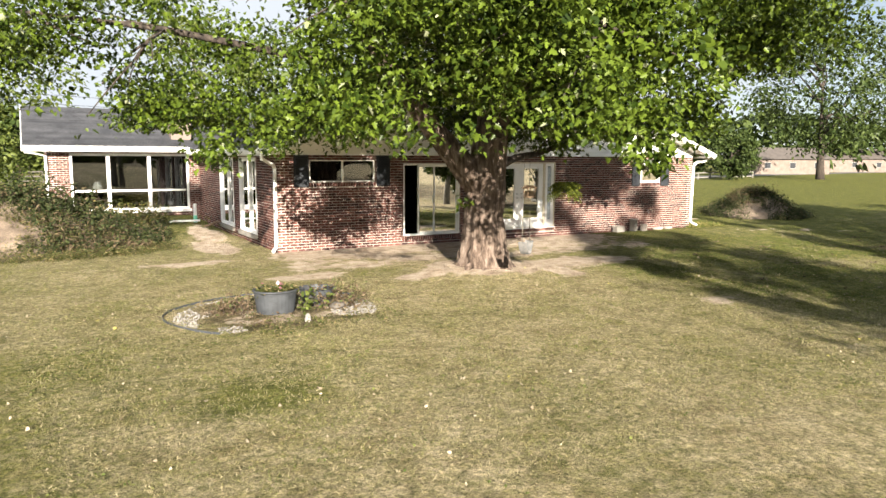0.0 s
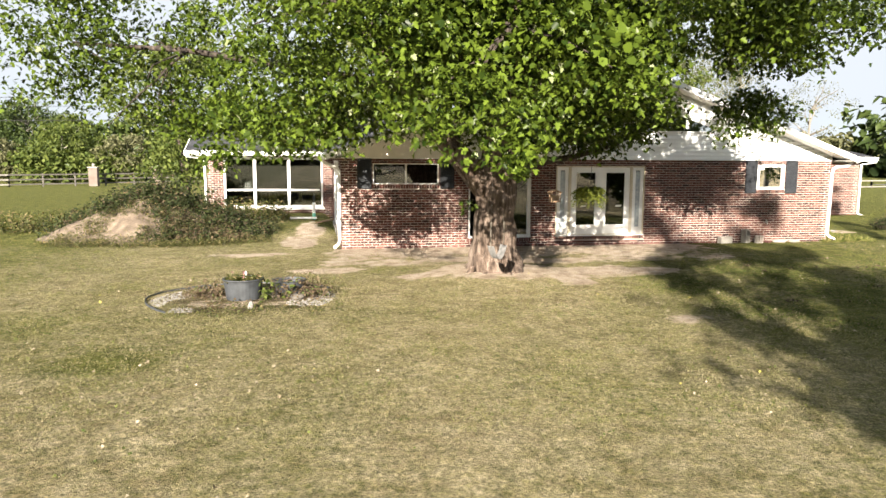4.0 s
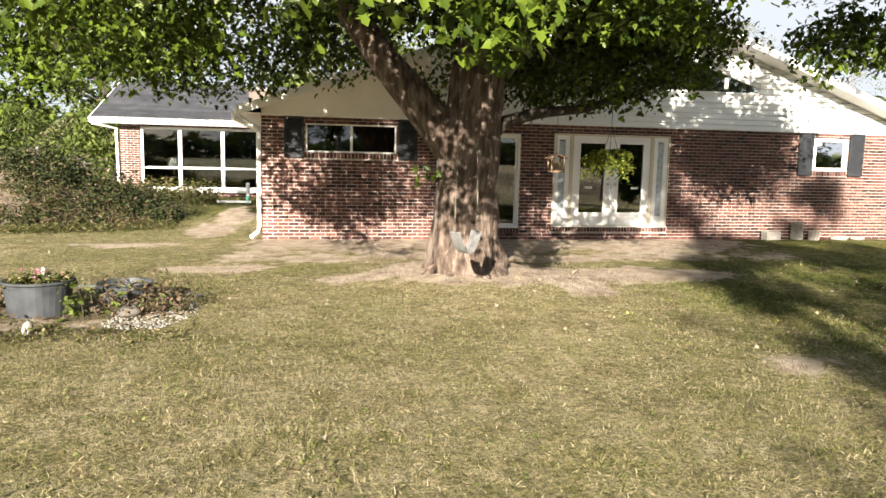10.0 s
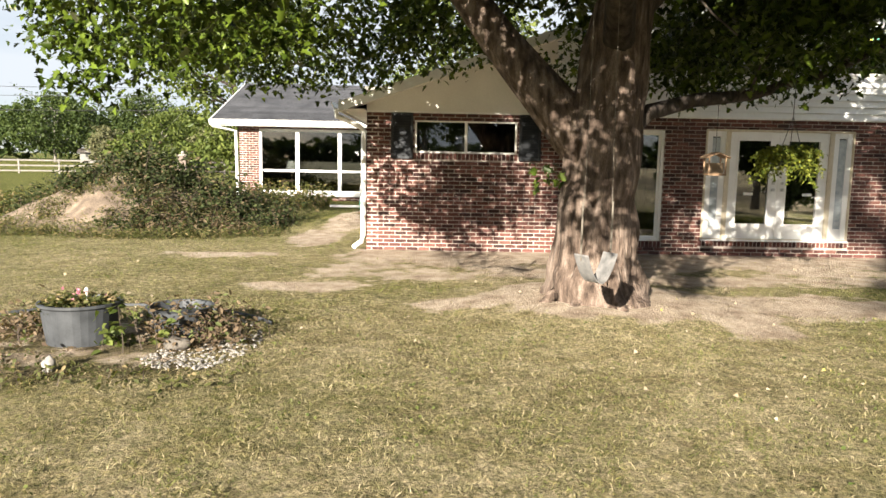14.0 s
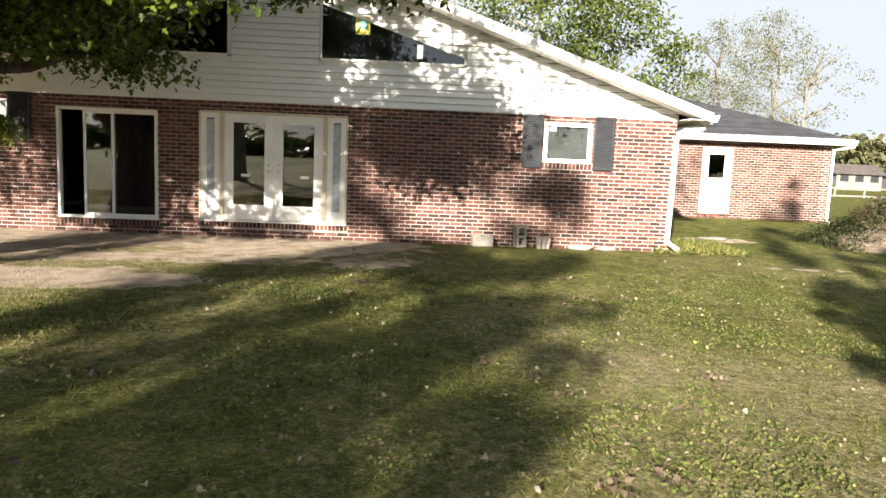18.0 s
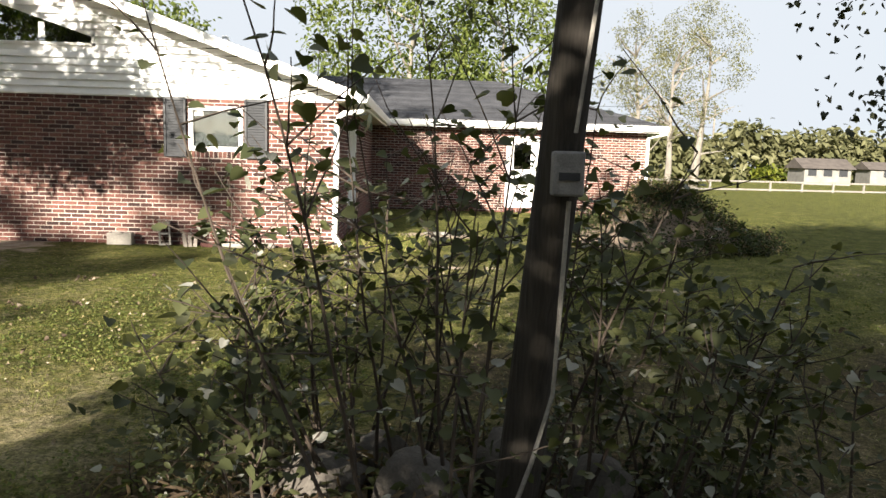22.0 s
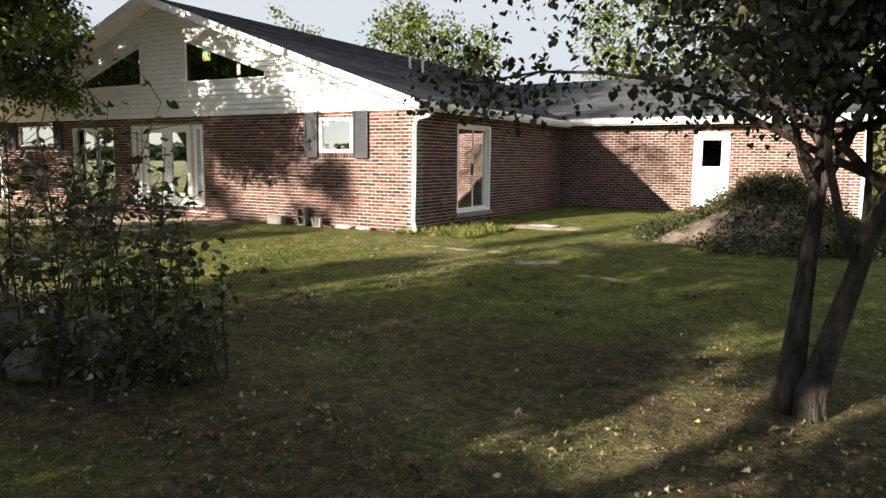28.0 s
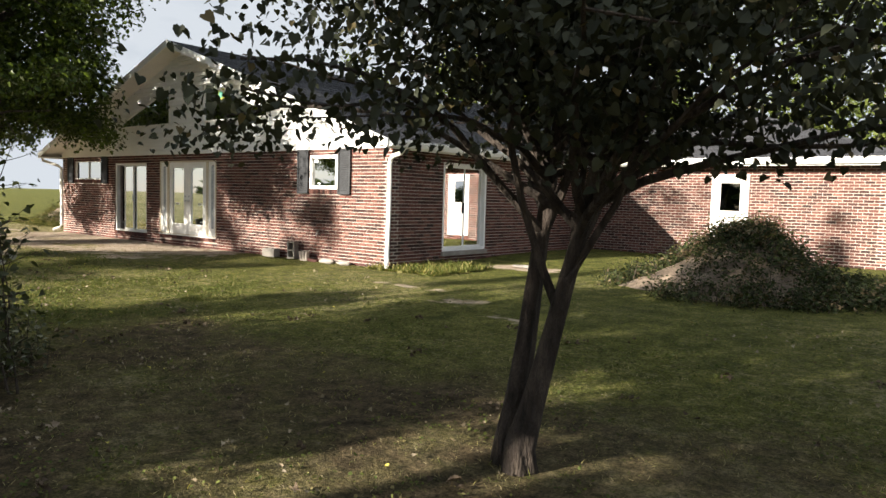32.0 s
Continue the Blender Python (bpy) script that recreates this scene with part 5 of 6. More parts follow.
# ---- shade trees behind the lawn, out of view ----
# row inferred from its shadows, placed to block light; seed 40 added to darken the wall
for x, y, h, rx, s, low, n, gap in ((0.9, -26, 9.0, 2.2, 31, 0.46, 7600, -0.02), (3.0, -25.5, 8.8, 1.6, 32, 0.42, 4200, 0.08), (0.4, -27, 11.7, 2.5, 40, 0.74, 2300, 0.10), (8.4, -26, 13.5, 1.0, 33, 0.25, 3200, -0.05), (11.4, -17.3, 5.0, 0.95, 38, 0.22, 2000, 0.06), (14.95, -17, 8.0, 2.0, 34, 0.14, 12500, -0.24),
                                    (16.35, -17.0, 4.3, 1.45, 39, 0.05, 10000, -0.4), (18.2, -17.2, 2.9, 1.3, 51, 0.04, 5000, -0.3), (18.4, -17.4, 8.2, 2.3, 35, 0.44, 9500, -0.16), (21.5, -17.5, 7.6, 2.4, 36, 0.15, 6000, -0.10), (26.0, -19, 8.2, 2.8, 37, 0.2, 4800, -0.1)):
    far_tree(x, y, h, rx, s, "unseen leafy tree placed to cast shade on the lawn and house", FAR_LEAF_DARK, BARK_GREY, 0.225, int(n * 0.72), low, group="shade trees", gap=gap, grain=0.8, each=60 if y < -25 else 34, deep=0.45 if x < 12 else 0.7 if x < 15 else 1.0)

# ---- the distance ----
far_tree(15.6, 22.5, 12.2, 4.3, 41, "full green tree behind the garage roof", FAR_LEAF, BARK_GREY, 0.24, 8500, 0.15)
far_tree(20.5, 24.0, 10.8, 3.8, 42, "full green tree behind the garage roof", FAR_LEAF, BARK_GREY, 0.24, 6800, 0.15)
far_tree(2.8, 20.5, 9.9, 3.7, 43, "round green tree behind the house roof", FAR_LEAF, BARK_GREY, 0.24, 7600, 0.2)
far_tree(-7.4, 19.8, 9.8, 3.4, 44, "tall green tree beyond the end of the house", FAR_LEAF, BARK_DARK, 0.24, 8800, 0.06)
far_tree(30.5, 34, 11.5, 2.8, 45, "half bare thin-leaved tree by the road", OLIVE_LEAF, BARK_GREY, 0.14, 7200, 0.3, 0.3, gap=0.02)
far_tree(36.5, 40, 14, 3.2, 46, "half bare thin-leaved tree by the road", OLIVE_LEAF, BARK_GREY, 0.15, 7500, 0.3, 0.3, gap=0.02)
far_tree(26.3, 16, 7.0, 2.0, 47, "slim half bare tree beside the garage", OLIVE_LEAF, BARK_GREY, 0.10, 1700, 0.45, 0.4, lean=0.08)
far_tree(82.6, 38, 21, 9.5, 49, "large shade tree on the far lawn", FAR_LEAF_DARK, BARK_DARK, 0.55, 8500, 0.14)
far_tree(69, 41, 6.5, 3.0, 50, "rounded evergreen on the far lawn", FAR_LEAF_DARK, BARK_DARK, 0.4, 5000, 0.03, gap=-0.3)


for x, y, h, rx, sd, mat in ((-64, 112, 12.0, 7.5, 81, FAR_LEAF_DARK), (-50, 118, 12.8, 7.0, 82, FAR_LEAF_DARK), (-40, 108, 9.5, 5.5, 83, FAR_LEAF), (-84, 110, 11.0, 6.0, 87, OLIVE_LEAF)):
    far_tree(x, y, h, rx, sd, "broad tree beyond the fields", mat, BARK_GREY, 0.55, 5200, 0.08, group="trees beyond the fields")
for x, y, h, rx, sd, mat in ((-27, 62, 6.6, 3.0, 84, FAR_LEAF), (-20, 60, 5.4, 2.8, 85, OLIVE_LEAF), (-14, 59, 6.4, 2.8, 86, FAR_LEAF), (-33, 63, 4.6, 2.0, 88, OLIVE_LEAF)):
    far_tree(x, y, h, rx, sd, "bushy young tree beyond the board fence", mat, BARK_GREY, 0.3, 3600, 0.05, group="young trees by the fence")


def hedge_row(name, label, x0, y0, x1, y1, h, depth, n, leaf, mat, seed, tall=1.0):
    """A far belt of trees and scrub that nobody could count."""
    rng = random.Random(seed)
    pts, sizes = [], []
    for _ in range(int(n * 0.4)):
        u = rng.random()
        x, y = x0 + (x1 - x0) * u, y0 + (y1 - y0) * u
        top = h * (0.55 + 0.75 * (0.5 + 0.5 * noise.noise(Vector((x * 0.09 + seed, y * 0.09, seed)))) + 0.3 * noise.noise(Vector((x * 0.33, y * 0.33, seed + 4))))
        z = top * rng.random() ** 0.7
        for _ in range(5):
            pts.append((x + rng.gauss(0, 0.7), y + rng.uniform(0, depth), z + rng.gauss(0, 0.4)))
            sizes.append(leaf * rng.uniform(0.9, 2.0))
    ob = leaves(name, mat, pts, sizes, OVAL, hang=0.3, seed=seed)
    return tagged(ob, label, "woods", kind="stuff")


hedge_row("far_woods", "belt of green and olive scrub beyond the fence", -30, 60, 6, 64, 3.9, 5, 4200, 0.42, FAR_LEAF, 71)
hedge_row("far_woods", "belt of olive scrub beyond the fence", -30, 57, -8, 59, 2.4, 3, 1700, 0.4, FAR_LEAF, 76)
hedge_row("far_woods", "dark far tree line behind the fields", -190, 125, -30, 165, 12.5, 14, 5200, 1.3, FAR_LEAF_DARK, 72)
hedge_row("far_woods", "far tree line behind the road", 22, 78, 120, 95, 7.5, 8, 6200, 0.8, OLIVE_LEAF, 73)
hedge_row("far_woods", "dark tree line behind the far houses", 90, 80, 260, 30, 12, 12, 4200, 1.3, FAR_LEAF_DARK, 74)
hedge_row("far_woods", "far tree line behind the house", -10, 110, 60, 112, 9, 12, 1800, 1.6, FAR_LEAF_DARK, 75)
hedge_row("far_woods", "dark tree line beyond the back of the lawn", -380, -262, 380, -260, 8, 20, 5000, 3.0, FAR_LEAF_DARK, 78)
hedge_row("yellow_bush", "bright yellow bush by the road", 62, 84, 66, 84.5, 2.2, 1.5, 220, 0.4, FERN, 77)


def rail_fence(points, mat, label, rails=3, height=1.25, step=2.6):
    f = thing("rail_fence", label, "fence", (*points[0], -0.2))
    ox, oy = points[0]
    for (xa, ya), (xb, yb) in zip(points, points[1:]):
        ln = math.hypot(xb - xa, yb - ya)
        n = max(1, int(ln / step))
        dx, dy = (xb - xa) / n, (yb - ya) / n
        nx, ny = -dy / (ln / n) * 0.02, dx / (ln / n) * 0.02
        for i in range(n + 1):
            x, y = xa + dx * i - ox, ya + dy * i - oy
            Mesh().box(x - 0.06, y - 0.06, -0.1, x + 0.06, y + 0.06, height).to("post", mat, f)
            if i < n:
                for r in range(rails):
                    z = height * (0.28 + 0.64 * r / (rails - 1))
                    q = [(x - nx, y - ny - 0.07, z - 0.06), (x + nx, y + ny - 0.07, z - 0.06), (x + nx, y + ny - 0.07, z + 0.06), (x - nx, y - ny - 0.07, z + 0.06)]
                    Mesh().prism(q, (0, 0, 0), (dx, dy, 0)).to("rail", mat, f)


rail_fence([(-25.5, 44.5), (-15.2, 52.5), (6, 56.5)], FENCE_DARK, "dark weathered three-rail board fence across the field")
rail_fence([(-52, 31), (-25.5, 44.5)], FENCE_PALE, "pale grey three-rail board fence across the field")
rail_fence([(27, 33), (39, 38), (52, 40.5), (80, 46)], FENCE_PALE, "pale grey rail fence along the road", 2, 0.9)
for x, y in ((-19.8, 47.6), (-15.4, 52.2)):
    pl = thing("brick_pillar", "square brick gate pillar with a pale cap in the fence line", "pillar", (x, y, -0.25), "gate pillars")
    Mesh().box(-0.35, -0.35, 0, 0.35, 0.35, 1.75).to("shaft", FAR_WALL, pl)
    Mesh().box(-0.42, -0.42, 1.75, 0.42, 0.42, 1.87).to("cap", CONCRETE, pl)
    Mesh().blob((0, 0, 2.0), (0.14, 0.14, 0.16), 1, 0.05, 8, 12).to("finial", CONCRETE, pl, smooth=True)
rd = Mesh()
for a, b in zip(((20, 40, -0.17), (40, 44, -0.17), (90, 53, -0.17), (220, 76, -0.17)), ((40, 44, -0.17), (90, 53, -0.17), (220, 76, -0.17))):
    rd.quad(a, b, (b[0], b[1] + 5, b[2]), (a[0], a[1] + 5, a[2]))
tagged(rd.to("road", ROAD), "grey asphalt road across the fields", "road", kind="structure")


def far_house(x, y, w, d, h, turn, label, wall_mat, name="house", windows=3):
    o = thing(name, label, name, (x, y, -0.25))
    o.rotation_euler = (0, 0, turn)
    Mesh().box(-w / 2, -d / 2, 0, w / 2, d / 2, h).to("wall", wall_mat, o)
    Mesh().prism([(-w / 2 - 0.4, -d / 2 - 0.5, h - 0.1), (-w / 2 - 0.4, 0, h + d * 0.24), (-w / 2 - 0.4, d / 2 + 0.5, h - 0.1)], (0, 0, 0), (w + 0.8, 0, 0)).to("roof", FAR_ROOF, o)
    for i in range(windows):
        wx = -w / 2 + w * (i + 0.5) / windows
        p = Mesh().box(wx - 0.6, -d / 2 - 0.03, 1.0, wx + 0.6, -d / 2 + 0.01, 2.1).to("window", FAR_WHITE, o)
        Mesh().box(wx - 0.5, -d / 2 - 0.05, 1.1, wx + 0.5, -d / 2 - 0.031, 2.0).to("pane", SHUTTER, p)


far_house(66, 76, 5.5, 5, 2.1, -0.1, "pale far house with brown roof beyond the road", FAR_WHITE)
far_house(79, 84, 4.5, 4, 2.2, -0.1, "small white outbuilding beyond the road", FAR_WHITE, "shed", 1)
far_house(108, 62, 14, 8, 2.7, -0.35, "low brick far house with brown roof", FAR_WALL)
far_house(140, 70, 16, 8, 2.8, -0.4, "low brick far house with brown roof", FAR_WALL)
far_house(92, 76, 7, 6, 2.6, -0.3, "low far house with pale walls", FAR_WHITE)
far_house(-58, 112, 2.8, 2.8, 1.9, 0.3, "small grey shed across the fields", FAR_WHITE, "shed", 1)
for k, (px_, py_) in enumerate(((-120, 72), (-20, 83), (60, 95))):
    o = thing("line_pole", "far wooden power line pole with a crossarm", "pole", (px_, py_, -0.25), "power line poles")
    Mesh().tube([(0, 0, 0), (0, 0, 11.2)], [0.16, 0.11], 10).to("mast", BARK_GREY, o)
    Mesh().box(-0.08, -1.1, 10.6, 0.08, 1.1, 10.78).to("crossarm", BARK_GREY, o)
for z in (7.8, 9.6, 10.7):
    for (xa, ya), (xb, yb) in (((-120, 72), (-20, 83)), ((-20, 83), (60, 95))):
        pts = [(xa + (xb - xa) * k / 10, ya + (yb - ya) * k / 10, z - 0.25 - 0.9 * math.sin(math.pi * k / 10)) for k in range(11)]
        tagged(Mesh().tube(pts, [0.03] * 11, 4).to("power_line", WIRE), "thin dark overhead power line strung between poles", "power line", "power lines")

# ---- things on the lawn ----
def at_ground(x, y):
    z = ground_z(x, y)
    for cx, cy, rx, ry, h, s in HEAPS:
        z = max(z, z - 0.06 + heap(x, y, cx, cy, rx, ry, h, s))
    return z


def weeds(name, spots, mat, per, height, seed, label, leaf=0.07, outline=OVAL, category="weeds"):
    """A stand of weeds: stems with small leaves, one tangle that nobody could count."""
    rng = random.Random(seed)
    stems, pts, sizes = Mesh(), [], []
    for x, y in spots:
        z = at_ground(x, y) - 0.03
        for _ in range(per):
            hgt = height * rng.uniform(0.35, 1.15)
            p = limb((x + rng.gauss(0, 0.12), y + rng.gauss(0, 0.12), z), (rng.gauss(0, 0.3), rng.gauss(0, 0.3), 1), hgt, 0.15, 4, rng)
            if rng.random() < 0.2:
                stems.tube(p, [0.006, 0.005, 0.004, 0.003, 0.002], 3)
            for _ in range(5):
                q = p[rng.randrange(1, 5)]
                pts.append((q[0] + rng.gauss(0, 0.05), q[1] + rng.gauss(0, 0.05), q[2] + rng.gauss(0, 0.03)))
                sizes.append(leaf * rng.uniform(0.6, 1.5))
    ob = leaves(name, mat, pts, sizes, outline, hang=0.1, seed=seed)
    tagged(ob, label, category, kind="stuff")
    s = stems.to("stems", TWIG, ob)
    return ob


def scatter(cx, cy, rx, ry, n, seed, keep=lambda x, y: True):
    rng = random.Random(seed)
    out = []
    while len(out) < n:
        a, q = rng.uniform(0, 2 * math.pi), rng.random() ** 0.5
        x, y = cx + rx * q * math.cos(a), cy + ry * q * math.sin(a)
        if keep(x, y):
            out.append((x, y))
    return out


patchy = lambda s: (lambda x, y: noise.noise(Vector((x * 0.9 + s, y * 0.9, s))) > -0.12)
h1, h2 = HEAPS
weeds("weeds", scatter(h1[0] + 0.3, h1[1] + 0.6, 3.5, 2.4, 380, 3, lambda x, y: y > h1[1] - 0.5 and patchy(1)(x, y)), HEAP_WEED, 7, 0.55, 3, "tangled green and dry weeds on the soil heap", 0.085)
weeds("weeds", scatter(-3.6, 7.2, 1.9, 2.2, 170, 5, lambda x, y: y < YL - 0.25), WEED, 6, 0.6, 5, "dense dark weeds below the picture window", 0.085)
weeds("weeds", scatter(h2[0] + 0.1, h2[1] - 0.1, 2.3, 2.0, 620, 6, lambda x, y: not (19.6 < x < 20.9 and y < 1.9 and noise.noise(Vector((x * 1.5, y * 1.5, 4))) < 0.12)), HEAP_WEED, 8, 0.36, 6, "low grey-green weeds on the soil heap", 0.057)
weeds("dry_grass", scatter(h2[0] - 0.1, h2[1] + 0.2, 0.9, 0.7, 90, 7), DRY_WEED, 6, 0.42, 7, "dry brown stalks on top of the soil heap", 0.10, LONG)
weeds("dry_grass", scatter(h1[0] + 2.0, h1[1] - 1.3, 1.4, 0.8, 60, 8), DRY_WEED, 6, 0.35, 8, "pale dry stalks on the flank of the soil heap", 0.12, LONG)
weeds("weeds", scatter(h1[0] + 0.7, h1[1] - 1.4, 3.2, 1.2, 620, 10, lambda x, y: math.hypot((x + 6.2) / 0.6, (y - 2.3) / 0.45) > 1), WEED, 6, 0.2, 10, "short grass creeping up the soil heap", 0.075, LONG)
weeds("weeds", scatter(h1[0] + 0.8, h1[1] + 0.9, 1.9, 1.0, 130, 12), HEAP_WEED, 8, 0.95, 12, "tall dark weeds on top of the soil heap", 0.10)
weeds("weeds", scatter(h1[0] + 1.3, h1[1] - 0.3, 2.4, 1.7, 330, 13, lambda x, y: math.hypot((x + 6.2) / 0.9, (y - 2.3) / 0.7) > 1), HEAP_WEED, 6, 0.42, 13, "dark green weeds over the flank of the soil heap", 0.075)
weeds("weeds", scatter(-9.5, 6.5, 2.6, 1.6, 130, 9), WEED, 6, 0.6, 9, "dark weeds beside the soil heap", 0.09)


# round bed with pebbles, planter and stones
bed = thing("flower_bed", "round pebble bed with dry plants and dark edging on the lawn", "flower bed", (-2.0, -6.6, 0))
rng = random.Random(21)
m = Mesh()
ring = [(-2.0 + 1.72 * math.cos(a) * (1 + 0.05 * math.sin(3 * a)), -6.6 + 1.5 * math.sin(a)) for a in [2 * math.pi * i / 48 for i in range(49)]]
for (xa, ya), (xb, yb) in zip(ring[4:30], ring[5:31]):
    za, zb = ground_z(xa, ya), ground_z(xb, yb)
    d = Vector((xb - xa, yb - ya, 0)).normalized()
    nn = Vector((d.y, -d.x, 0)) * 0.012
    m.quad((xa, ya, za - 0.05), (xb, yb, zb - 0.05), (xb, yb, zb + 0.035), (xa, ya, za + 0.035))
    m.quad((xb + nn.x, yb + nn.y, zb - 0.05), (xa + nn.x, ya + nn.y, za - 0.05), (xa + nn.x, ya + nn.y, za + 0.035), (xb + nn.x, yb + nn.y, zb + 0.035))
    m.quad((xa, ya, za + 0.035), (xb, yb, zb + 0.035), (xb + nn.x, yb + nn.y, zb + 0.035), (xa + nn.x, ya + nn.y, za + 0.035))
m.v = [(x + 2.0, y + 6.6, z) for x, y, z in m.v]
m.to("edging", PLASTIC, bed, "black plastic lawn edging")
m = Mesh()
for x, y in scatter(-2.0, -6.6, 1.62, 1.4, 900, 22, lambda x, y: noise.noise(Vector((x * 1.4, y * 1.4, 9))) + 0.75 * abs(x + 2.0) > 0.85):
    r = rng.uniform(0.009, 0.021)
    m.blob((x + 2.0, y + 6.6, ground_z(x, y) + r * 0.35), (r, r * rng.uniform(0.7, 1), r * 0.6), rng.random() * 50, 0.3, 3, 5)
tagged(m.to("pebbles", PEBBLE, bed), "pale grey pebbles", kind="stuff")

PX, PY = -2.03, -6.55
tub = thing("planter_tub", "dark grey oval plastic tub planted with faded petunias", "planter", (PX, PY, ground_z(PX, PY)))
prof = [(0.30, 0.0), (0.335, 0.0), (0.36, 0.15), (0.385, 0.30), (0.41, 0.315), (0.41, 0.335), (0.375, 0.335), (0.36, 0.27), (0.0, 0.27)]
t = Mesh().lathe((0, 0, 0), prof, 32)
t.v = [(x * 0.90, y * 0.82, z * 1.12) for x, y, z in t.v]
t.to("tub", PLASTIC, tub, smooth=False)
sp = clumps([(rng.uniform(-0.27, 0.27), rng.uniform(-0.2, 0.2), 0.36) for _ in range(70)], 14, 0.055, rng)
leaves("petunia_leaves", WEED, [p for p in sp if p[2] > 0.29], [0.05] * len([p for p in sp if p[2] > 0.29]), OVAL, tub, hang=-0.2, seed=4)
fl = [(rng.uniform(-0.28, 0.28), rng.uniform(-0.24, 0.1), rng.uniform(0.40, 0.48)) for _ in range(6)]
tagged(leaves("petunia_flowers", PINK, clumps(fl, 4, 0.012, rng), [0.026] * 24, HEART, tub, hang=-0.5, seed=6), "faded pink petunia flowers", kind="stuff")
Mesh().tube([(0.05, 0.02, 0.3), (0.05, 0.02, 0.46)], [0.008, 0.008], 6).lathe((0.05, 0.02, 0.44), [(0.008, 0), (0.026, 0.012), (0.02, 0.04), (0.006, 0.06)], 10).to("ornament", WHITE_PLASTIC, tub, "small white garden ornament")
pan = thing("tub", "black plastic tub sunk in the pebble bed", "tub", (-1.22, -6.25, ground_z(-1.2, -6.2)))
Mesh().lathe((0, 0, 0), [(0.24, 0), (0.30, 0.26), (0.32, 0.28), (0.29, 0.28), (0.26, 0.2), (0, 0.18)], 24).to("shell", PLASTIC, pan)
weeds("dry_plants", scatter(-0.98, -6.5, 0.45, 0.35, 26, 31), DRY_WEED, 9, 0.40, 31, "dry reddish-brown perennial stalks in the bed", 0.05)
weeds("dry_plants", scatter(-2.75, -6.3, 0.32, 0.3, 16, 32), DRY_WEED, 9, 0.32, 32, "dry brown perennial stalks in the bed", 0.05)
weeds("bed_weeds", scatter(-1.6, -7.75, 1.3, 0.3, 40, 33), WEED, 5, 0.12, 33, "low green weeds along the bed's edge", 0.04)
weeds("bed_weeds", scatter(-1.45, -6.75, 0.10, 0.10, 2, 34), FAR_LEAF, 5, 0.42, 34, "bright green broad-leaved weed in the bed", 0.075, HEART)
weeds("bed_weeds", scatter(-2.4, -7.15, 0.5, 0.3, 14, 35), DRY_WEED, 6, 0.10, 35, "matted dry weeds in the bed", 0.04)


def stone(x, y, r, seed, label="pale rounded field stone", mat=None, sink=0.25):
    ob = Mesh().blob((0, 0, 0), r, seed, 0.35, 10, 16).to("stone", mat or STONE, smooth=True)
    ob.location = (x, y, ground_z(x, y) + r[2] * (1 - sink))
    return tagged(ob, label, "stone", "field stones")


stone(-1.06, -6.80, (0.13, 0.08, 0.07), 3, "pale flat stone in the pebble bed")
stone(-1.82, -7.52, (0.055, 0.05, 0.075), 5, "small white stone at the bed's edge", PEBBLE)
for i, (x, y, r) in enumerate(((16.62, -8.95, (0.24, 0.2, 0.2)), (17.15, -8.55, (0.22, 0.18, 0.2)), (16.1, -8.85, (0.26, 0.2, 0.17)), (17.45, -9.25, (0.20, 0.16, 0.14)), (16.9, -9.55, (0.17, 0.15, 0.13)),
                               (15.85, -9.1, (0.2, 0.15, 0.09)), (17.6, -8.75, (0.2, 0.17, 0.15)), (16.4, -8.5, (0.18, 0.16, 0.16)))):
    stone(x, y, r, i * 3.7 + 1, "rounded field stone under the saplings")

# swing on two ropes from the front limb
sw = thing("belt_swing", "grey rubber belt swing hanging by two ropes from the maple", "swing", (2.6, -7.08, 0.62))
n = 14
prof = [(-0.17 + 0.34 * i / n, 0.16 * (2 * i / n - 1) ** 2 * 1.5 - 0.02) for i in range(n + 1)]
m = Mesh()
ax = Vector((0.85, 0.5, 0)).normalized()
sd_ = Vector((-0.5, 0.85, 0)).normalized()
pts = [ax * p[0] - sd_ * 0.085 + Vector((0, 0, p[1])) for p in prof] + [ax * p[0] * 0.97 - sd_ * 0.085 + Vector((0, 0, p[1] + 0.012)) for p in prof[::-1]]
m.prism(pts, (0, 0, 0), sd_ * 0.17)
m.to("seat", RUBBER, sw)
for s in (-1, 1):
    e = ax * (0.17 * s) + Vector((0, 0, 0.22))
    Mesh().tube([e - Vector((0, 0, 0.04)), e, e + Vector((-0.02 * s, 0, 1.2)), e + Vector((-0.03 * s, 0.05, 3.4))], [0.006, 0.003, 0.0022, 0.0022], 6).to("rope", ROPE, sw)
    Mesh().tube([e + Vector((0, 0, 0.02)), e + Vector((0, 0, 0.45))], [0.009, 0.009], 6).to("sleeve", ROPE, sw, "pale rope sleeve")

# fern basket and feeder under the limb
fb = thing("fern_basket", "hanging basket with a bushy yellow-green fern", "hanging plant", (5.23, -5.02, 1.72))
Mesh().lathe((0, 0, -0.12), [(0.07, 0), (0.11, 0.02), (0.15, 0.14), (0.16, 0.16), (0.14, 0.16), (0.0, 0.14)], 18).to("pot", SHUTTER, fb)
for k in range(3):
    a = 2.1 * k
    Mesh().tube([(0.14 * math.cos(a), 0.14 * math.sin(a), 0.03), (0, 0, 0.45)], [0.004, 0.004], 5).to("hanger", WIRE, fb)
Mesh().tube([(0, 0, 0.45), (0, 0, 0.95)], [0.005, 0.005], 5).to("hook", WIRE, fb)
fr, frs = [], []
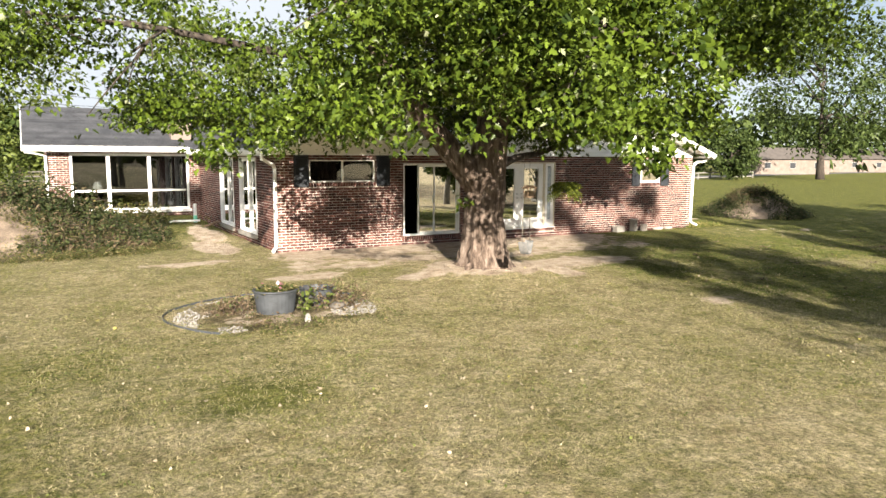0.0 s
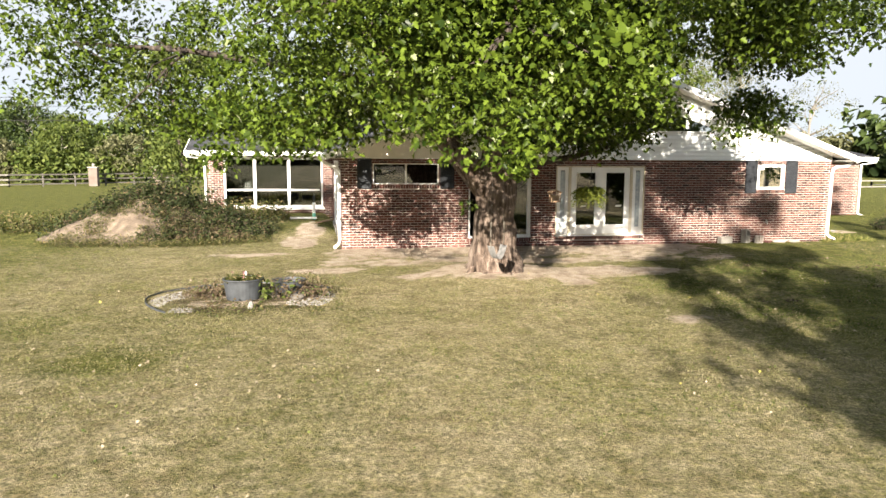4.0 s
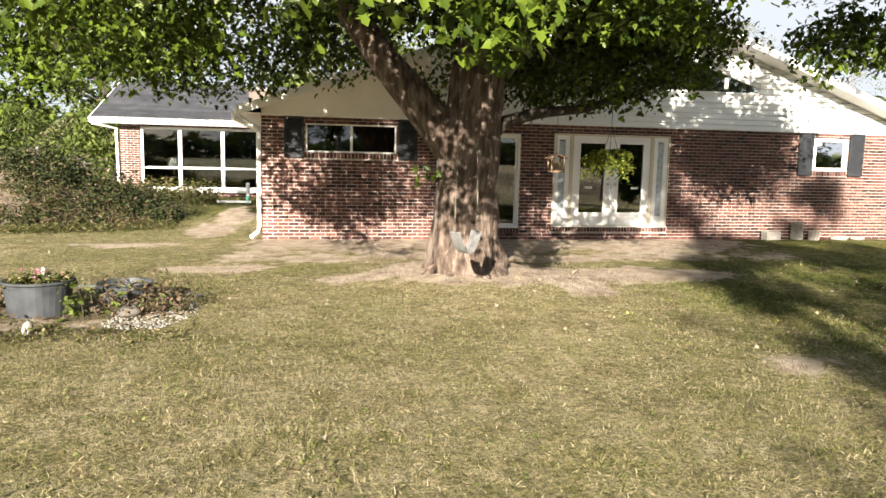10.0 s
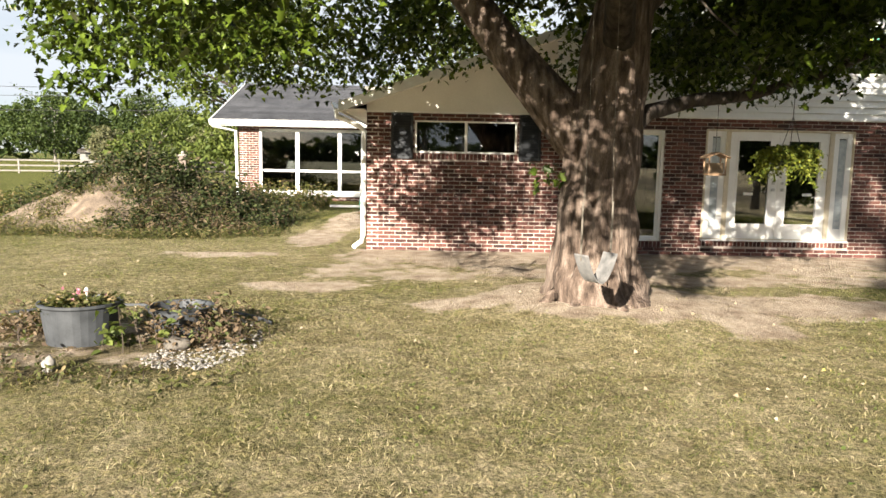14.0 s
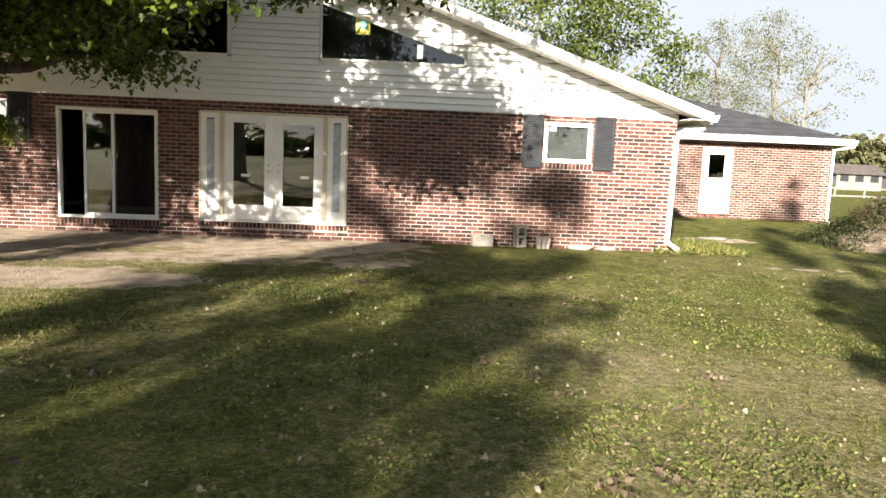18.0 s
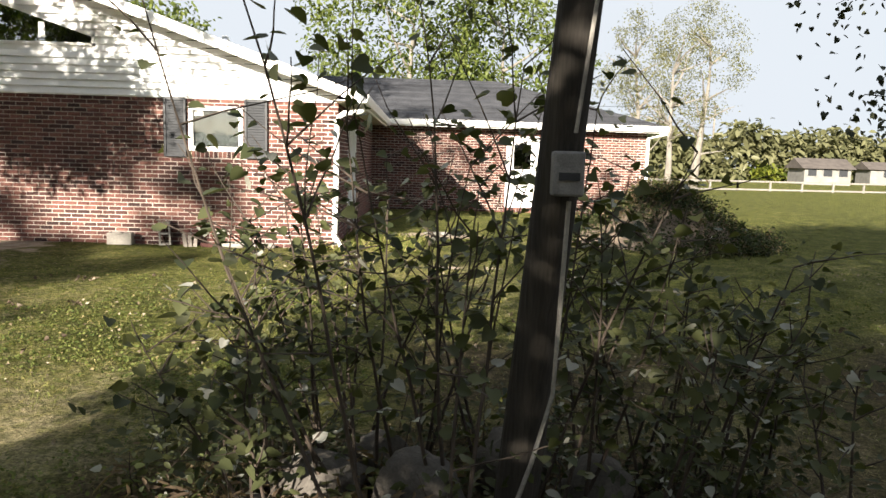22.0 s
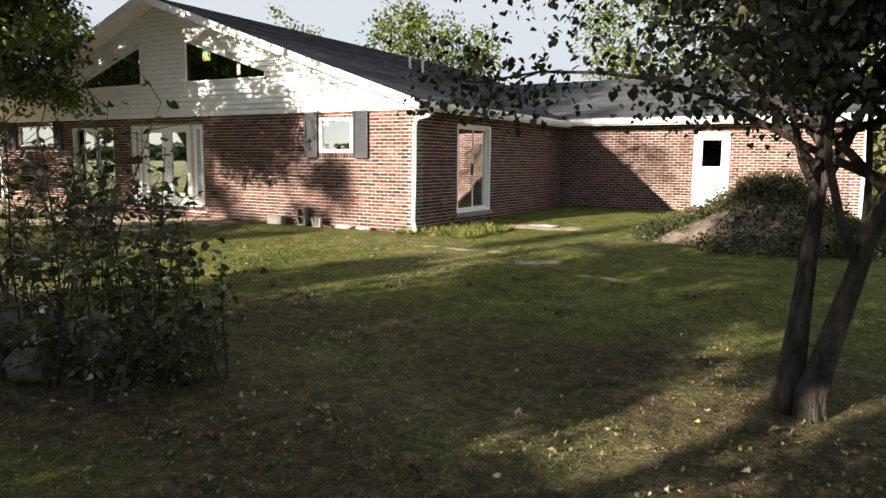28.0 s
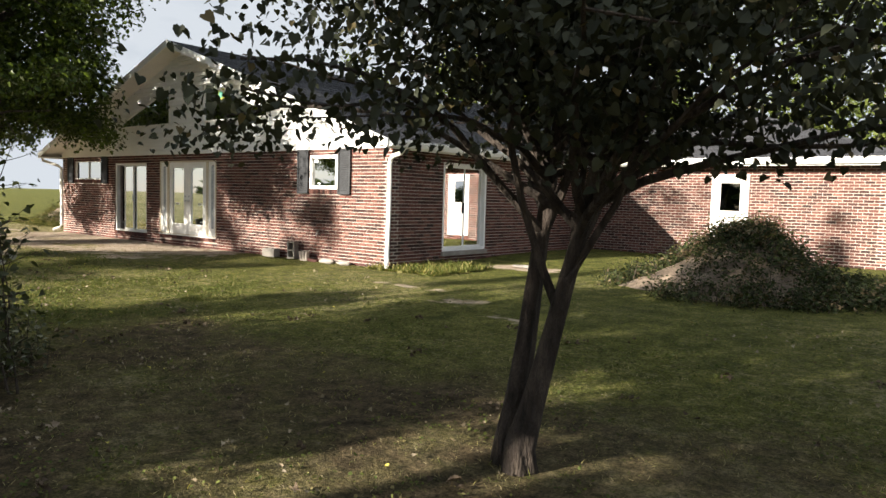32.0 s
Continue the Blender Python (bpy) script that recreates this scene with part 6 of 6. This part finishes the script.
for k in range(110):
    a, el = rng.uniform(0, 2 * math.pi), rng.uniform(-0.1, 1.2)
    ln = rng.uniform(0.24, 0.42)
    for i in range(14):
        u = i / 13
        q = (math.cos(a) * ln * u * math.cos(el * (1 - u)), math.sin(a) * ln * u * math.cos(el * (1 - u)), 0.05 + ln * (math.sin(el) * u - 0.95 * u * u))
        for s in (-1, 1):
            fr.append((q[0] + rng.gauss(0, 0.012), q[1] + rng.gauss(0, 0.012), q[2]))
            frs.append(0.075 * (1.1 - 0.5 * u))
leaves("fronds", FERN, fr, frs, OVAL, fb, hang=0.5, seed=12)
bf = thing("bird_feeder", "small wooden cage bird feeder hanging from the limb", "bird feeder", (4.59, -4.49, 1.62))
Mesh().box(-0.11, -0.09, -0.13, 0.11, 0.09, -0.10).to("tray", WOODBOX, bf)
Mesh().prism([(-0.14, -0.12, 0.09), (0, -0.12, 0.15), (0.14, -0.12, 0.09), (0.14, -0.12, 0.075), (0, -0.12, 0.135), (-0.14, -0.12, 0.075)], (0, 0, 0), (0, 0.24, 0)).to("lid", WOODBOX, bf)
for sx in (-1, 1):
    for sy in (-1, 1):
        Mesh().box(sx * 0.10 - 0.008, sy * 0.08 - 0.008, -0.10, sx * 0.10 + 0.008, sy * 0.08 + 0.008, 0.10).to("post", WOODBOX, bf)
Mesh().box(-0.085, -0.065, -0.098, 0.085, 0.065, 0.02).to("suet_cake", DRY_WEED, bf)
Mesh().tube([(0, 0, 0.13), (0, 0, 0.72)], [0.004, 0.004], 5).to("hook", WIRE, bf)

# pole with meter box and cable
po = thing("utility_pole", "weathered dark wooden pole with a small grey box and cable", "pole", (17.04, -9.35, -0.3))
Mesh().tube([(-0.013, 0.019, -0.2), (0.038, -0.056, 0.6), (0.141, -0.206, 2.2), (0.353, -0.516, 5.5)], [0.100, 0.094, 0.084, 0.074], 18, 0.06, 4).to("post", POLE_WOOD, po)
Mesh().box(0.065, -0.34, 1.72, 0.185, -0.265, 1.89).to("box", RUBBER, po, "grey plastic junction box", bevel=0.01)
Mesh().box(0.085, -0.348, 1.78, 0.165, -0.338, 1.81).to("slot", SHUTTER, po)
Mesh().tube([(0.14, -0.285, 1.70), (0.135, -0.245, 1.3), (0.13, -0.205, 0.9), (0.06, -0.185, 0.6), (-0.03, -0.165, 0.3), (-0.07, -0.18, 0.02)], [0.010] * 6, 6).to("cable", FENCE_PALE, po, "pale grey cable")
Mesh().tube([(0.15, -0.30, 1.96), (0.21, -0.355, 2.6), (0.285, -0.45, 3.6), (0.41, -0.60, 5.3)], [0.009] * 4, 6).to("cable", FENCE_PALE, po, "pale grey cable")


# saplings round the pole
def sapling(x, y, h, seed, lean):
    rng = random.Random(seed)
    z = ground_z(x, y)
    t = thing("sapling", "thin sapling with sparse rounded dull green leaves", "sapling", (x, y, z), "saplings round the pole")
    stems, pts, sizes = [], [], []
    for k in range(rng.choice((2, 3, 3))):
        st = limb((rng.gauss(0, 0.06), rng.gauss(0, 0.06), -0.05), (lean[0] + rng.gauss(0, 0.16), lean[1] + rng.gauss(0, 0.16), 1), h * rng.uniform(0.7, 1.05), 0.07, 9, rng)
        Mesh().tube(st, taper(0.013, 0.003, len(st)), 6).to("stem", TWIG, t)
        for i in range(3, len(st)):
            for _ in range(rng.choice((1, 1, 2) if i > 4 else (0, 1))):
                tw = limb(st[i], (rng.uniform(-1, 1), rng.uniform(-1, 1), rng.uniform(0.0, 0.9)), h * rng.uniform(0.12, 0.3), 0.15, 4, rng)
                Mesh().tube(tw, taper(0.005, 0.002, len(tw)), 4).to("twig", TWIG, t)
                for q in tw[1:]:
                    for _ in range(rng.choice((0, 1, 1, 2, 2))):
                        pts.append((q[0] + rng.gauss(0, 0.05), q[1] + rng.gauss(0, 0.05), q[2] + rng.gauss(0, 0.03)))
                        sizes.append(rng.uniform(0.04, 0.082))
            for _ in range(2 if i > 4 else 1):
                pts.append((st[i][0] + rng.gauss(0, 0.04), st[i][1] + rng.gauss(0, 0.04), st[i][2] + rng.gauss(0, 0.05)))
                sizes.append(rng.uniform(0.045, 0.09))
    leaves("foliage", SAPLING_LEAF, pts, sizes, HEART, t, hang=0.1, seed=seed)


rs = random.Random(77)
for i, (x, y, h, lx, ly) in enumerate(((16.55, -8.75, 2.3, -0.1, 0.0), (16.1, -8.6, 2.2, -0.15, 0.1), (16.8, -9.0, 2.6, -0.05, 0.05), (16.3, -9.0, 2.0, -0.25, 0.0), (15.8, -8.75, 1.6, -0.2, 0.1), (17.0, -8.4, 2.0, 0.0, 0.15), (17.55, -8.55, 1.9, 0.1, 0.1),
                                       (17.9, -8.3, 1.5, 0.2, 0.0), (17.4, -8.0, 1.9, 0.1, 0.1), (18.15, -8.9, 1.45, 0.15, 0.0), (16.2, -8.1, 1.9, 0.0, 0.2), (16.75, -9.6, 2.4, 0.05, 0.0), (17.75, -9.2, 1.4, 0.25, -0.1), (18.6, -9.4, 1.3, 0.1, 0.05),
                                       (15.6, -8.3, 1.3, -0.2, 0.0), (16.65, -8.3, 2.4, 0.05, 0.0), (15.95, -9.15, 1.2, -0.25, -0.1), (17.2, -8.9, 2.2, 0.12, 0.0), (18.0, -8.6, 1.4, 0.1, 0.1), (18.6, -8.5, 1.2, 0.1, 0.0), (17.45, -9.0, 1.7, 0.1, 0.1), (16.45, -9.5, 2.6, -0.1, -0.1))):
    sapling(x, y, h, 100 + i, (lx, ly))
weeds("undergrowth", scatter(16.9, -8.6, 1.8, 0.9, 150, 51), SAPLING_LEAF, 4, 0.5, 51, "dull undergrowth and dead stalks round the stones", 0.06)
weeds("dry_grass", scatter(16.0, -9.0, 0.8, 0.5, 45, 52), DRY_WEED, 6, 0.25, 52, "dry brown grass and leaves by the stones", 0.10, LONG)

# leftover building bits by the wall
def block(x, y, turn, up):
    b = thing("concrete_block", "grey hollow concrete block leaning on its end by the wall" if up else "grey concrete block lying by the brick wall", "concrete block", (x, y, ground_z(x, y) + 0.02), "concrete blocks")
    m = Mesh()
    w, d, h = 0.39, 0.19, 0.19
    for y0 in (0, d - 0.03):
        m.box(-w / 2, y0 - d / 2, 0, w / 2, y0 - d / 2 + 0.03, h)
    for x0 in (-w / 2, -0.015, w / 2 - 0.03):
        m.box(x0, -d / 2 + 0.03, 0, x0 + 0.03, d / 2 - 0.03, h)
    o = m.to("block", CONCRETE, b)
    o.matrix_basis = (Matrix.Translation((0, 0, 0.195)) @ Matrix.Rotation(radians(88), 4, "Y") @ Matrix.Rotation(radians(90), 4, "X") @ Matrix.Translation((0, 0, -0.095))) if up else Matrix.Identity(4)
    b.rotation_euler = (0, 0, turn)


block(11.5, -0.22, 0.1, False)
block(12.22, -0.16, 0.3, True)
for i, x in enumerate((12.58, 12.66, 12.74)):
    ob = Mesh().box(-0.03, -0.05, 0, 0.03, 0.05, 0.22).to("brick", MORTAR, bevel=0.004)
    ob.location, ob.rotation_euler = (x, -0.18, ground_z(x, -0.2)), (0.12, 0.1 * (i - 1), 0.2)
    tagged(ob, "loose pale brick standing on end by the wall", "brick", "loose bricks")
ob = Mesh().box(-0.11, -0.05, 0, 0.11, 0.05, 0.06).to("brick", BRICK, bevel=0.004)
ob.location, ob.rotation_euler = (12.95, -0.2, ground_z(13, -0.2)), (0, 0.2, 0.5)
tagged(ob, "loose red brick lying by the wall", "brick", "loose bricks")
stone(13.4, -0.16, (0.26, 0.1, 0.06), 41, "flat broken concrete lying by the wall", CONCRETE)
stone(13.9, -0.14, (0.2, 0.08, 0.05), 42, "flat broken concrete lying by the wall", CONCRETE)
stone(17.0, 2.3, (0.36, 0.16, 0.035), 44, "pale flat stone slab in the grass", PEBBLE)

# drain pipe stub and boards by the west wall
pp = thing("drain_pipe", "white plastic pipe stub with a green lower collar", "pipe", (-0.75, 6.75, ground_z(-0.75, 6.75)))
Mesh().tube([(0, 0, 0.22), (0, 0, 0.62)], [0.055, 0.055], 14).to("pipe", WHITE_PLASTIC, pp)
Mesh().tube([(0, 0, -0.05), (0, 0, 0.24)], [0.066, 0.062], 14).to("collar", PVC_GREEN, pp)
Mesh().box(-0.85, -0.22, 0.05, 0.1, -0.14, 0.11).to("arm", WHITE_PLASTIC, pp)
bd = Mesh().box(-0.5, -0.07, 0, 0.5, 0.07, 0.035).to("board", WOODBOX, bevel=0.004)
bd.location, bd.rotation_euler = (-0.35, 5.9, ground_z(-0.4, 5.9) + 0.05), (0, -0.06, 0.9)
tagged(bd, "weathered brown board lying by the doors", "board")

# lamp in the left room, bin by the garage
lp = thing("table_lamp", "table lamp with cream shade behind the picture window", "lamp", (-3.38, YL + 0.75, 0.85))
Mesh().lathe((0, 0, 0), [(0.08, 0), (0.07, 0.02), (0.02, 0.05), (0.015, 0.35), (0.02, 0.38)], 14).to("base", WOODBOX, lp)
Mesh().lathe((0, 0, 0.36), [(0.19, 0), (0.11, 0.26), (0.105, 0.26), (0.185, 0)], 20).to("shade", LAMP_SHADE, lp)
tbl = thing("side_table", "dark wooden side table under the lamp", "table", (-3.38, YL + 0.75, 0.02))
Mesh().box(-0.3, -0.25, 0.79, 0.3, 0.25, 0.83).to("tabletop", WOODBOX, tbl)
for sx in (-0.26, 0.26):
    for sy in (-0.21, 0.21):
        Mesh().box(sx - 0.02, sy - 0.02, -0.02, sx + 0.02, sy + 0.02, 0.79).to("leg", WOODBOX, tbl)
bn = thing("trash_bin", "dark wheeled trash bin beyond the garage corner", "bin", (24.0, 15.5, 0.1))
Mesh().prism([(-0.28, -0.28, 0), (0.28, -0.28, 0), (0.33, -0.28, 0.95), (-0.33, -0.28, 0.95)], (0, 0, 0), (0, 0.6, 0)).to("body", PLASTIC, bn)
Mesh().box(-0.35, -0.31, 0.95, 0.35, 0.36, 1.02).to("lid", PLASTIC, bn, bevel=0.02)
for sx in (-0.3, 0.3):
    Mesh().tube([(sx - 0.03, 0.3, 0.1), (sx + 0.03, 0.3, 0.1)], [0.1, 0.1], 14).to("wheel", RUBBER, bn)

# ---- bricks ----
bricks(front, BASE + 0.02, TOP - 0.005, front_holes + [sill(W1), sill(W2), sill(SL), sill(FD)], 300, [sill(W1), sill(W2), sill(SL), sill(FD)], (9.6, 15.2))
bricks(east, BASE + 0.02, TOP - 0.005, [SD], 300, (), (0, 8.1))
bricks(garage, BASE + 0.02, TOP + 0.01, [GD], 300, [sill(GD)], (0, 8))
bricks(west, BASE + 0.02, TOP - 0.005, [(YL - 6.3, YL - 4.5, 0.22, 2.36), (YL - 3.75, YL - 1.9, 0.22, 2.36)], 200, (), (5, 10))
bricks(left_wing, BASE + 0.02, TOP + 0.09, [LW], 200, (), (0, 5))
bricks(left_end, BASE + 0.02, TOP + 0.09, [], 0)
bricks(garage_end, BASE + 0.02, TOP + 0.01, [], 0)

# ---- grass blades and fallen leaves ----
def blades(name, n, box, mat, seed, label, size, want, outline=None, hang=-0.75):
    rng = random.Random(seed)
    pts, sizes = [], []
    while len(pts) < n:
        x, y = rng.uniform(box[0], box[2]), rng.uniform(box[1], box[3])
        if rng.random() > want(x, y) or (0 < x < X1 and y > -0.1) or (y > YG - 0.1 and x > X1) or (y > YL - 0.1):
            continue
        z = ground_z(x, y)
        for _ in range(3):
            pts.append((x + rng.gauss(0, 0.03), y + rng.gauss(0, 0.03), z + (0.02 if outline else 0.0)))
            sizes.append(size * rng.uniform(0.5, 1.4))
    ob = leaves(name, mat, pts, sizes, outline or [(0, 0), (0.4, 0.05), (1.0, 0)], hang=hang, seed=seed, fold=0.4)
    tagged(ob, label, "grass", kind="stuff")


clear = lambda x, y: max(0.0, 1 - 1.5 * bare(x, y) - 0.6 * mould_and_shade(x, y))
blades("grass", 52000, (-10, -17, 12, 4), BLADE, 61, "short dry straw-coloured grass", 0.036, lambda x, y: clear(x, y) * max(0.1, 1.1 - green(x, y)))
blades("grass", 40000, (4, -13, 27, 8), BLADE_GREEN, 62, "short green grass", 0.038, lambda x, y: clear(x, y) * min(1.0, green(x, y) + 0.2))
blades("grass", 14000, (-10, -6, 2, 9), BLADE_GREEN, 63, "longer green grass near the house", 0.06, lambda x, y: clear(x, y) * min(1.0, green(x, y) + 0.2))
near_lawn = lambda x, y: clear(x, y) * (0.45 + 0.55 * smooth(-0.2, 0.3, noise.noise(Vector((x * 3.0, y * 3.0, 5.0)))))
blades("grass", 66000, (-5.5, -13.5, 7.5, -4.6), BLADE, 71, "short tufted half-dry grass", 0.042, near_lawn)
blades("grass", 24000, (-5.5, -13.5, 7.5, -4.6), BLADE_GREEN, 72, "short green tufts in the dry lawn", 0.040, lambda x, y: near_lawn(x, y) * smooth(0.0, 0.4, noise.noise(Vector((x * 1.1, y * 1.1, 9.0))) + 0.1))
tufts = lambda x, y: smooth(-0.1, 0.25, noise.noise(Vector((x * 2.2, y * 2.2, 1.0)))) * clear(x, y)
blades("grass", 24000, (5, -11.5, 16, -2.5), BLADE_GREEN, 67, "tufted green grass and clover", 0.045, tufts)
blades("grass", 14000, (15, -11, 27, -4), BLADE, 64, "dry grass in the shade of the trees", 0.038, lambda x, y: clear(x, y))
blades("grass", 2600, (14.8, -0.35, 16.6, 1.6), BLADE_GREEN, 65, "long green grass along the corner of the house", 0.16, lambda x, y: 1.0)
leafy = lambda x, y: smooth(-0.15, 0.35, noise.noise(Vector((x * 0.7, y * 0.7, 8.0))) + 0.35 * noise.noise(Vector((x * 3.1, y * 3.1, 2.0)))) * clear(x, y)
blades("clover", 28000, (6, -10.8, 16, -3), CLOVER, 66, "low leafy patches of clover in the lawn", 0.021, leafy, ROUND, -0.1)
blades("clover", 9000, (16, -10.8, 27, -1), CLOVER, 68, "low leafy patches of clover in the shade", 0.021, leafy, ROUND, -0.1)
blades("clover", 2200, (-9, -14, 6, -6), CLOVER, 69, "thin clover in the dry lawn", 0.021, leafy, ROUND, -0.1)
rng = random.Random(99)
lit, ls = [], []
for _ in range(3600):
    x, y = rng.uniform(-9, 27), rng.uniform(-15.5, -1.0)
    if noise.noise(Vector((x * 0.25, y * 0.25, 3.3))) + (0.35 if x > 3 else 0.1) < 0.18 * rng.random():
        continue
    lit.append((x, y, ground_z(x, y) + 0.035))
    ls.append(rng.uniform(0.016, 0.05))
for _ in range(1100):
    x, y = rng.uniform(13.5, 26), rng.uniform(-13, -5)
    if noise.noise(Vector((x * 0.5, y * 0.5, 5.3))) < 0.25 * rng.random() - 0.1:
        continue
    lit.append((x, y, ground_z(x, y) + 0.035))
    ls.append(rng.uniform(0.015, 0.038))
tagged(leaves("fallen_leaves", LITTER, lit, ls, MAPLE, hang=0.0, seed=17, fold=0.5), "pale curled fallen maple leaves on the lawn", "leaves", kind="stuff")

brown, bs = [], []
for _ in range(170):
    x, y = rng.uniform(7, 26), rng.uniform(-12, -3)
    for _ in range(rng.choice((1, 2, 5, 9))):
        px_, py_ = x + rng.gauss(0, 0.07), y + rng.gauss(0, 0.05)
        brown.append((px_, py_, ground_z(px_, py_) + 0.03))
        bs.append(rng.uniform(0.03, 0.065))
tagged(leaves("fallen_leaves", LITTER_BROWN, brown, bs, MAPLE, hang=0.1, seed=18, fold=0.7), "brown curled fallen leaves in small heaps", "leaves", kind="stuff")
